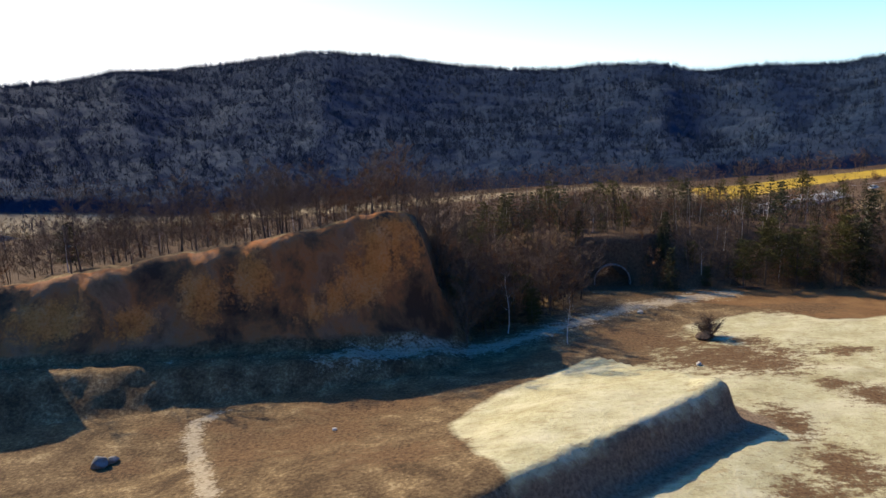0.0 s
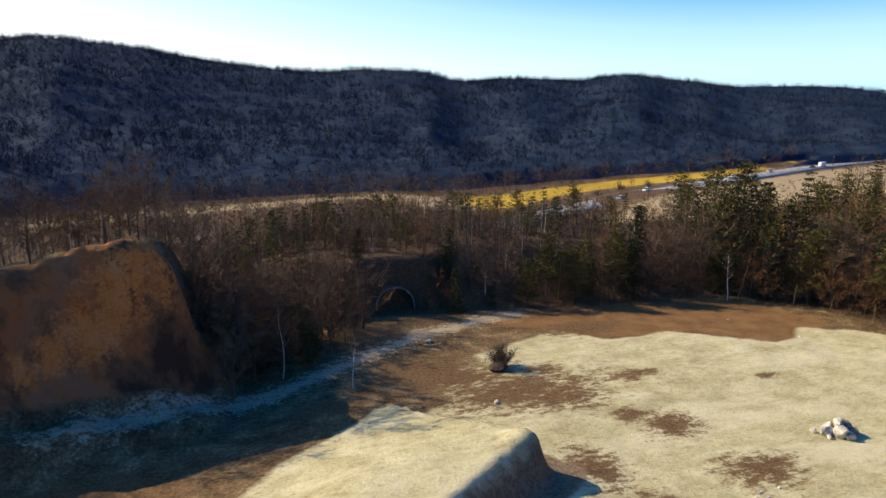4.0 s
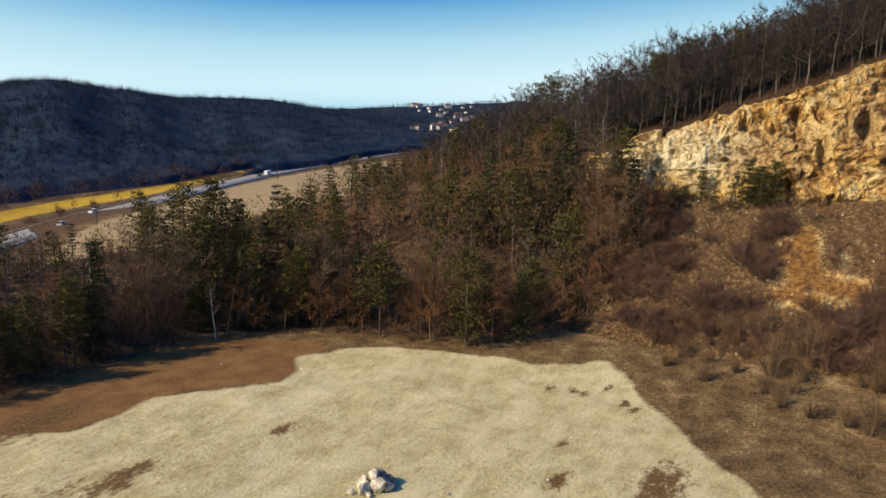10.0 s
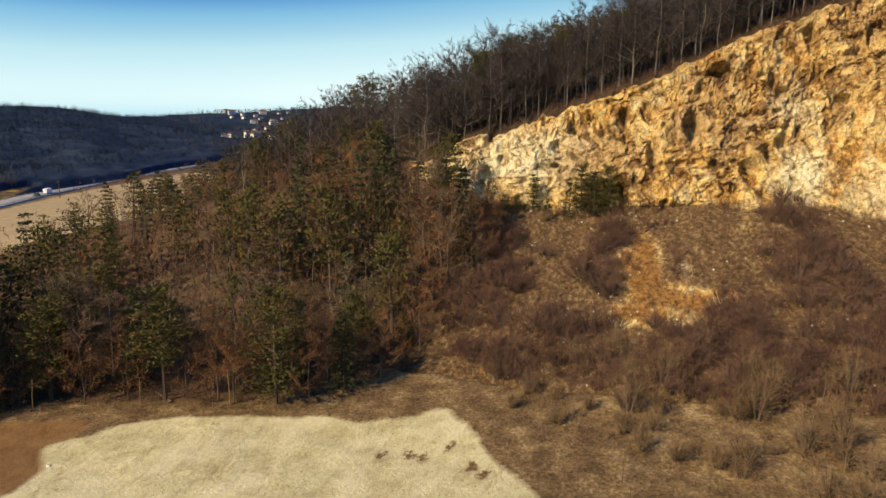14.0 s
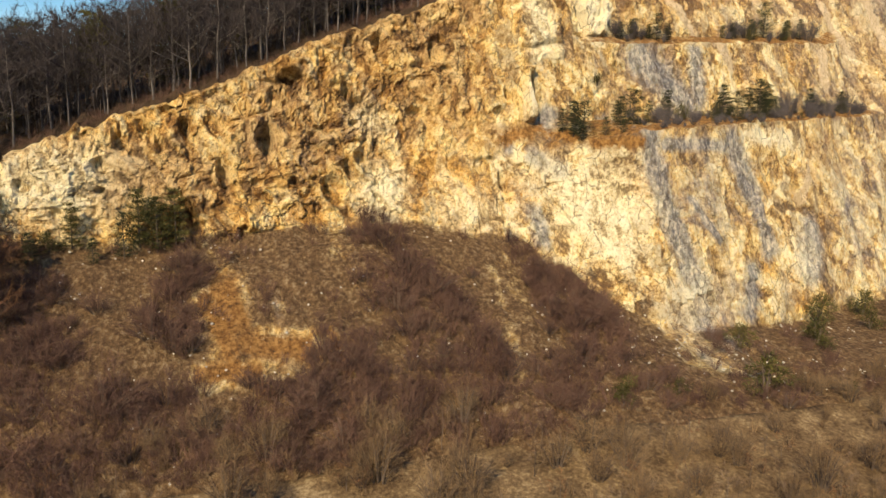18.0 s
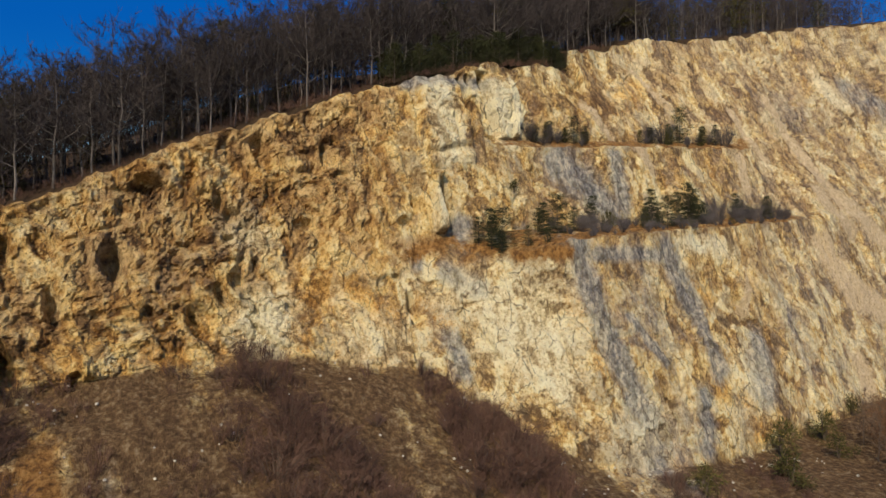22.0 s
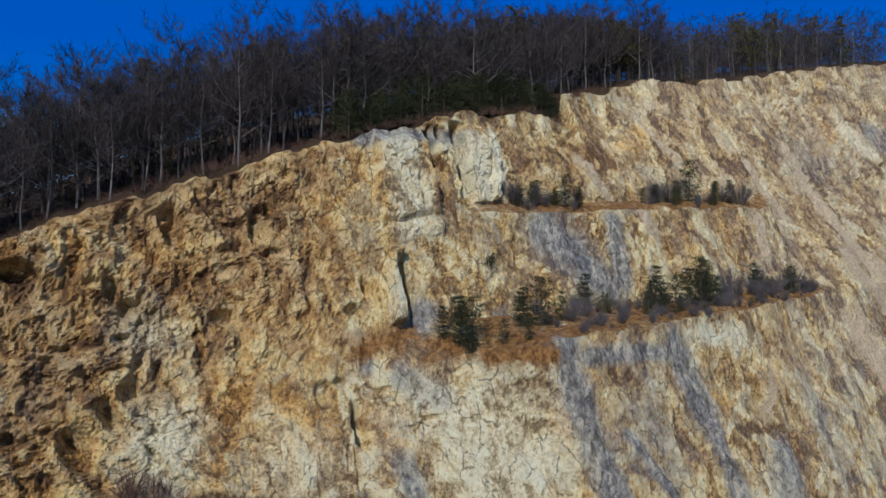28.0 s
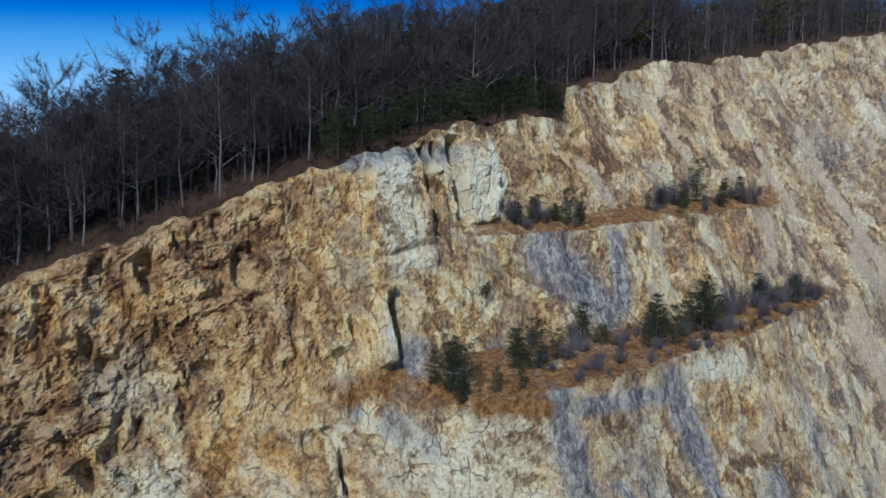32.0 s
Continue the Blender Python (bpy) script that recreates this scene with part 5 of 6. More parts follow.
# kinds of plants: label, category, group, materials and three growths each
KINDS = {
    "bare_tree": ("tall leafless brown broadleaf tree at the wood's edge", "tree", "leafless trees", (M_BARK, M_TWIG), [bare_tree(100 + n, 12.5 + n, 0.31, 19, 5, 16, 0.16, 0.0105, 1.0, 0.036) for n in range(4)]),
    "russet_tree": ("leafless reddish-brown tree in the mixed wood", "tree", "russet trees", (M_BARK, M_RUST), [bare_tree(200 + n, 9.5 + n, 0.31, 20, 5, 18, 0.03, 0.009, 1.0, 0.042) for n in range(3)]),
    "bench_pine": ("dark green bushy pine on the rock ledge", "tree", "ledge pines", (M_BARK, M_DARKPINE), [pine_tree(640 + n, 5.6 + 0.9 * n, 0.04, 14, (0.30, 0.24, 0.34)[n], 44) for n in range(3)]),
    "hilltop_tree": ("tall dark leafless tree above the quarry face", "tree", "trees above the face", (M_TOPBARK, M_SHADETWIG), [bare_tree(150 + n, 13 + n, 0.33, 22, 6, 18, 0.2, 0.0095, 1.1, 0.034) for n in range(4)]),
    "birch_tree": ("slender birch with a white trunk and fine bare twigs", "tree", "birches", (M_BIRCH, M_TWIG), [bare_tree(300 + n, 10.5 + n, 0.15, 15, 4, 5, 0.35, 0.0095, 1.5) for n in range(3)]),
    "pine_tree": ("tall pine with a bare stem and dark green crown", "tree", "pines", (M_BARK, M_PINE), [pine_tree(400 + n, 14.0 + n, (0.2, 0.38, 0.12)[n]) for n in range(3)]),
    "spruce_tree": ("dark green conical spruce with branches to the ground", "tree", "spruces", (M_BARK, M_SPRUCE), [spruce_tree(500 + n, 11.5 + 1.5 * n) for n in range(3)]),
    "young_pine": ("yellowish-green bushy young pine", "tree", "young pines", (M_BARK, M_PINE), [pine_tree(600 + n, 6.5 + n, 0.06, 11, 0.25) for n in range(3)]),
    "shrub": ("leafless purplish-brown shrub on the scree", "shrub", "scree shrubs", (M_BARK, M_THICKET), [shrub(700 + n, 2.4 + 0.4 * n, 26, 30, 0.85, 0.5) for n in range(3)]),
    "ledge_shrub": ("leafless grey-violet shrub on the rock ledge", "shrub", "ledge shrubs", (M_BARK, M_LEDGETWIG), [shrub(705 + n, 3.2 + 0.8 * n, 30, 38, 0.34 + 0.1 * n, 0.4) for n in range(3)]),
    "straw_shrub": ("tall straw-coloured leafless shrub on the rough ground", "shrub", "straw shrubs", (M_BARK, M_STRAW), [shrub(720 + n, 3.6 + 0.8 * n, 30, 24, 0.46, 0.4) for n in range(3)]),
    "juniper_bush": ("dense dark green evergreen bush below the cliff", "bush", "evergreen bushes", (M_BARK, M_PINE), [green_bush(740 + n, 3.0 + 0.3 * n, 620, 0.44, 0.72) for n in range(3)]),
}
ORIGINALS, CALLS = {}, {}


def grow(kind, x, y, z, size=1.0, turn=None):
    """Put up one plant of a kind; the first of each growth is the original, the others are copies."""
    label, category, group, mats, growths = KINDS[kind]
    n = CALLS.get(kind, 0)
    CALLS[kind] = n + 1
    key = (kind, n % len(growths))
    turn = rng.uniform(0, 6.283) if turn is None else turn
    m = Matrix.LocRotScale((x, y, z), Euler((0, 0, turn)), (size, size, size * rng.uniform(0.92, 1.08)))
    if key not in ORIGINALS:
        ORIGINALS[key] = plant(kind, growths[n % len(growths)], mats, label, category, group)
        ORIGINALS[key].matrix_basis = m
        return ORIGINALS[key]
    ob = copy_thing(ORIGINALS[key], m)
    ob.matrix_basis = m
    return ob


# far templates, lighter
LIGHT = {
    "bare_tree": [bare_tree(130 + n, 13.0, 0.34, 8, 3, 8, 0.18, 0.009, 1.0, 0.085) for n in range(4)],
    "russet_tree": [bare_tree(230 + n, 10.5, 0.34, 8, 3, 8, 0.06, 0.009, 1.0, 0.09) for n in range(3)],
    "hilltop_tree": [bare_tree(170 + n, 13.0, 0.38, 9, 3, 10, 0.12, 0.0085, 1.0, 0.075) for n in range(4)],
    "underwood": [bare_tree(270 + n, 10.0, 0.46, 7, 3, 6, 0.02, 0.008, 0.8, 0.15) for n in range(3)],
    "birch_tree": [bare_tree(330 + n, 11.0, 0.17, 9, 3, 4, 0.3, 0.009, 1.5) for n in range(2)],
    "pine_tree": [pine_tree(430 + n, 14.5, 0.22, 10, 0.23, 22) for n in range(2)],
    "spruce_tree": [spruce_tree(530 + n, 12.5, 0.22, 12) for n in range(2)],
    "young_pine": [pine_tree(630 + n, 7.0, 0.06, 10, 0.26, 18) for n in range(2)],
}
MASS = {k: [] for k in LIGHT}


def wood(x, y, z, shares, near, size=(0.8, 1.15)):
    """Trees at many spots: those of the nearest stretch as things, the rest as masses."""
    names = list(shares)
    pick = rng.choice(len(names), len(x), p=np.array(list(shares.values())) / sum(shares.values()))
    for n, name in enumerate(names):
        for front in (True, False):
            sel = (pick == n) & (near == front)
            if not sel.any():
                continue
            if front:
                for px, py, pz in zip(x[sel], y[sel], z[sel]):
                    grow(name, px, py, pz - 0.1, size(px) * rng.uniform(0.75, 1.25) if callable(size) else rng.uniform(*size))
            else:
                span = (0.5, 0.82) if callable(size) else size
                spots = np.stack([x[sel], y[sel], z[sel] - 0.1], 1)
                lot = rng.integers(0, len(LIGHT[name]), len(spots))
                for k, (tr, cr) in enumerate(LIGHT[name]):
                    if (lot == k).any():
                        state = rng.integers(1 << 30)
                        MASS[name].append((spread_out(tr, spots[lot == k], np.random.default_rng(state), *span), spread_out(cr, spots[lot == k], np.random.default_rng(state), *span)))


# the wood beyond the quarry floor
def edge_y(x):
    return 141.5 - 0.12 * np.minimum(x - 50, 40) - 0.9 * np.maximum(x - 98, 0)


x, y = scatter(rng, (4, 112), (122, 208), 3.0, lambda x, y: (y < np.interp(x, [40, 60, 80, 100, 115], [208, 196, 182, 172, 160])) * (y > edge_y(x)) * (x > 6 - 0.2 * (y - 140)) * 0.8 * ((np.abs(x - 34.2) > 4.6) | (y > 151)))
wood(x, y, stand(x, y), {"bare_tree": 0.30, "russet_tree": 0.32, "birch_tree": 0.16, "pine_tree": 0.12, "spruce_tree": 0.10, "young_pine": 0.12}, (y < edge_y(x) + 7) & (x > 12), lambda x: np.interp(x, [30, 70, 95], [0.60, 0.74, 1.1]))
x, y = scatter(rng, (4, 112), (126, 205), 2.7, lambda x, y: (y > edge_y(x) + 1) * (y < np.interp(x, [40, 60, 80, 100, 115], [205, 194, 180, 170, 158])) * 0.75 * ((np.abs(x - 34) > 6) | (y > 153)))
wood(x, y, stand(x, y), {"underwood": 1.0}, x > 1e9, (0.25, 0.55))
x, y = scatter(rng, (-150, 190), (110, 300), 4.3, lambda x, y: (y > 196) * (y < np.interp(x, [-160, -45, 24, 50, 70, 84, 97, 105], [228, 258, 282, 296, 292, 266, 248, 200])) * (off_road(x, y) > 12) * 0.8)
wood(x, y, stand(x, y), {"bare_tree": 0.5, "russet_tree": 0.3, "birch_tree": 0.15, "young_pine": 0.05}, y < 0, (0.6, 0.95))

x, y = scatter(rng, (2, 140), (64, 206), 3.2, lambda x, y: (y > edge_y(x) + 3) * 0.75 * ((np.abs(x - 34) > 5) | (y > 150)))
wood(x, y, stand(x, y), {"bare_tree": 0.45, "russet_tree": 0.35, "birch_tree": 0.08, "young_pine": 0.12}, x > 1e9, (0.35, 0.62))

# the mixed wood on the slope below the cliff's end
SLOPE = [(113, 119), (117, 101), (121, 92), (125, 87), (131, 82), (143, 74), (157, 70.5), (167, 78), (171, 92), (176, 97), (230, 130), (235, 185), (190, 176), (150, 166), (124, 158), (112, 140)]
x, y = scatter(rng, (105, 70), (245, 215), 4.1, lambda x, y: (inside(x, y, SLOPE) > 0) * np.where(y + 0.3 * x > 185, 0.62, 0.85))
front = inside(x, y, SLOPE) < 9
front &= (y < 135) & (x < 172)
low = x + 0.5 * (y - 100) < 172
wood(x[low], y[low], stand(x, y)[low], {"russet_tree": 0.58, "bare_tree": 0.10, "pine_tree": 0.11, "spruce_tree": 0.16, "young_pine": 0.05}, front[low], (0.9, 1.4))
wood(x[~low], y[~low], stand(x, y)[~low], {"russet_tree": 0.58, "bare_tree": 0.10, "pine_tree": 0.11, "spruce_tree": 0.16, "young_pine": 0.05}, front[~low], (0.65, 1.0))

# the dark conifers where the slope meets the wood's edge
x, y = scatter(rng, (94, 112), (150, 172), 4.6, lambda x, y: (inside(x, y, [(97, 137), (110, 126), (115, 120), (128, 126), (142, 148), (126, 166), (100, 160)]) > 0) * 0.38)
wood(x, y, stand(x, y), {"pine_tree": 0.65, "spruce_tree": 0.35}, y < 134, (0.75, 1.25))

# the wood above the cliff
def top_chance(x, y):
    d = x - cut(RIM_X, y)
    return (d > 3.5) * (d < np.where(y > 40, 76, 44)) * np.where(d < 30, 0.95, 0.5) * (y < 142)


x, y = scatter(rng, (170, -175), (330, 180), 3.7, top_chance)
d = x - cut(RIM_X, y)
wood(x, y, stand(x, y) - 0.3, {"hilltop_tree": 0.94, "pine_tree": 0.04, "spruce_tree": 0.02}, (d < 24) & (y > -85) & (y < 95), (0.85, 1.25))

x, y = scatter(rng, (170, -200), (290, 130), 3.4, lambda x, y: (x - cut(RIM_X, y) > 7) * (x - cut(RIM_X, y) < 60) * 0.75)
wood(x, y, stand(x, y) - 0.3, {"underwood": 0.94, "young_pine": 0.06}, x > 1e9, (0.4, 1.0))

x, y = scatter(rng, (165, -170), (232, 110), 2.7, lambda x, y: (x - cut(RIM_X, y) > np.where(y < -20, 2.5, 5.0)) * (x - cut(RIM_X, y) < 13) * 0.8)
wood(x, y, stand(x, y) - 0.3, {"underwood": 1.0}, x > 1e9, (0.22, 0.5))

# the line of trees along the dark ridge and the low wood behind it
x, y = scatter(rng, (-120, 98), (8, 140), 3.6, lambda x, y: (y > np.interp(x, RIDGE_X, RIDGE_Y) + 1.5) * (y < np.interp(x, RIDGE_X, RIDGE_Y) + 24) * 0.6)
wood(x, y, stand(x, y), {"bare_tree": 0.7, "birch_tree": 0.1, "pine_tree": 0.05, "russet_tree": 0.15}, (x > -75), (0.6, 0.9))
x, y = scatter(rng, (-260, 130), (6, 215), 6.0, lambda x, y: (y > np.interp(x, RIDGE_X, RIDGE_Y) + 28) * 0.4)
wood(x, y, stand(x, y), {"bare_tree": 0.7, "russet_tree": 0.3}, x > 1e9, (0.5, 0.8))
# the shaded wood between the ridge and the arch
x, y = scatter(rng, (-16, 106), (30, 152), 2.8, lambda x, y: (inside(x, y, [(-0.5, 109), (1, 110.5), (4, 113), (13, 119), (22, 128.5), (28, 138), (29, 146), (26, 152), (-4, 150), (-2, 119)]) > 0) * 0.85)
wood(x, y, stand(x, y), {"bare_tree": 0.4, "russet_tree": 0.35, "birch_tree": 0.02, "young_pine": 0.2}, y < 141, (0.72, 1.1))
x, y = scatter(rng, (-16, 106), (30, 152), 3.2, lambda x, y: (inside(x, y, [(0, 110), (1.5, 112), (4, 115), (12, 121), (21, 130.5), (26, 138), (27, 146), (24, 152), (-4, 150), (-2, 119)]) > 0) * 0.8)
wood(x, y, stand(x, y), {"underwood": 1.0}, x > 1e9, (0.4, 0.75))

# bare trees on the rough ground below the benches
x, y = scatter(rng, (112, -130), (160, -58), 3.8, lambda x, y: (x < cut(FOOT_X, y) - 4) * (inside(x, y, [(118, -60), (140, -62), (158, -78), (165, -130), (110, -130)]) > 0) * 0.8)
wood(x, y, cliff_height(x, y), {"bare_tree": 0.3, "russet_tree": 0.7}, y > -95, (0.5, 0.8))

x, y = scatter(rng, (108, -30), (142, 66), 3.6, lambda x, y: (inside(x, y, PALE) < -4) * (x < cut(TOE_X, y) + 10) * np.where(inside(x, y, [(124, -28), (146, -32), (147, 10), (130, 8)]) > 0, 0.05, 0.4))
wood(x, y, cliff_height(x, y), {"russet_tree": 0.5, "bare_tree": 0.5}, x > 1e9, (0.22, 0.48))

x, y = scatter(rng, (4, 92), (172, 152), 2.5, lambda x, y: np.maximum((np.abs(y - edge_y(x) - 2) < 3.5) * (x < 116) * ((np.abs(x - 34) > 5) | (y > 149)), (np.abs(inside(x, y, SLOPE) - 2.0) < 3.0) * (y < 128) * (x > 114)) * 0.6)
wood(x, y, stand(x, y), {"russet_tree": 0.85, "young_pine": 0.15}, x > 1e9, (0.18, 0.42))

a = np.radians(rng.uniform(-50, 52, 9000))
r = rng.uniform(255, 520, 9000)
x, y = 5 + r * np.sin(a), 15 + r * np.cos(a)
belt = (inside(x, y, MEADOW) < -1) & (inside(x - 13 * np.sin(a), y - 13 * np.cos(a), MEADOW) > -2)
x, y = x[belt], y[belt]
wood(x, y, stand(x, y), {"bare_tree": 0.8, "russet_tree": 0.2}, x > 1e9, (0.45, 0.8))

NAMES = {"bare_tree": ("bare_wood", "brown leafless broadleaf wood"), "russet_tree": ("russet_wood", "reddish-brown leafless underwood"), "birch_tree": ("birch_wood", "birches with pale trunks among the wood"), "pine_tree": ("pine_wood", "dark pines among the leafless trees"), "spruce_tree": ("spruce_wood", "dark spruces among the leafless trees"), "young_pine": ("young_pine_wood", "yellowish young pines among the leafless trees")}
NAMES["hilltop_tree"] = ("hilltop_wood", "dark leafless wood above the quarry face")
NAMES["underwood"] = ("underwood", "low dark underwood beneath the trees")
for kind, sets in MASS.items():
    if sets:
        # the underwood takes the twig colour that has shade painted in
        root = gather(NAMES[kind][0], [s[1] for s in sets], M_SHADETWIG if kind == "underwood" else KINDS[kind][3][1], NAMES[kind][1] + " covering the ground", "wood")
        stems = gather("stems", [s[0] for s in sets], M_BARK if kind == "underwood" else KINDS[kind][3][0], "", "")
        stems.parent = root

# the far hills' woods: leafless trees, with conifers standing out of them
# the twig colour here carries the aerial haze as dark blue
M_HAZETWIG = far_wood_material()


def hill_canopy():
    ang = np.radians(np.arange(-54, 66, 0.26))
    out = np.concatenate([np.linspace(0, 0.25, 60)[:-1], np.linspace(0.25, 1.0, 100)])
    a, k = np.meshgrid(ang, out)
    a, k = a.ravel(), k.ravel()
    foot, top = np.interp(np.degrees(a), HILL_A, HILL_FOOT), np.interp(np.degrees(a), HILL_A, HILL_TOP)
    r = foot - 4 + k * (top - foot + 30)
    x, y = 5 + r * np.sin(a), 15 + r * np.cos(a)
    tall = 4.0 + 0.9 * fbm(x / 9, y / 9, 0, 3, 33, 0.55) + 1.0 * value_noise(x / 30, y / 30, 0, 35)
    tall = np.maximum(tall, 0.5) * smooth(0, 0.03, k) * smooth(1, 5, -np.maximum(inside(x, y, MEADOW), inside(x, y, TAN)))
    tall = tall * (1 - smooth(53, 55, np.degrees(a)) * smooth(65.5, 64, np.degrees(a)) * smooth(900, 960, r) * 0.8)
    me = mesh_of("hill_canopy", np.stack([x, y, lie(x, y) + tall - 0.6], 1), sheet(len(ang), len(out)), M_HAZETWIG, soft=True)
    return tagged(new("hill_canopy", me), "dense underwood covering the far hillsides, tinted dark haze blue", "wood", kind="stuff")


hill_canopy()
a = np.radians(rng.uniform(-52, 64, 26000))
r = np.where(rng.random(len(a)) < 0.94, rng.uniform(0, 1, len(a)) ** 0.75, rng.uniform(0.93, 1.0, len(a)))
ad = np.degrees(a)
foot, top = np.interp(ad, HILL_A, HILL_FOOT), np.interp(ad, HILL_A, HILL_TOP)
r = foot - 8 + r * (top - foot + 12)
x, y = 5 + r * np.sin(a), 15 + r * np.cos(a)
ok = (inside(x, y, MEADOW) < -3) & (inside(x, y, TAN) < -1) & (off_road(x, y) > 12) & ((ad < 54) | (ad > 65) | (r < 940) | (rng.random(len(a)) < 0.7))
x, y, r = x[ok], y[ok], r[ok]
z = lie(x, y) - 1.5
ever = rng.random(len(x)) < np.where(value_noise(x / 90, y / 90, 0, 21) > 0.25, 0.035, 0.006) * smooth(300, 520, r)
sets = {False: [], True: []}
for e in (False, True):
    spots = np.stack([x, y, z], 1)[ever == e]
    lot = rng.integers(0, 4, len(spots))
    for k in range(4):
        sets[e].append(spread_out(far_tree(800 + k + 10 * e, 13.0, "pine" if e else "bare"), spots[lot == k], rng, 0.65, 1.0))
gather("hill_wood", sets[False], M_HAZETWIG, "leafless wood covering the far hillsides, tinted with haze blue", "wood")
gather("hill_conifers", sets[True], M_SPRUCE, "dark conifers among the wood on the far hills", "wood", True)

# ---- scrub below the face ----
def scrub_chance(y, k):
    def zone(*spots):
        return np.maximum.reduce([smooth(1.25, 0.75, np.hypot((y - a) / b, (k - c) / d)) for a, b, c, d in spots])

    dense = zone((20.5, 4.5, 0.74, 0.28), (16.5, 5.5, 0.50, 0.2), (12, 6, 0.26, 0.14), (-6, 5.5, 0.60, 0.28), (51, 4, 0.66, 0.2), (2, 4.5, 0.22, 0.12), (31, 6, 0.28, 0.2), (64, 7, 0.3, 0.28), (72, 6, 0.6, 0.4), (-58, 7, 0.45, 0.3), (46, 8, 0.18, 0.16), (60, 14, 0.2, 0.2), (30, 14, 0.12, 0.14), (8, 8, 0.12, 0.12))
    bare = zone((43.5, 3, 0.60, 0.24), (37.5, 4, 0.46, 0.12), (3.5, 3, 0.62, 0.34), (9.5, 4.5, 0.86, 0.16), (33, 3.5, 0.72, 0.22), (58, 6, 0.8, 0.14), (56, 5, 0.42, 0.1), (-30, 15, 0.7, 0.45), (45, 3.5, 0.42, 0.2), (7, 2, 0.4, 0.2))
    return np.clip(0.10 + 0.35 * smooth(0.0, 0.4, value_noise(y / 6, k * 5, 0, 44)) + 1.3 * dense, 0, 1) * (1 - 0.92 * bare)


yy, kk = rng.uniform(-48, 78, 3600), rng.uniform(0.0, 1.02, 3600)
keep = rng.random(3600) < scrub_chance(yy, kk)
spots = cliff_place(yy[keep], kk[keep])
bushy = scrub_chance(yy[keep], kk[keep])
for p, b in zip(spots[:210], bushy[:210]):
    grow("shrub", *p, rng.uniform(0.7, 1.2) * (1 + 0.4 * (b > 0.8)))
light_shrubs = [shrub(760 + n, 2.5, 8, 20, 0.66, 0.6) for n in range(3)]
rest = spots[210:]
gather("scree_thicket", [spread_out((np.concatenate([t[0], c[0]]), np.concatenate([t[1], c[1] + len(t[0])])), rest[n::3], rng, 0.5, 1.35) for n, (t, c) in enumerate(light_shrubs)], M_THICKET, "purplish-brown thicket spread over the scree", "thicket")
# straw-coloured growth on the rough ground at the scree's foot
x, y = scatter(rng, (106, -60), (140, 62), 2.35, lambda x, y: (np.hypot(x - 132, y + 4) > 5) * (np.hypot(x - 130, y + 25) > 6) * (x > 108 + 0.42 * np.maximum(y - 20, 0)) * (x < cut(TOE_X, y) + 6) * np.where(inside(x, y, [(124, -28), (146, -32), (147, 10), (130, 8)]) > 0, 0.06, 0.35 + 0.4 * (value_noise(x / 8, y / 8, 0, 4) > 0.0)))
z = cliff_height(x, y)
lot = rng.permutation(len(x))
x, y, z = x[lot], y[lot], z[lot]
for px, py, pz in zip(x[:120], y[:120], z[:120]):
    grow("straw_shrub", px, py, pz - 0.1, rng.uniform(0.55, 1.25))
straw = [shrub(780 + n, 2.4, 10, 12, 0.4, 0.5) for n in range(3)]
spots = np.stack([x, y, z - 0.1], 1)[120:]
tuft_x, tuft_y = scatter(rng, (96, -70), (142, 95), 1.45, lambda x, y: (inside(x, y, PALE) < -0.5) * (x < cut(TOE_X, y) + 4) * 0.5)
fringe_x, fringe_y = scatter(rng, (10, 90), (150, 150), 1.0, lambda x, y: np.maximum((np.abs(y - edge_y(x) + 0.6) < 2.2) * (x < 116) * (np.abs(x - 34) > 4), (np.abs(inside(x, y, SLOPE) + 0.5) < 2.6) * (y < 128) * (x > 112)) * 0.55)
tuft_x, tuft_y = np.concatenate([tuft_x, fringe_x]), np.concatenate([tuft_y, fringe_y])
tufts = np.stack([tuft_x, tuft_y, ground_height(tuft_x, tuft_y) - 0.05], 1)
gather("dry_growth", [spread_out((np.concatenate([t[0], c[0]]), np.concatenate([t[1], c[1] + len(t[0])])), spots[n::3], rng, 0.5, 1.3) for n, (t, c) in enumerate(straw) if len(spots[n::3])] + [spread_out(shrub(790, 0.8, 6, 7, 0.5)[1], tufts, rng, 0.5, 1.4)], M_STRAW, "dry straw-coloured weeds and saplings on the rough ground", "weeds")

# brush along the rim
by = rng.uniform(-60, 100, 700)
bd = rng.uniform(-0.9, 9, 700) * smooth(-25, 5, by).clip(0.35, 1)
brush = np.stack([cut(RIM_X, by) + bd, by, cut(RIM_Z, by) + 0.22 * bd - 0.1], 1)
gather("rim_brush", [spread_out(shrub(795 + n, 1.5, 7, 9, 0.7)[1], brush[n::2], rng, 0.5, 1.3) for n in range(2)], M_THICKET, "low leafless purplish-brown brush along the rim", "brush")

# evergreen bushes: below the face, and on the ledges
for bx, by, size in ((133.0, -4, 1.35), (131.5, -25, 1.85), (133.2, -12.5, 0.8), (134.5, 6, 0.6), (145, -32, 1.3), (143, -45, 1.7), (146, -47, 1.2), (154.5, -57, 1.7), (157, -70, 1.5), (165, -88, 1.5), (129.5, -38, 0.6), (150, -64, 1.2)):
    grow("juniper_bush", bx, by, float(cliff_height(np.array([bx]), np.array([by]))[0]) - 0.15, size)


def ledge_spot(front_x, front_z, back_x, back_z, y, k):
    return cut(front_x, y) * (1 - k) + cut(back_x, y) * k, y, cut(front_z, y) * (1 - k) + cut(back_z, y) * k


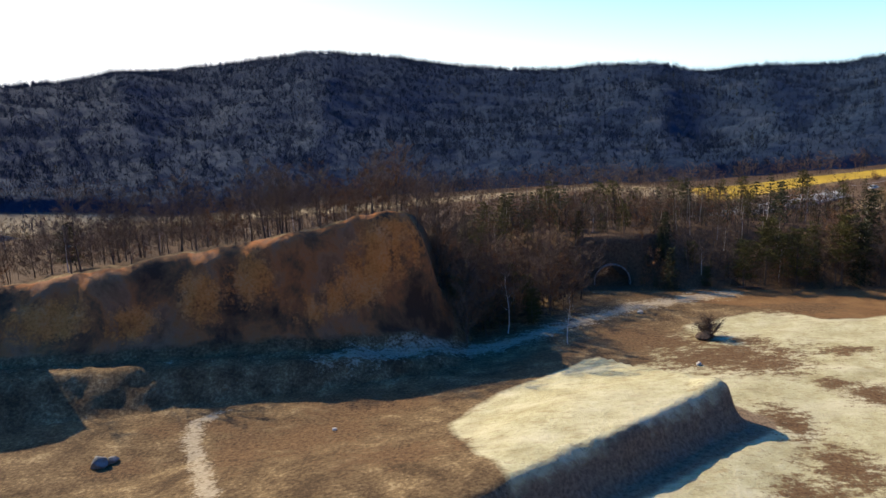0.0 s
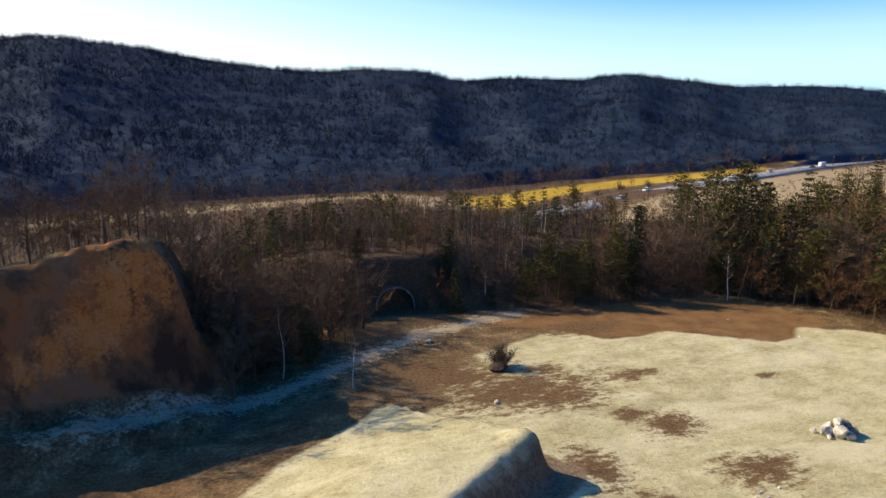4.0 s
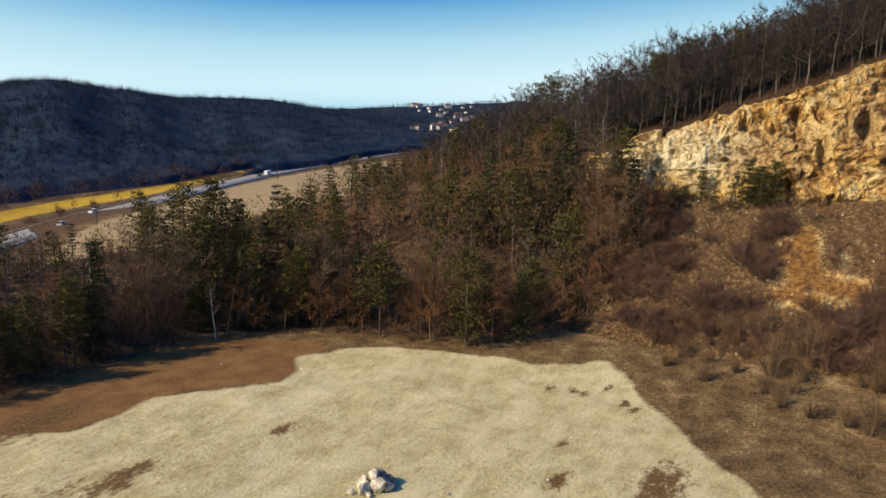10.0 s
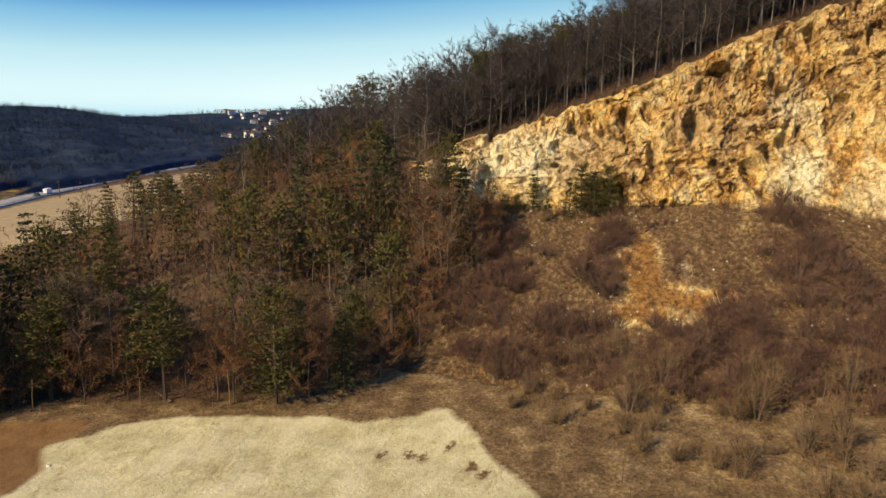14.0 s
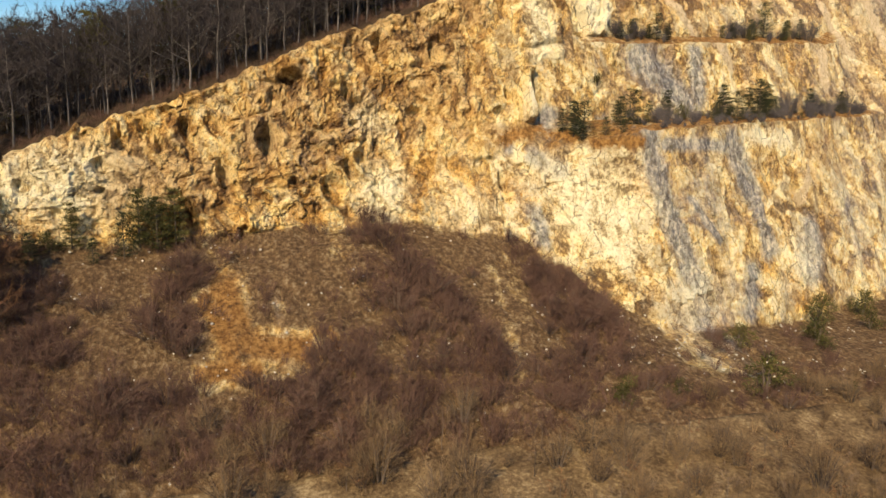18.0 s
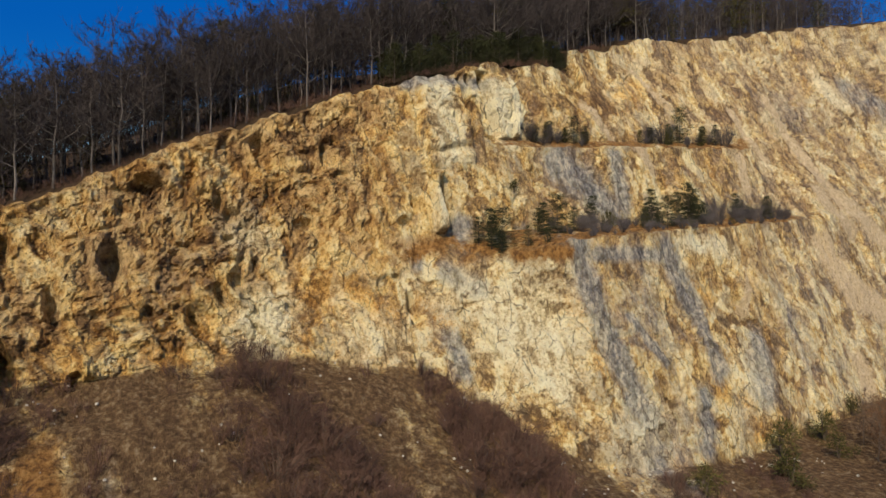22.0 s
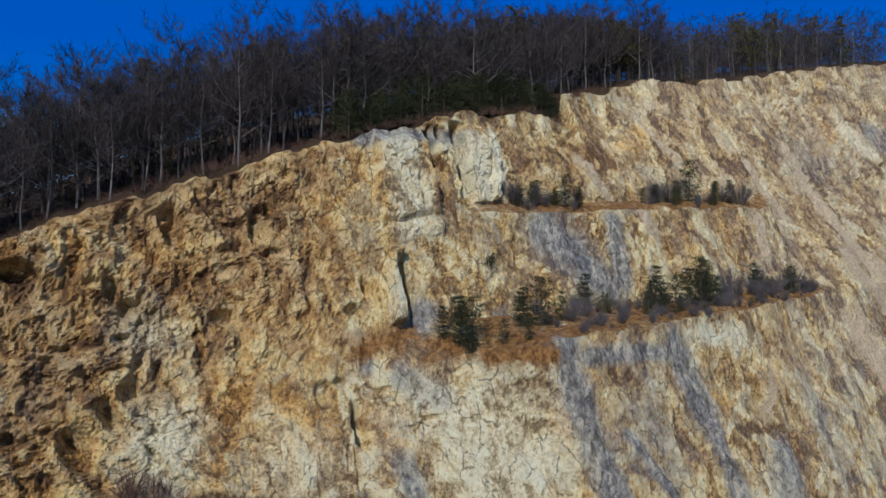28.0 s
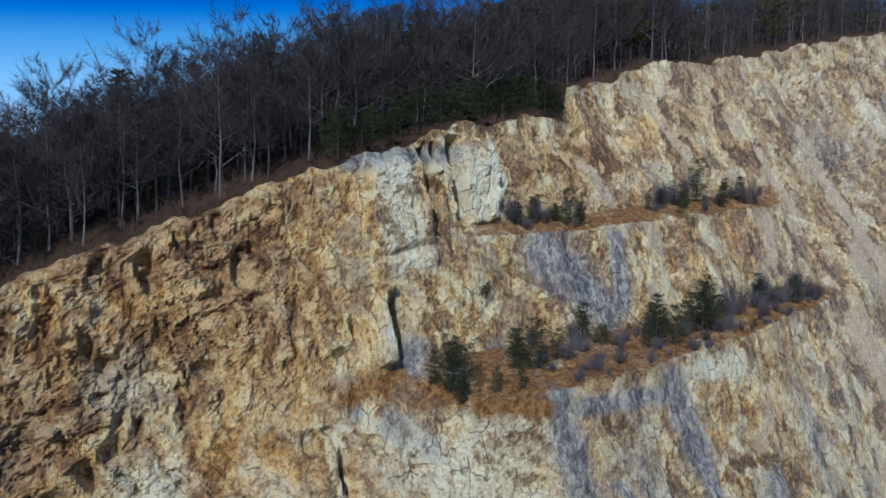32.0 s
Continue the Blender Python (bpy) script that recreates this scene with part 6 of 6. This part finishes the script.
for n in range(46):
    y = -28 - 62 * ((n + rng.random()) / 46)
    if value_noise(np.array([y / 3.5]), np.array([0.5]), np.array([0.5]), 17)[0] < -0.4:
        continue
    kind = ("ledge_shrub", "bench_pine", "ledge_shrub", "juniper_bush", "ledge_shrub")[n % 5]
    grow(kind, *ledge_spot(ONE_X, ONE_Z, ONE_BX, ONE_BZ, y, rng.uniform(0.15, 0.9)), rng.uniform(0.35, 0.9) if kind == "bench_pine" else 0.35 + 0.9 * rng.random() ** 2)
for by, k, size in ((-13.5, 0.5, 0.6), (-14.8, 0.35, 0.75), (-16.0, 0.25, 0.7), (-16.8, 0.7, 0.6), (-15.2, 0.12, 0.45), (-19.5, 0.2, 0.35), (-22.0, 0.15, 0.4), (-24, 0.5, 0.7), (-26, 0.45, 0.75), (-25, 0.7, 0.6), (-47, 0.5, 0.85), (-48.5, 0.3, 0.6), (-50, 0.6, 0.55), (-54, 0.5, 0.75), (-56, 0.4, 0.85), (-58, 0.55, 0.7), (-60, 0.5, 0.6), (-63, 0.6, 0.4)):
    grow("bench_pine", *ledge_spot(ONE_X, ONE_Z, ONE_BX, ONE_BZ, by, k), size * 1.3)
grow("juniper_bush", *ledge_spot(ONE_BX, ONE_BZ, TWO_X, TWO_Z, -24.0, 0.45), 0.8)
for n in range(44):
    y = -24 - 21 * ((n + rng.random()) / 22) if n < 22 else -58 - 30 * ((n - 22 + rng.random()) / 22)
    if value_noise(np.array([y / 3.0]), np.array([0.5]), np.array([0.5]), 19)[0] < -0.1:
        continue
    grow(("bench_pine", "ledge_shrub", "young_pine", "ledge_shrub")[n % 4], *ledge_spot(TWO_X, TWO_Z, TWO_BX, TWO_BZ, y, rng.uniform(0.15, 0.95)), (rng.uniform(0.5, 1.05), 0.4 + rng.random() ** 2, rng.uniform(0.3, 0.65), 0.4 + rng.random() ** 2)[n % 4])
for n in range(80):
    y = -27 - 66 * rng.random()
    grow("ledge_shrub", *ledge_spot(ONE_X, ONE_Z, ONE_BX, ONE_BZ, y, rng.uniform(0.0, 0.9)), 0.2 + 0.6 * rng.random() ** 2)
# young pines close to the rim, and those at the foot of the face's low end
for n in range(90):
    y = -5 - 43 * rng.random()
    x = float(cut(RIM_X, y)) + rng.uniform(1.8, 9)
    grow("bench_pine", x, y, float(cut(RIM_Z, y)) + 0.3, rng.uniform(0.6, 1.15))
for by, k, kind, size in ((51, 0.97, "young_pine", 1.35), (53.5, 0.94, "young_pine", 1.25), (56, 0.97, "young_pine", 1.1), (58, 0.93, "bench_pine", 0.9), (65, 0.98, "young_pine", 1.1), (62, 0.9, "bench_pine", 0.7), (70, 0.9, "bench_pine", 0.8), (68, 0.96, "juniper_bush", 1.1), (79, 0.93, "spruce_tree", 0.55), (81, 0.9, "spruce_tree", 0.6), (84, 0.9, "young_pine", 0.9), (72, 0.95, "shrub", 1.6), (75, 0.9, "shrub", 1.7)):
    px, py, pz = cliff_place(np.array([float(by)]), np.array([k]))[0]
    grow(kind, px, py, pz, size)

# single trees that stand out
grow("pine_tree", 122, 156, float(stand([122.0], [156.0])[0]), 1.3)
grow("pine_tree", 201, 75.5, 44.0, 1.05)
grow("pine_tree", 201.5, 1, 70.0, 1.05)
grow("pine_tree", 204.5, -38, 80.5, 0.95)
grow("straw_shrub", 124, 121.8, float(stand([124.0], [121.8])[0]) - 0.1, 2.6)
grow("birch_tree", 100, 132.5, 0.0, 1.0)
grow("birch_tree", 19, 111.7, 0.0, 0.75)


# ---- built and loose things ----
def lump(seed, size, squash=0.75, cuts=2):
    """A broken boulder: a faceted stone."""
    rnd = np.random.default_rng(seed)
    bm = bmesh.new()
    bmesh.ops.create_icosphere(bm, subdivisions=cuts, radius=1.0)
    planes = [Vector(rnd.normal(size=3)).normalized() for _ in range(9)]
    depth = rnd.uniform(0.55, 0.9, 9)
    for v in bm.verts:
        for q, d in zip(planes, depth):
            over = v.co.dot(q) - d
            if over > 0:
                v.co -= q * over
        v.co += Vector(rnd.normal(size=3)) * 0.025
        v.co = Vector((v.co.x * size, v.co.y * size * 0.85, v.co.z * size * squash))
    return bm


def single(name, bm, material, label, category, group=""):
    me = bpy.data.meshes.new(name)
    bm.to_mesh(me)
    bm.free()
    me.materials.append(material)
    return tagged(new(name, me), label, category, group)


def floor_z(x, y):
    return float(ground_height(np.array([float(x)]), np.array([float(y)]))[0])


for n, (bx, by, size, lift) in enumerate(((71.8, 79.6, 1.1, 0.5), (72.9, 78.5, 1.25, 0.7), (73.9, 79.4, 1.2, 0.8), (72.6, 80.4, 0.95, 0.4), (70.7, 80.6, 0.5, 0.2), (73.4, 77.6, 0.8, 0.4), (72.9, 79.2, 0.9, 1.5), (71.2, 78.6, 0.45, 0.15), (74.4, 78.3, 0.9, 0.5))):
    ob = single("boulder", lump(900 + n, size), M_STONE if n not in (2, 8) else M_CONCRETE, "pale broken boulder in the heap on the quarry floor" if n not in (2, 8) else "dark grey boulder in the heap on the quarry floor", "boulder", "heap of boulders")
    ob.matrix_basis = pose(bx, by, floor_z(bx, by) + lift, 20 * n, 13 * n, 70 * n)
for n in range(18):
    bx, by = rng.uniform(28, 110), rng.uniform(46, 122)
    if n < 8:
        bx, by = 56 + rng.normal() * 3, 70 + rng.normal() * 2.5
    ob = single("stone", lump(930 + n, rng.uniform(0.12, 0.34), 0.6, 1), M_STONE, "small pale stone lying on the gravel", "stone", "scattered stones")
    ob.matrix_basis = pose(bx, by, floor_z(bx, by) + 0.08, 0, 0, rng.uniform(0, 360))
for n, (bx, by, size) in enumerate(((-41, 76, 1.3), (-40, 77.2, 0.8), (36.5, 100.5, 0.5), (34.8, 127, 0.7), (-14.5, 82, 0.35))):
    ob = single("stone", lump(970 + n, size), M_CONCRETE if n < 2 else M_STONE, "dark lump of rock on the gravel" if n < 2 else "pale stone lying on the gravel", "stone", "scattered stones")
    ob.matrix_basis = pose(bx, by, floor_z(bx, by) + size * 0.3, 0, 0, 40 * n)
# rubble at the foot of the face
rub = Geo()
for n in range(420):
    y, k = rng.uniform(-60, 70), rng.uniform(0.0, 1.0) ** 0.8
    bm = lump(2000 + n % 6, 1.0, 0.7, 1)
    v = np.array([q.co[:] for q in bm.verts]) * rng.uniform(0.08, 0.32) ** 1.0
    f = np.array([[q.index for q in fc.verts] for fc in bm.faces])
    bm.free()
    rub.add(v + cliff_place(np.array([y]), np.array([k]))[0] + np.array([0, 0, 0.3]), f)
v, f = rub.arrays()
tagged(new("scree_rubble", mesh_of("scree_rubble", v, f, M_STONE)), "pale broken rubble strewn over the scree", "rubble", kind="stuff")

# the lone bush with its root plate
bush = plant("thorn_bush", shrub(990, 4.2, 44, 30, 0.62, 0.7), (M_BARK, M_TWIG), "leafless brown bush on a clod of earth on the quarry floor", "bush", "")
bush.matrix_basis = pose(42.2, 112.6, 0.1)
single("earth_clod", lump(991, 1.7, 0.45), M_EARTH, "dark clod of earth and roots under the bush", "earth").matrix_basis = pose(41.4, 112.0, 0.4)
green = plant("bramble", green_bush(992, 2.3, 520, 0.75, 0.7), (M_BARK, M_TWIG), "low dense brown bramble beside the bush", "bush", "")
green.matrix_basis = pose(41.2, 113.0, 0.0)


# the arched portal under the wooded bank
def arch_ring(inner, outer, depth, legs):
    bm = bmesh.new()
    path = [(-1, -legs)] + [(-math.cos(a), math.sin(a)) for a in np.linspace(0, math.pi, 19)] + [(1, -legs)]
    rows = []
    for cx, cz in path:
        flat = cz < 0
        row = []
        for r, yy in ((inner, 0), (outer, 0), (outer, depth), (inner, depth)):
            row.append(bm.verts.new((cx * r, yy, (cz * r) if not flat else -legs)))
        rows.append(row)
    for a, b in zip(rows, rows[1:]):
        for k in range(4):
            bm.faces.new((a[k], a[(k + 1) % 4], b[(k + 1) % 4], b[k]))
    bm.faces.new(rows[0])
    bm.faces.new(rows[-1][::-1])
    bmesh.ops.recalc_face_normals(bm, faces=bm.faces)
    return bm


def box(sx, sy, sz, bevel=0.0, at=(0, 0, 0)):
    bm = bmesh.new()
    bmesh.ops.create_cube(bm, size=1.0)
    for v in bm.verts:
        v.co = Vector((v.co.x * sx + at[0], v.co.y * sy + at[1], v.co.z * sz + at[2]))
    if bevel:
        bmesh.ops.bevel(bm, geom=bm.edges[:], offset=bevel, segments=2, affect="EDGES")
    return bm


portal = tagged(new("arched_portal"), "weathered concrete arch opening into the wooded bank", "arch")
portal.matrix_basis = pose(33.8, 145.6, -0.4, 0, 0, -8)
part("arch_ring", arch_ring(3.54, 3.78, 0.5, 0.6), M_CONCRETE, portal, "pale concrete arch ring").location = (0, 0, 1.6)
part("vault", arch_ring(3.4, 3.5, 2.4, 0.6), M_DARK, portal, "dark vault").location = (0, 0.2, 1.6)
# added disc that closes the opening, coloured dark like the shade within
bm = bmesh.new()
bmesh.ops.create_circle(bm, cap_ends=True, segments=24, radius=3.45)
bmesh.ops.rotate(bm, matrix=Matrix.Rotation(math.pi / 2, 3, "X"), verts=bm.verts)
bmesh.ops.solidify(bm, geom=bm.faces[:], thickness=0.3)
part("back_wall", bm, M_DARK, portal, "dark disc standing for the shade inside the arch").location = (0, 2.3, 1.6)


# the highway through the valley
def along(poly, step):
    pts = np.array(poly, float)
    s = np.concatenate([[0], np.cumsum(np.hypot(*np.diff(pts, axis=0).T))])
    t = np.arange(0, s[-1], step)
    return np.column_stack([np.interp(t, s, pts[:, 0]), np.interp(t, s, pts[:, 1])])


def ribbon(poly, offset, width, lift, step=6.0, dash=0):
    c = along(poly, step)
    for _ in range(4):
        c[1:-1] = (c[:-2] + c[1:-1] * 2 + c[2:]) / 4
    d = np.gradient(c, axis=0)
    d /= np.linalg.norm(d, axis=1, keepdims=True)
    nrm = np.column_stack([-d[:, 1], d[:, 0]])
    rows = [np.column_stack([c + nrm * (offset + w * width / 2), np.full(len(c), lift)]) for w in (-1, 1)]
    low = [np.column_stack([c + nrm * (offset + w * (width / 2 + 0.8)), np.full(len(c), -0.3)]) for w in (-1, 1)]
    v = np.concatenate([low[0], rows[0], rows[1], low[1]])
    n = len(c)
    f = [(r * n + k, r * n + k + 1, (r + 1) * n + k + 1, (r + 1) * n + k) for r in (range(3) if not dash else (1,)) for k in range(n - 1) if not dash or k % dash == 0]
    return v, np.array(f), c, d


v, f, road_c, road_d = ribbon(ROAD, 0, 11.0, 0.75)
highway = tagged(new("road", mesh_of("road", v, f, M_ASPHALT, soft=True)), "pale grey asphalt highway on a low bank", "road", kind="structure")
for off, wide, dash in ((-5.0, 0.25, 0), (5.0, 0.25, 0), (0, 0.3, 2)):
    v, f, _, _ = ribbon(ROAD, off, wide, 0.765, 6.0, dash or 1)
    new("road_line", mesh_of("road_line", v, f, M_LINE)).parent = highway
v, f, _, _ = ribbon(ROAD, 6.1, 0.25, 1.3, 6.0, 1)
rail = tagged(new("guard_rail", mesh_of("guard_rail", v + np.array([0, 0, 0.0]), f, M_METAL)), "low galvanised guard rail along the highway", "guard rail", kind="structure")
c6 = ribbon(ROAD, 6.1, 0.1, 0, 12.0)
for q, d in list(zip(c6[2], c6[3]))[6:34]:
    px, py = q[0] - d[1] * 6.1, q[1] + d[0] * 6.1
    post = part("post", box(0.12, 0.12, 1.2), M_METAL, rail)
    post.location = (px, py, 0.75)


def car(paint_name, colour, van=False):
    body_paint = plain(paint_name, colour, 0.3, 0.0, 0.03)
    root = tagged(new("van" if van else "car"), "white delivery van driving on the highway" if van else paint_name.replace("_", " ") + " passenger car driving on the highway", "van" if van else "car", "vehicles on the highway")
    l, w, h = (5.6, 2.0, 2.4) if van else (4.4, 1.8, 0.75)
    bm = box(l, w, h if van else 0.75, 0.12, (0, 0, (0.35 + h / 2) if van else 0.7))
    part("body", bm, body_paint, root)
    if not van:
        bm = box(2.5, 1.6, 0.6, 0.0, (-0.2, 0, 1.35))
        for v in bm.verts:
            if v.co.z > 1.4:
                v.co.x = -0.2 + (v.co.x + 0.2) * 0.68
                v.co.y *= 0.86
        bmesh.ops.bevel(bm, geom=bm.edges[:], offset=0.06, segments=2, affect="EDGES")
        part("cabin", bm, M_GLASS, root, "dark glazed cabin")
        part("roof", box(1.5, 1.34, 0.06, 0.02, (-0.2, 0, 1.67)), body_paint, root)
    else:
        part("windscreen", box(0.06, 1.7, 0.8, 0.02, (2.8, 0, 2.0)), M_GLASS, root, "dark windscreen")
    for sx in (-1, 1):
        for sy in (-1, 1):
            bm = bmesh.new()
            bmesh.ops.create_cone(bm, cap_ends=True, segments=16, radius1=0.33, radius2=0.33, depth=0.22)
            bmesh.ops.rotate(bm, matrix=Matrix.Rotation(math.pi / 2, 3, "X"), verts=bm.verts)
            wheel = part("wheel", bm, M_TYRE, root)
            wheel.location = (sx * l * 0.31, sy * (w / 2 - 0.1), 0.33)
            bm = bmesh.new()
            bmesh.ops.create_cone(bm, cap_ends=True, segments=12, radius1=0.2, radius2=0.17, depth=0.05)
            bmesh.ops.rotate(bm, matrix=Matrix.Rotation(math.pi / 2, 3, "X"), verts=bm.verts)
            part("rim", bm, M_METAL, wheel, "grey metal rim").location = (0, sy * 0.11, 0)
    return root


fleet = [car("white", (0.8, 0.8, 0.78)), car("dark_grey", (0.06, 0.065, 0.07)), car("silver", (0.5, 0.51, 0.52)), car("white_van", (0.8, 0.8, 0.79), True)]
for n, (k, side) in enumerate(((0.205, 1), (0.165, -1), (0.24, -1), (0.31, 1), (0.415, -1), (0.43, -1), (0.36, 1), (0.52, 1))):
    i = int(k * len(road_c))
    q, d = road_c[i], road_d[i]
    m = pose(q[0] - d[1] * 2.6 * side, q[1] + d[0] * 2.6 * side, 0.77, 0, 0, math.degrees(math.atan2(d[1], d[0])) + (180 if side > 0 else 0))
    src = fleet[(0, 2, 1, 0, 1, 3, 2, 0)[n]]
    if src.get("placed"):
        copy_thing(src, m)
    else:
        src.matrix_basis = m
        src["placed"] = 1


# utility poles and a sign gantry by the highway
def utility_pole(h):
    root = tagged(new("utility_pole"), "dark wooden utility pole beside the highway", "pole", "utility poles")
    bm = bmesh.new()
    bmesh.ops.create_cone(bm, cap_ends=True, segments=10, radius1=0.22, radius2=0.14, depth=h)
    part("pole", bm, M_BARK, root).location = (0, 0, h / 2 - 0.2)
    part("crossarm", box(2.0, 0.16, 0.16, 0.02), M_BARK, root).location = (0, 0, h - 0.9)
    for k in (-0.8, 0, 0.8):
        bm = bmesh.new()
        bmesh.ops.create_cone(bm, cap_ends=True, segments=8, radius1=0.07, radius2=0.04, depth=0.25)
        part("insulator", bm, M_WHITE, root).location = (k, 0, h - 0.68)
    return root


pole = utility_pole(9.0)
pole.matrix_basis = pose(238, 296, 0, 0, 0, 30)
copy_thing(pole, pose(330, 330, 0, 0, 0, 25))
copy_thing(pole, pose(160, 252, 0, 0, 0, 35))

# hedge shrubs between highway and meadow, lone trees in the field
for n in range(44):
    k = 0.17 + 0.42 * (n + rng.random()) / 44
    i = int(k * len(road_c))
    q, d = road_c[i], road_d[i]
    off = 11 + rng.uniform(0, 7)
    if rng.random() < 0.75:
        grow("russet_tree" if n % 3 else "shrub", q[0] - d[1] * off, q[1] + d[0] * off, 0.0, rng.uniform(0.4, 0.72) if n % 3 else rng.uniform(1.0, 1.7))
for px, py, size in ((168, 236, 0.75), (181, 238, 0.6), (150, 226, 0.6)):
    grow("russet_tree", px, py, floor_z(px, py), size)


# the village on the far slope
def house(w, l, h, wall=None):
    root = tagged(new("house"), "white rendered house with a brown pitched roof on the far slope", "house", "village houses")
    part("walls", box(l, w, h, 0.0, (0, 0, h / 2 - 1)), M_WHITE, root)
    bm = bmesh.new()
    e, r = 0.5, w * 0.36
    pts = [(-l / 2 - e, -w / 2 - e, h - 1.2), (l / 2 + e, -w / 2 - e, h - 1.2), (l / 2 + e, w / 2 + e, h - 1.2), (-l / 2 - e, w / 2 + e, h - 1.2), (-l / 2 - e, 0, h - 1 + r), (l / 2 + e, 0, h - 1 + r)]
    vs = [bm.verts.new(p) for p in pts]
    for fc in ((0, 1, 5, 4), (2, 3, 4, 5), (1, 2, 5), (3, 0, 4), (0, 3, 2, 1)):
        bm.faces.new([vs[k] for k in fc])
    part("roof", bm, M_ROOF, root, "brown tiled roof")
    part("chimney", box(0.7, 0.7, 1.8, 0, (l * 0.2, w * 0.1, h + r - 0.8)), M_ROOF, root)
    for z in (1.2, 3.8):
        if z < h - 1.5:
            for k in (-0.32, 0, 0.32):
                for side in (-1, 1):
                    pane = part("window", box(1.1, 0.12, 1.3, 0, (k * l, side * (w / 2 + 0.02), z)), M_GLASS, root)
                    part("sill", box(1.3, 0.2, 0.1, 0, (k * l, side * (w / 2 + 0.08), z - 0.72)), M_CONCRETE, pane)
    return root


homes = [house(9, 12, 6.5), house(10, 22, 9.5), house(8, 10, 5.5)]
for n in range(34):
    az = radians(rng.uniform(57.0, 62.0) if n > 8 else rng.uniform(55.5, 60.5))
    r = rng.uniform(1150, 1480) if n > 8 else rng.uniform(960, 1080)
    px, py = 5 + r * math.sin(az), 15 + r * math.cos(az)
    m = pose(px, py, float(lie(np.array([px]), np.array([py]))[0]) + 0.8, 0, 0, rng.uniform(-50, 0)) @ Matrix.Scale(0.75, 4)
    src = homes[(0, 2, 1)[n % 3] if n % 7 else 1]
    if src.get("placed"):
        copy_thing(src, m)
    else:
        src.matrix_basis = m
        src["placed"] = 1
copy_thing(fleet[3], pose(362, 297, floor_z(362, 297), 0, 0, 20))

# dead stems and fallen trunks at the wood's edge
for n, (px, py, h, lean) in enumerate(((123.2, 105.3, 4.5, 3), (118.6, 99.5, 6.0, -2), (101.5, 131.5, 9.0, 14), (115.5, 112.0, 3.5, 8), (110.0, 125.5, 5.0, -12))):
    g = Geo()
    tube(g, [(0, 0, -0.2), (0.05, 0, h * 0.5), (0, 0.05, h)], [0.10, 0.08, 0.04], 6)
    v, f = g.arrays()
    ob = tagged(new("dead_stem", mesh_of("dead_stem", v, f, M_STRAW)), "thin pale dead stem at the wood's edge", "stem", "dead stems")
    ob.matrix_basis = pose(px, py, floor_z(px, py), lean, lean * 0.6, 30 * n)
for n, (px, py, turn) in enumerate(((140, 66, 20), (143, 58, 70), (131, 82, -10), (117, 108, 60), (136, 52, 35), (70, 141.5, 5), (58, 140.8, -12), (90, 139.5, 8))):
    g = Geo()
    length = 3.5 + (n * 1.7) % 3
    tube(g, [(0, 0, 0), (length / 2, 0.1, 0.05), (length, 0, 0)], [0.2, 0.17, 0.08], 6)
    for k in (0.5, 0.75):
        tube(g, [(length * k, 0, 0), (length * k + 0.6, 0.5 * (-1) ** n, 0.5)], [0.06, 0.02], 3)
    v, f = g.arrays()
    z = max(floor_z(px, py), float(cliff_height(np.array([float(px)]), np.array([float(py)]))[0]))
    ob = tagged(new("fallen_trunk", mesh_of("fallen_trunk", v, f, M_BARK)), "fallen dark tree trunk lying in the rough grass", "log", "fallen trunks")
    ob.matrix_basis = pose(px, py, z + 0.12, 0, 0, turn)
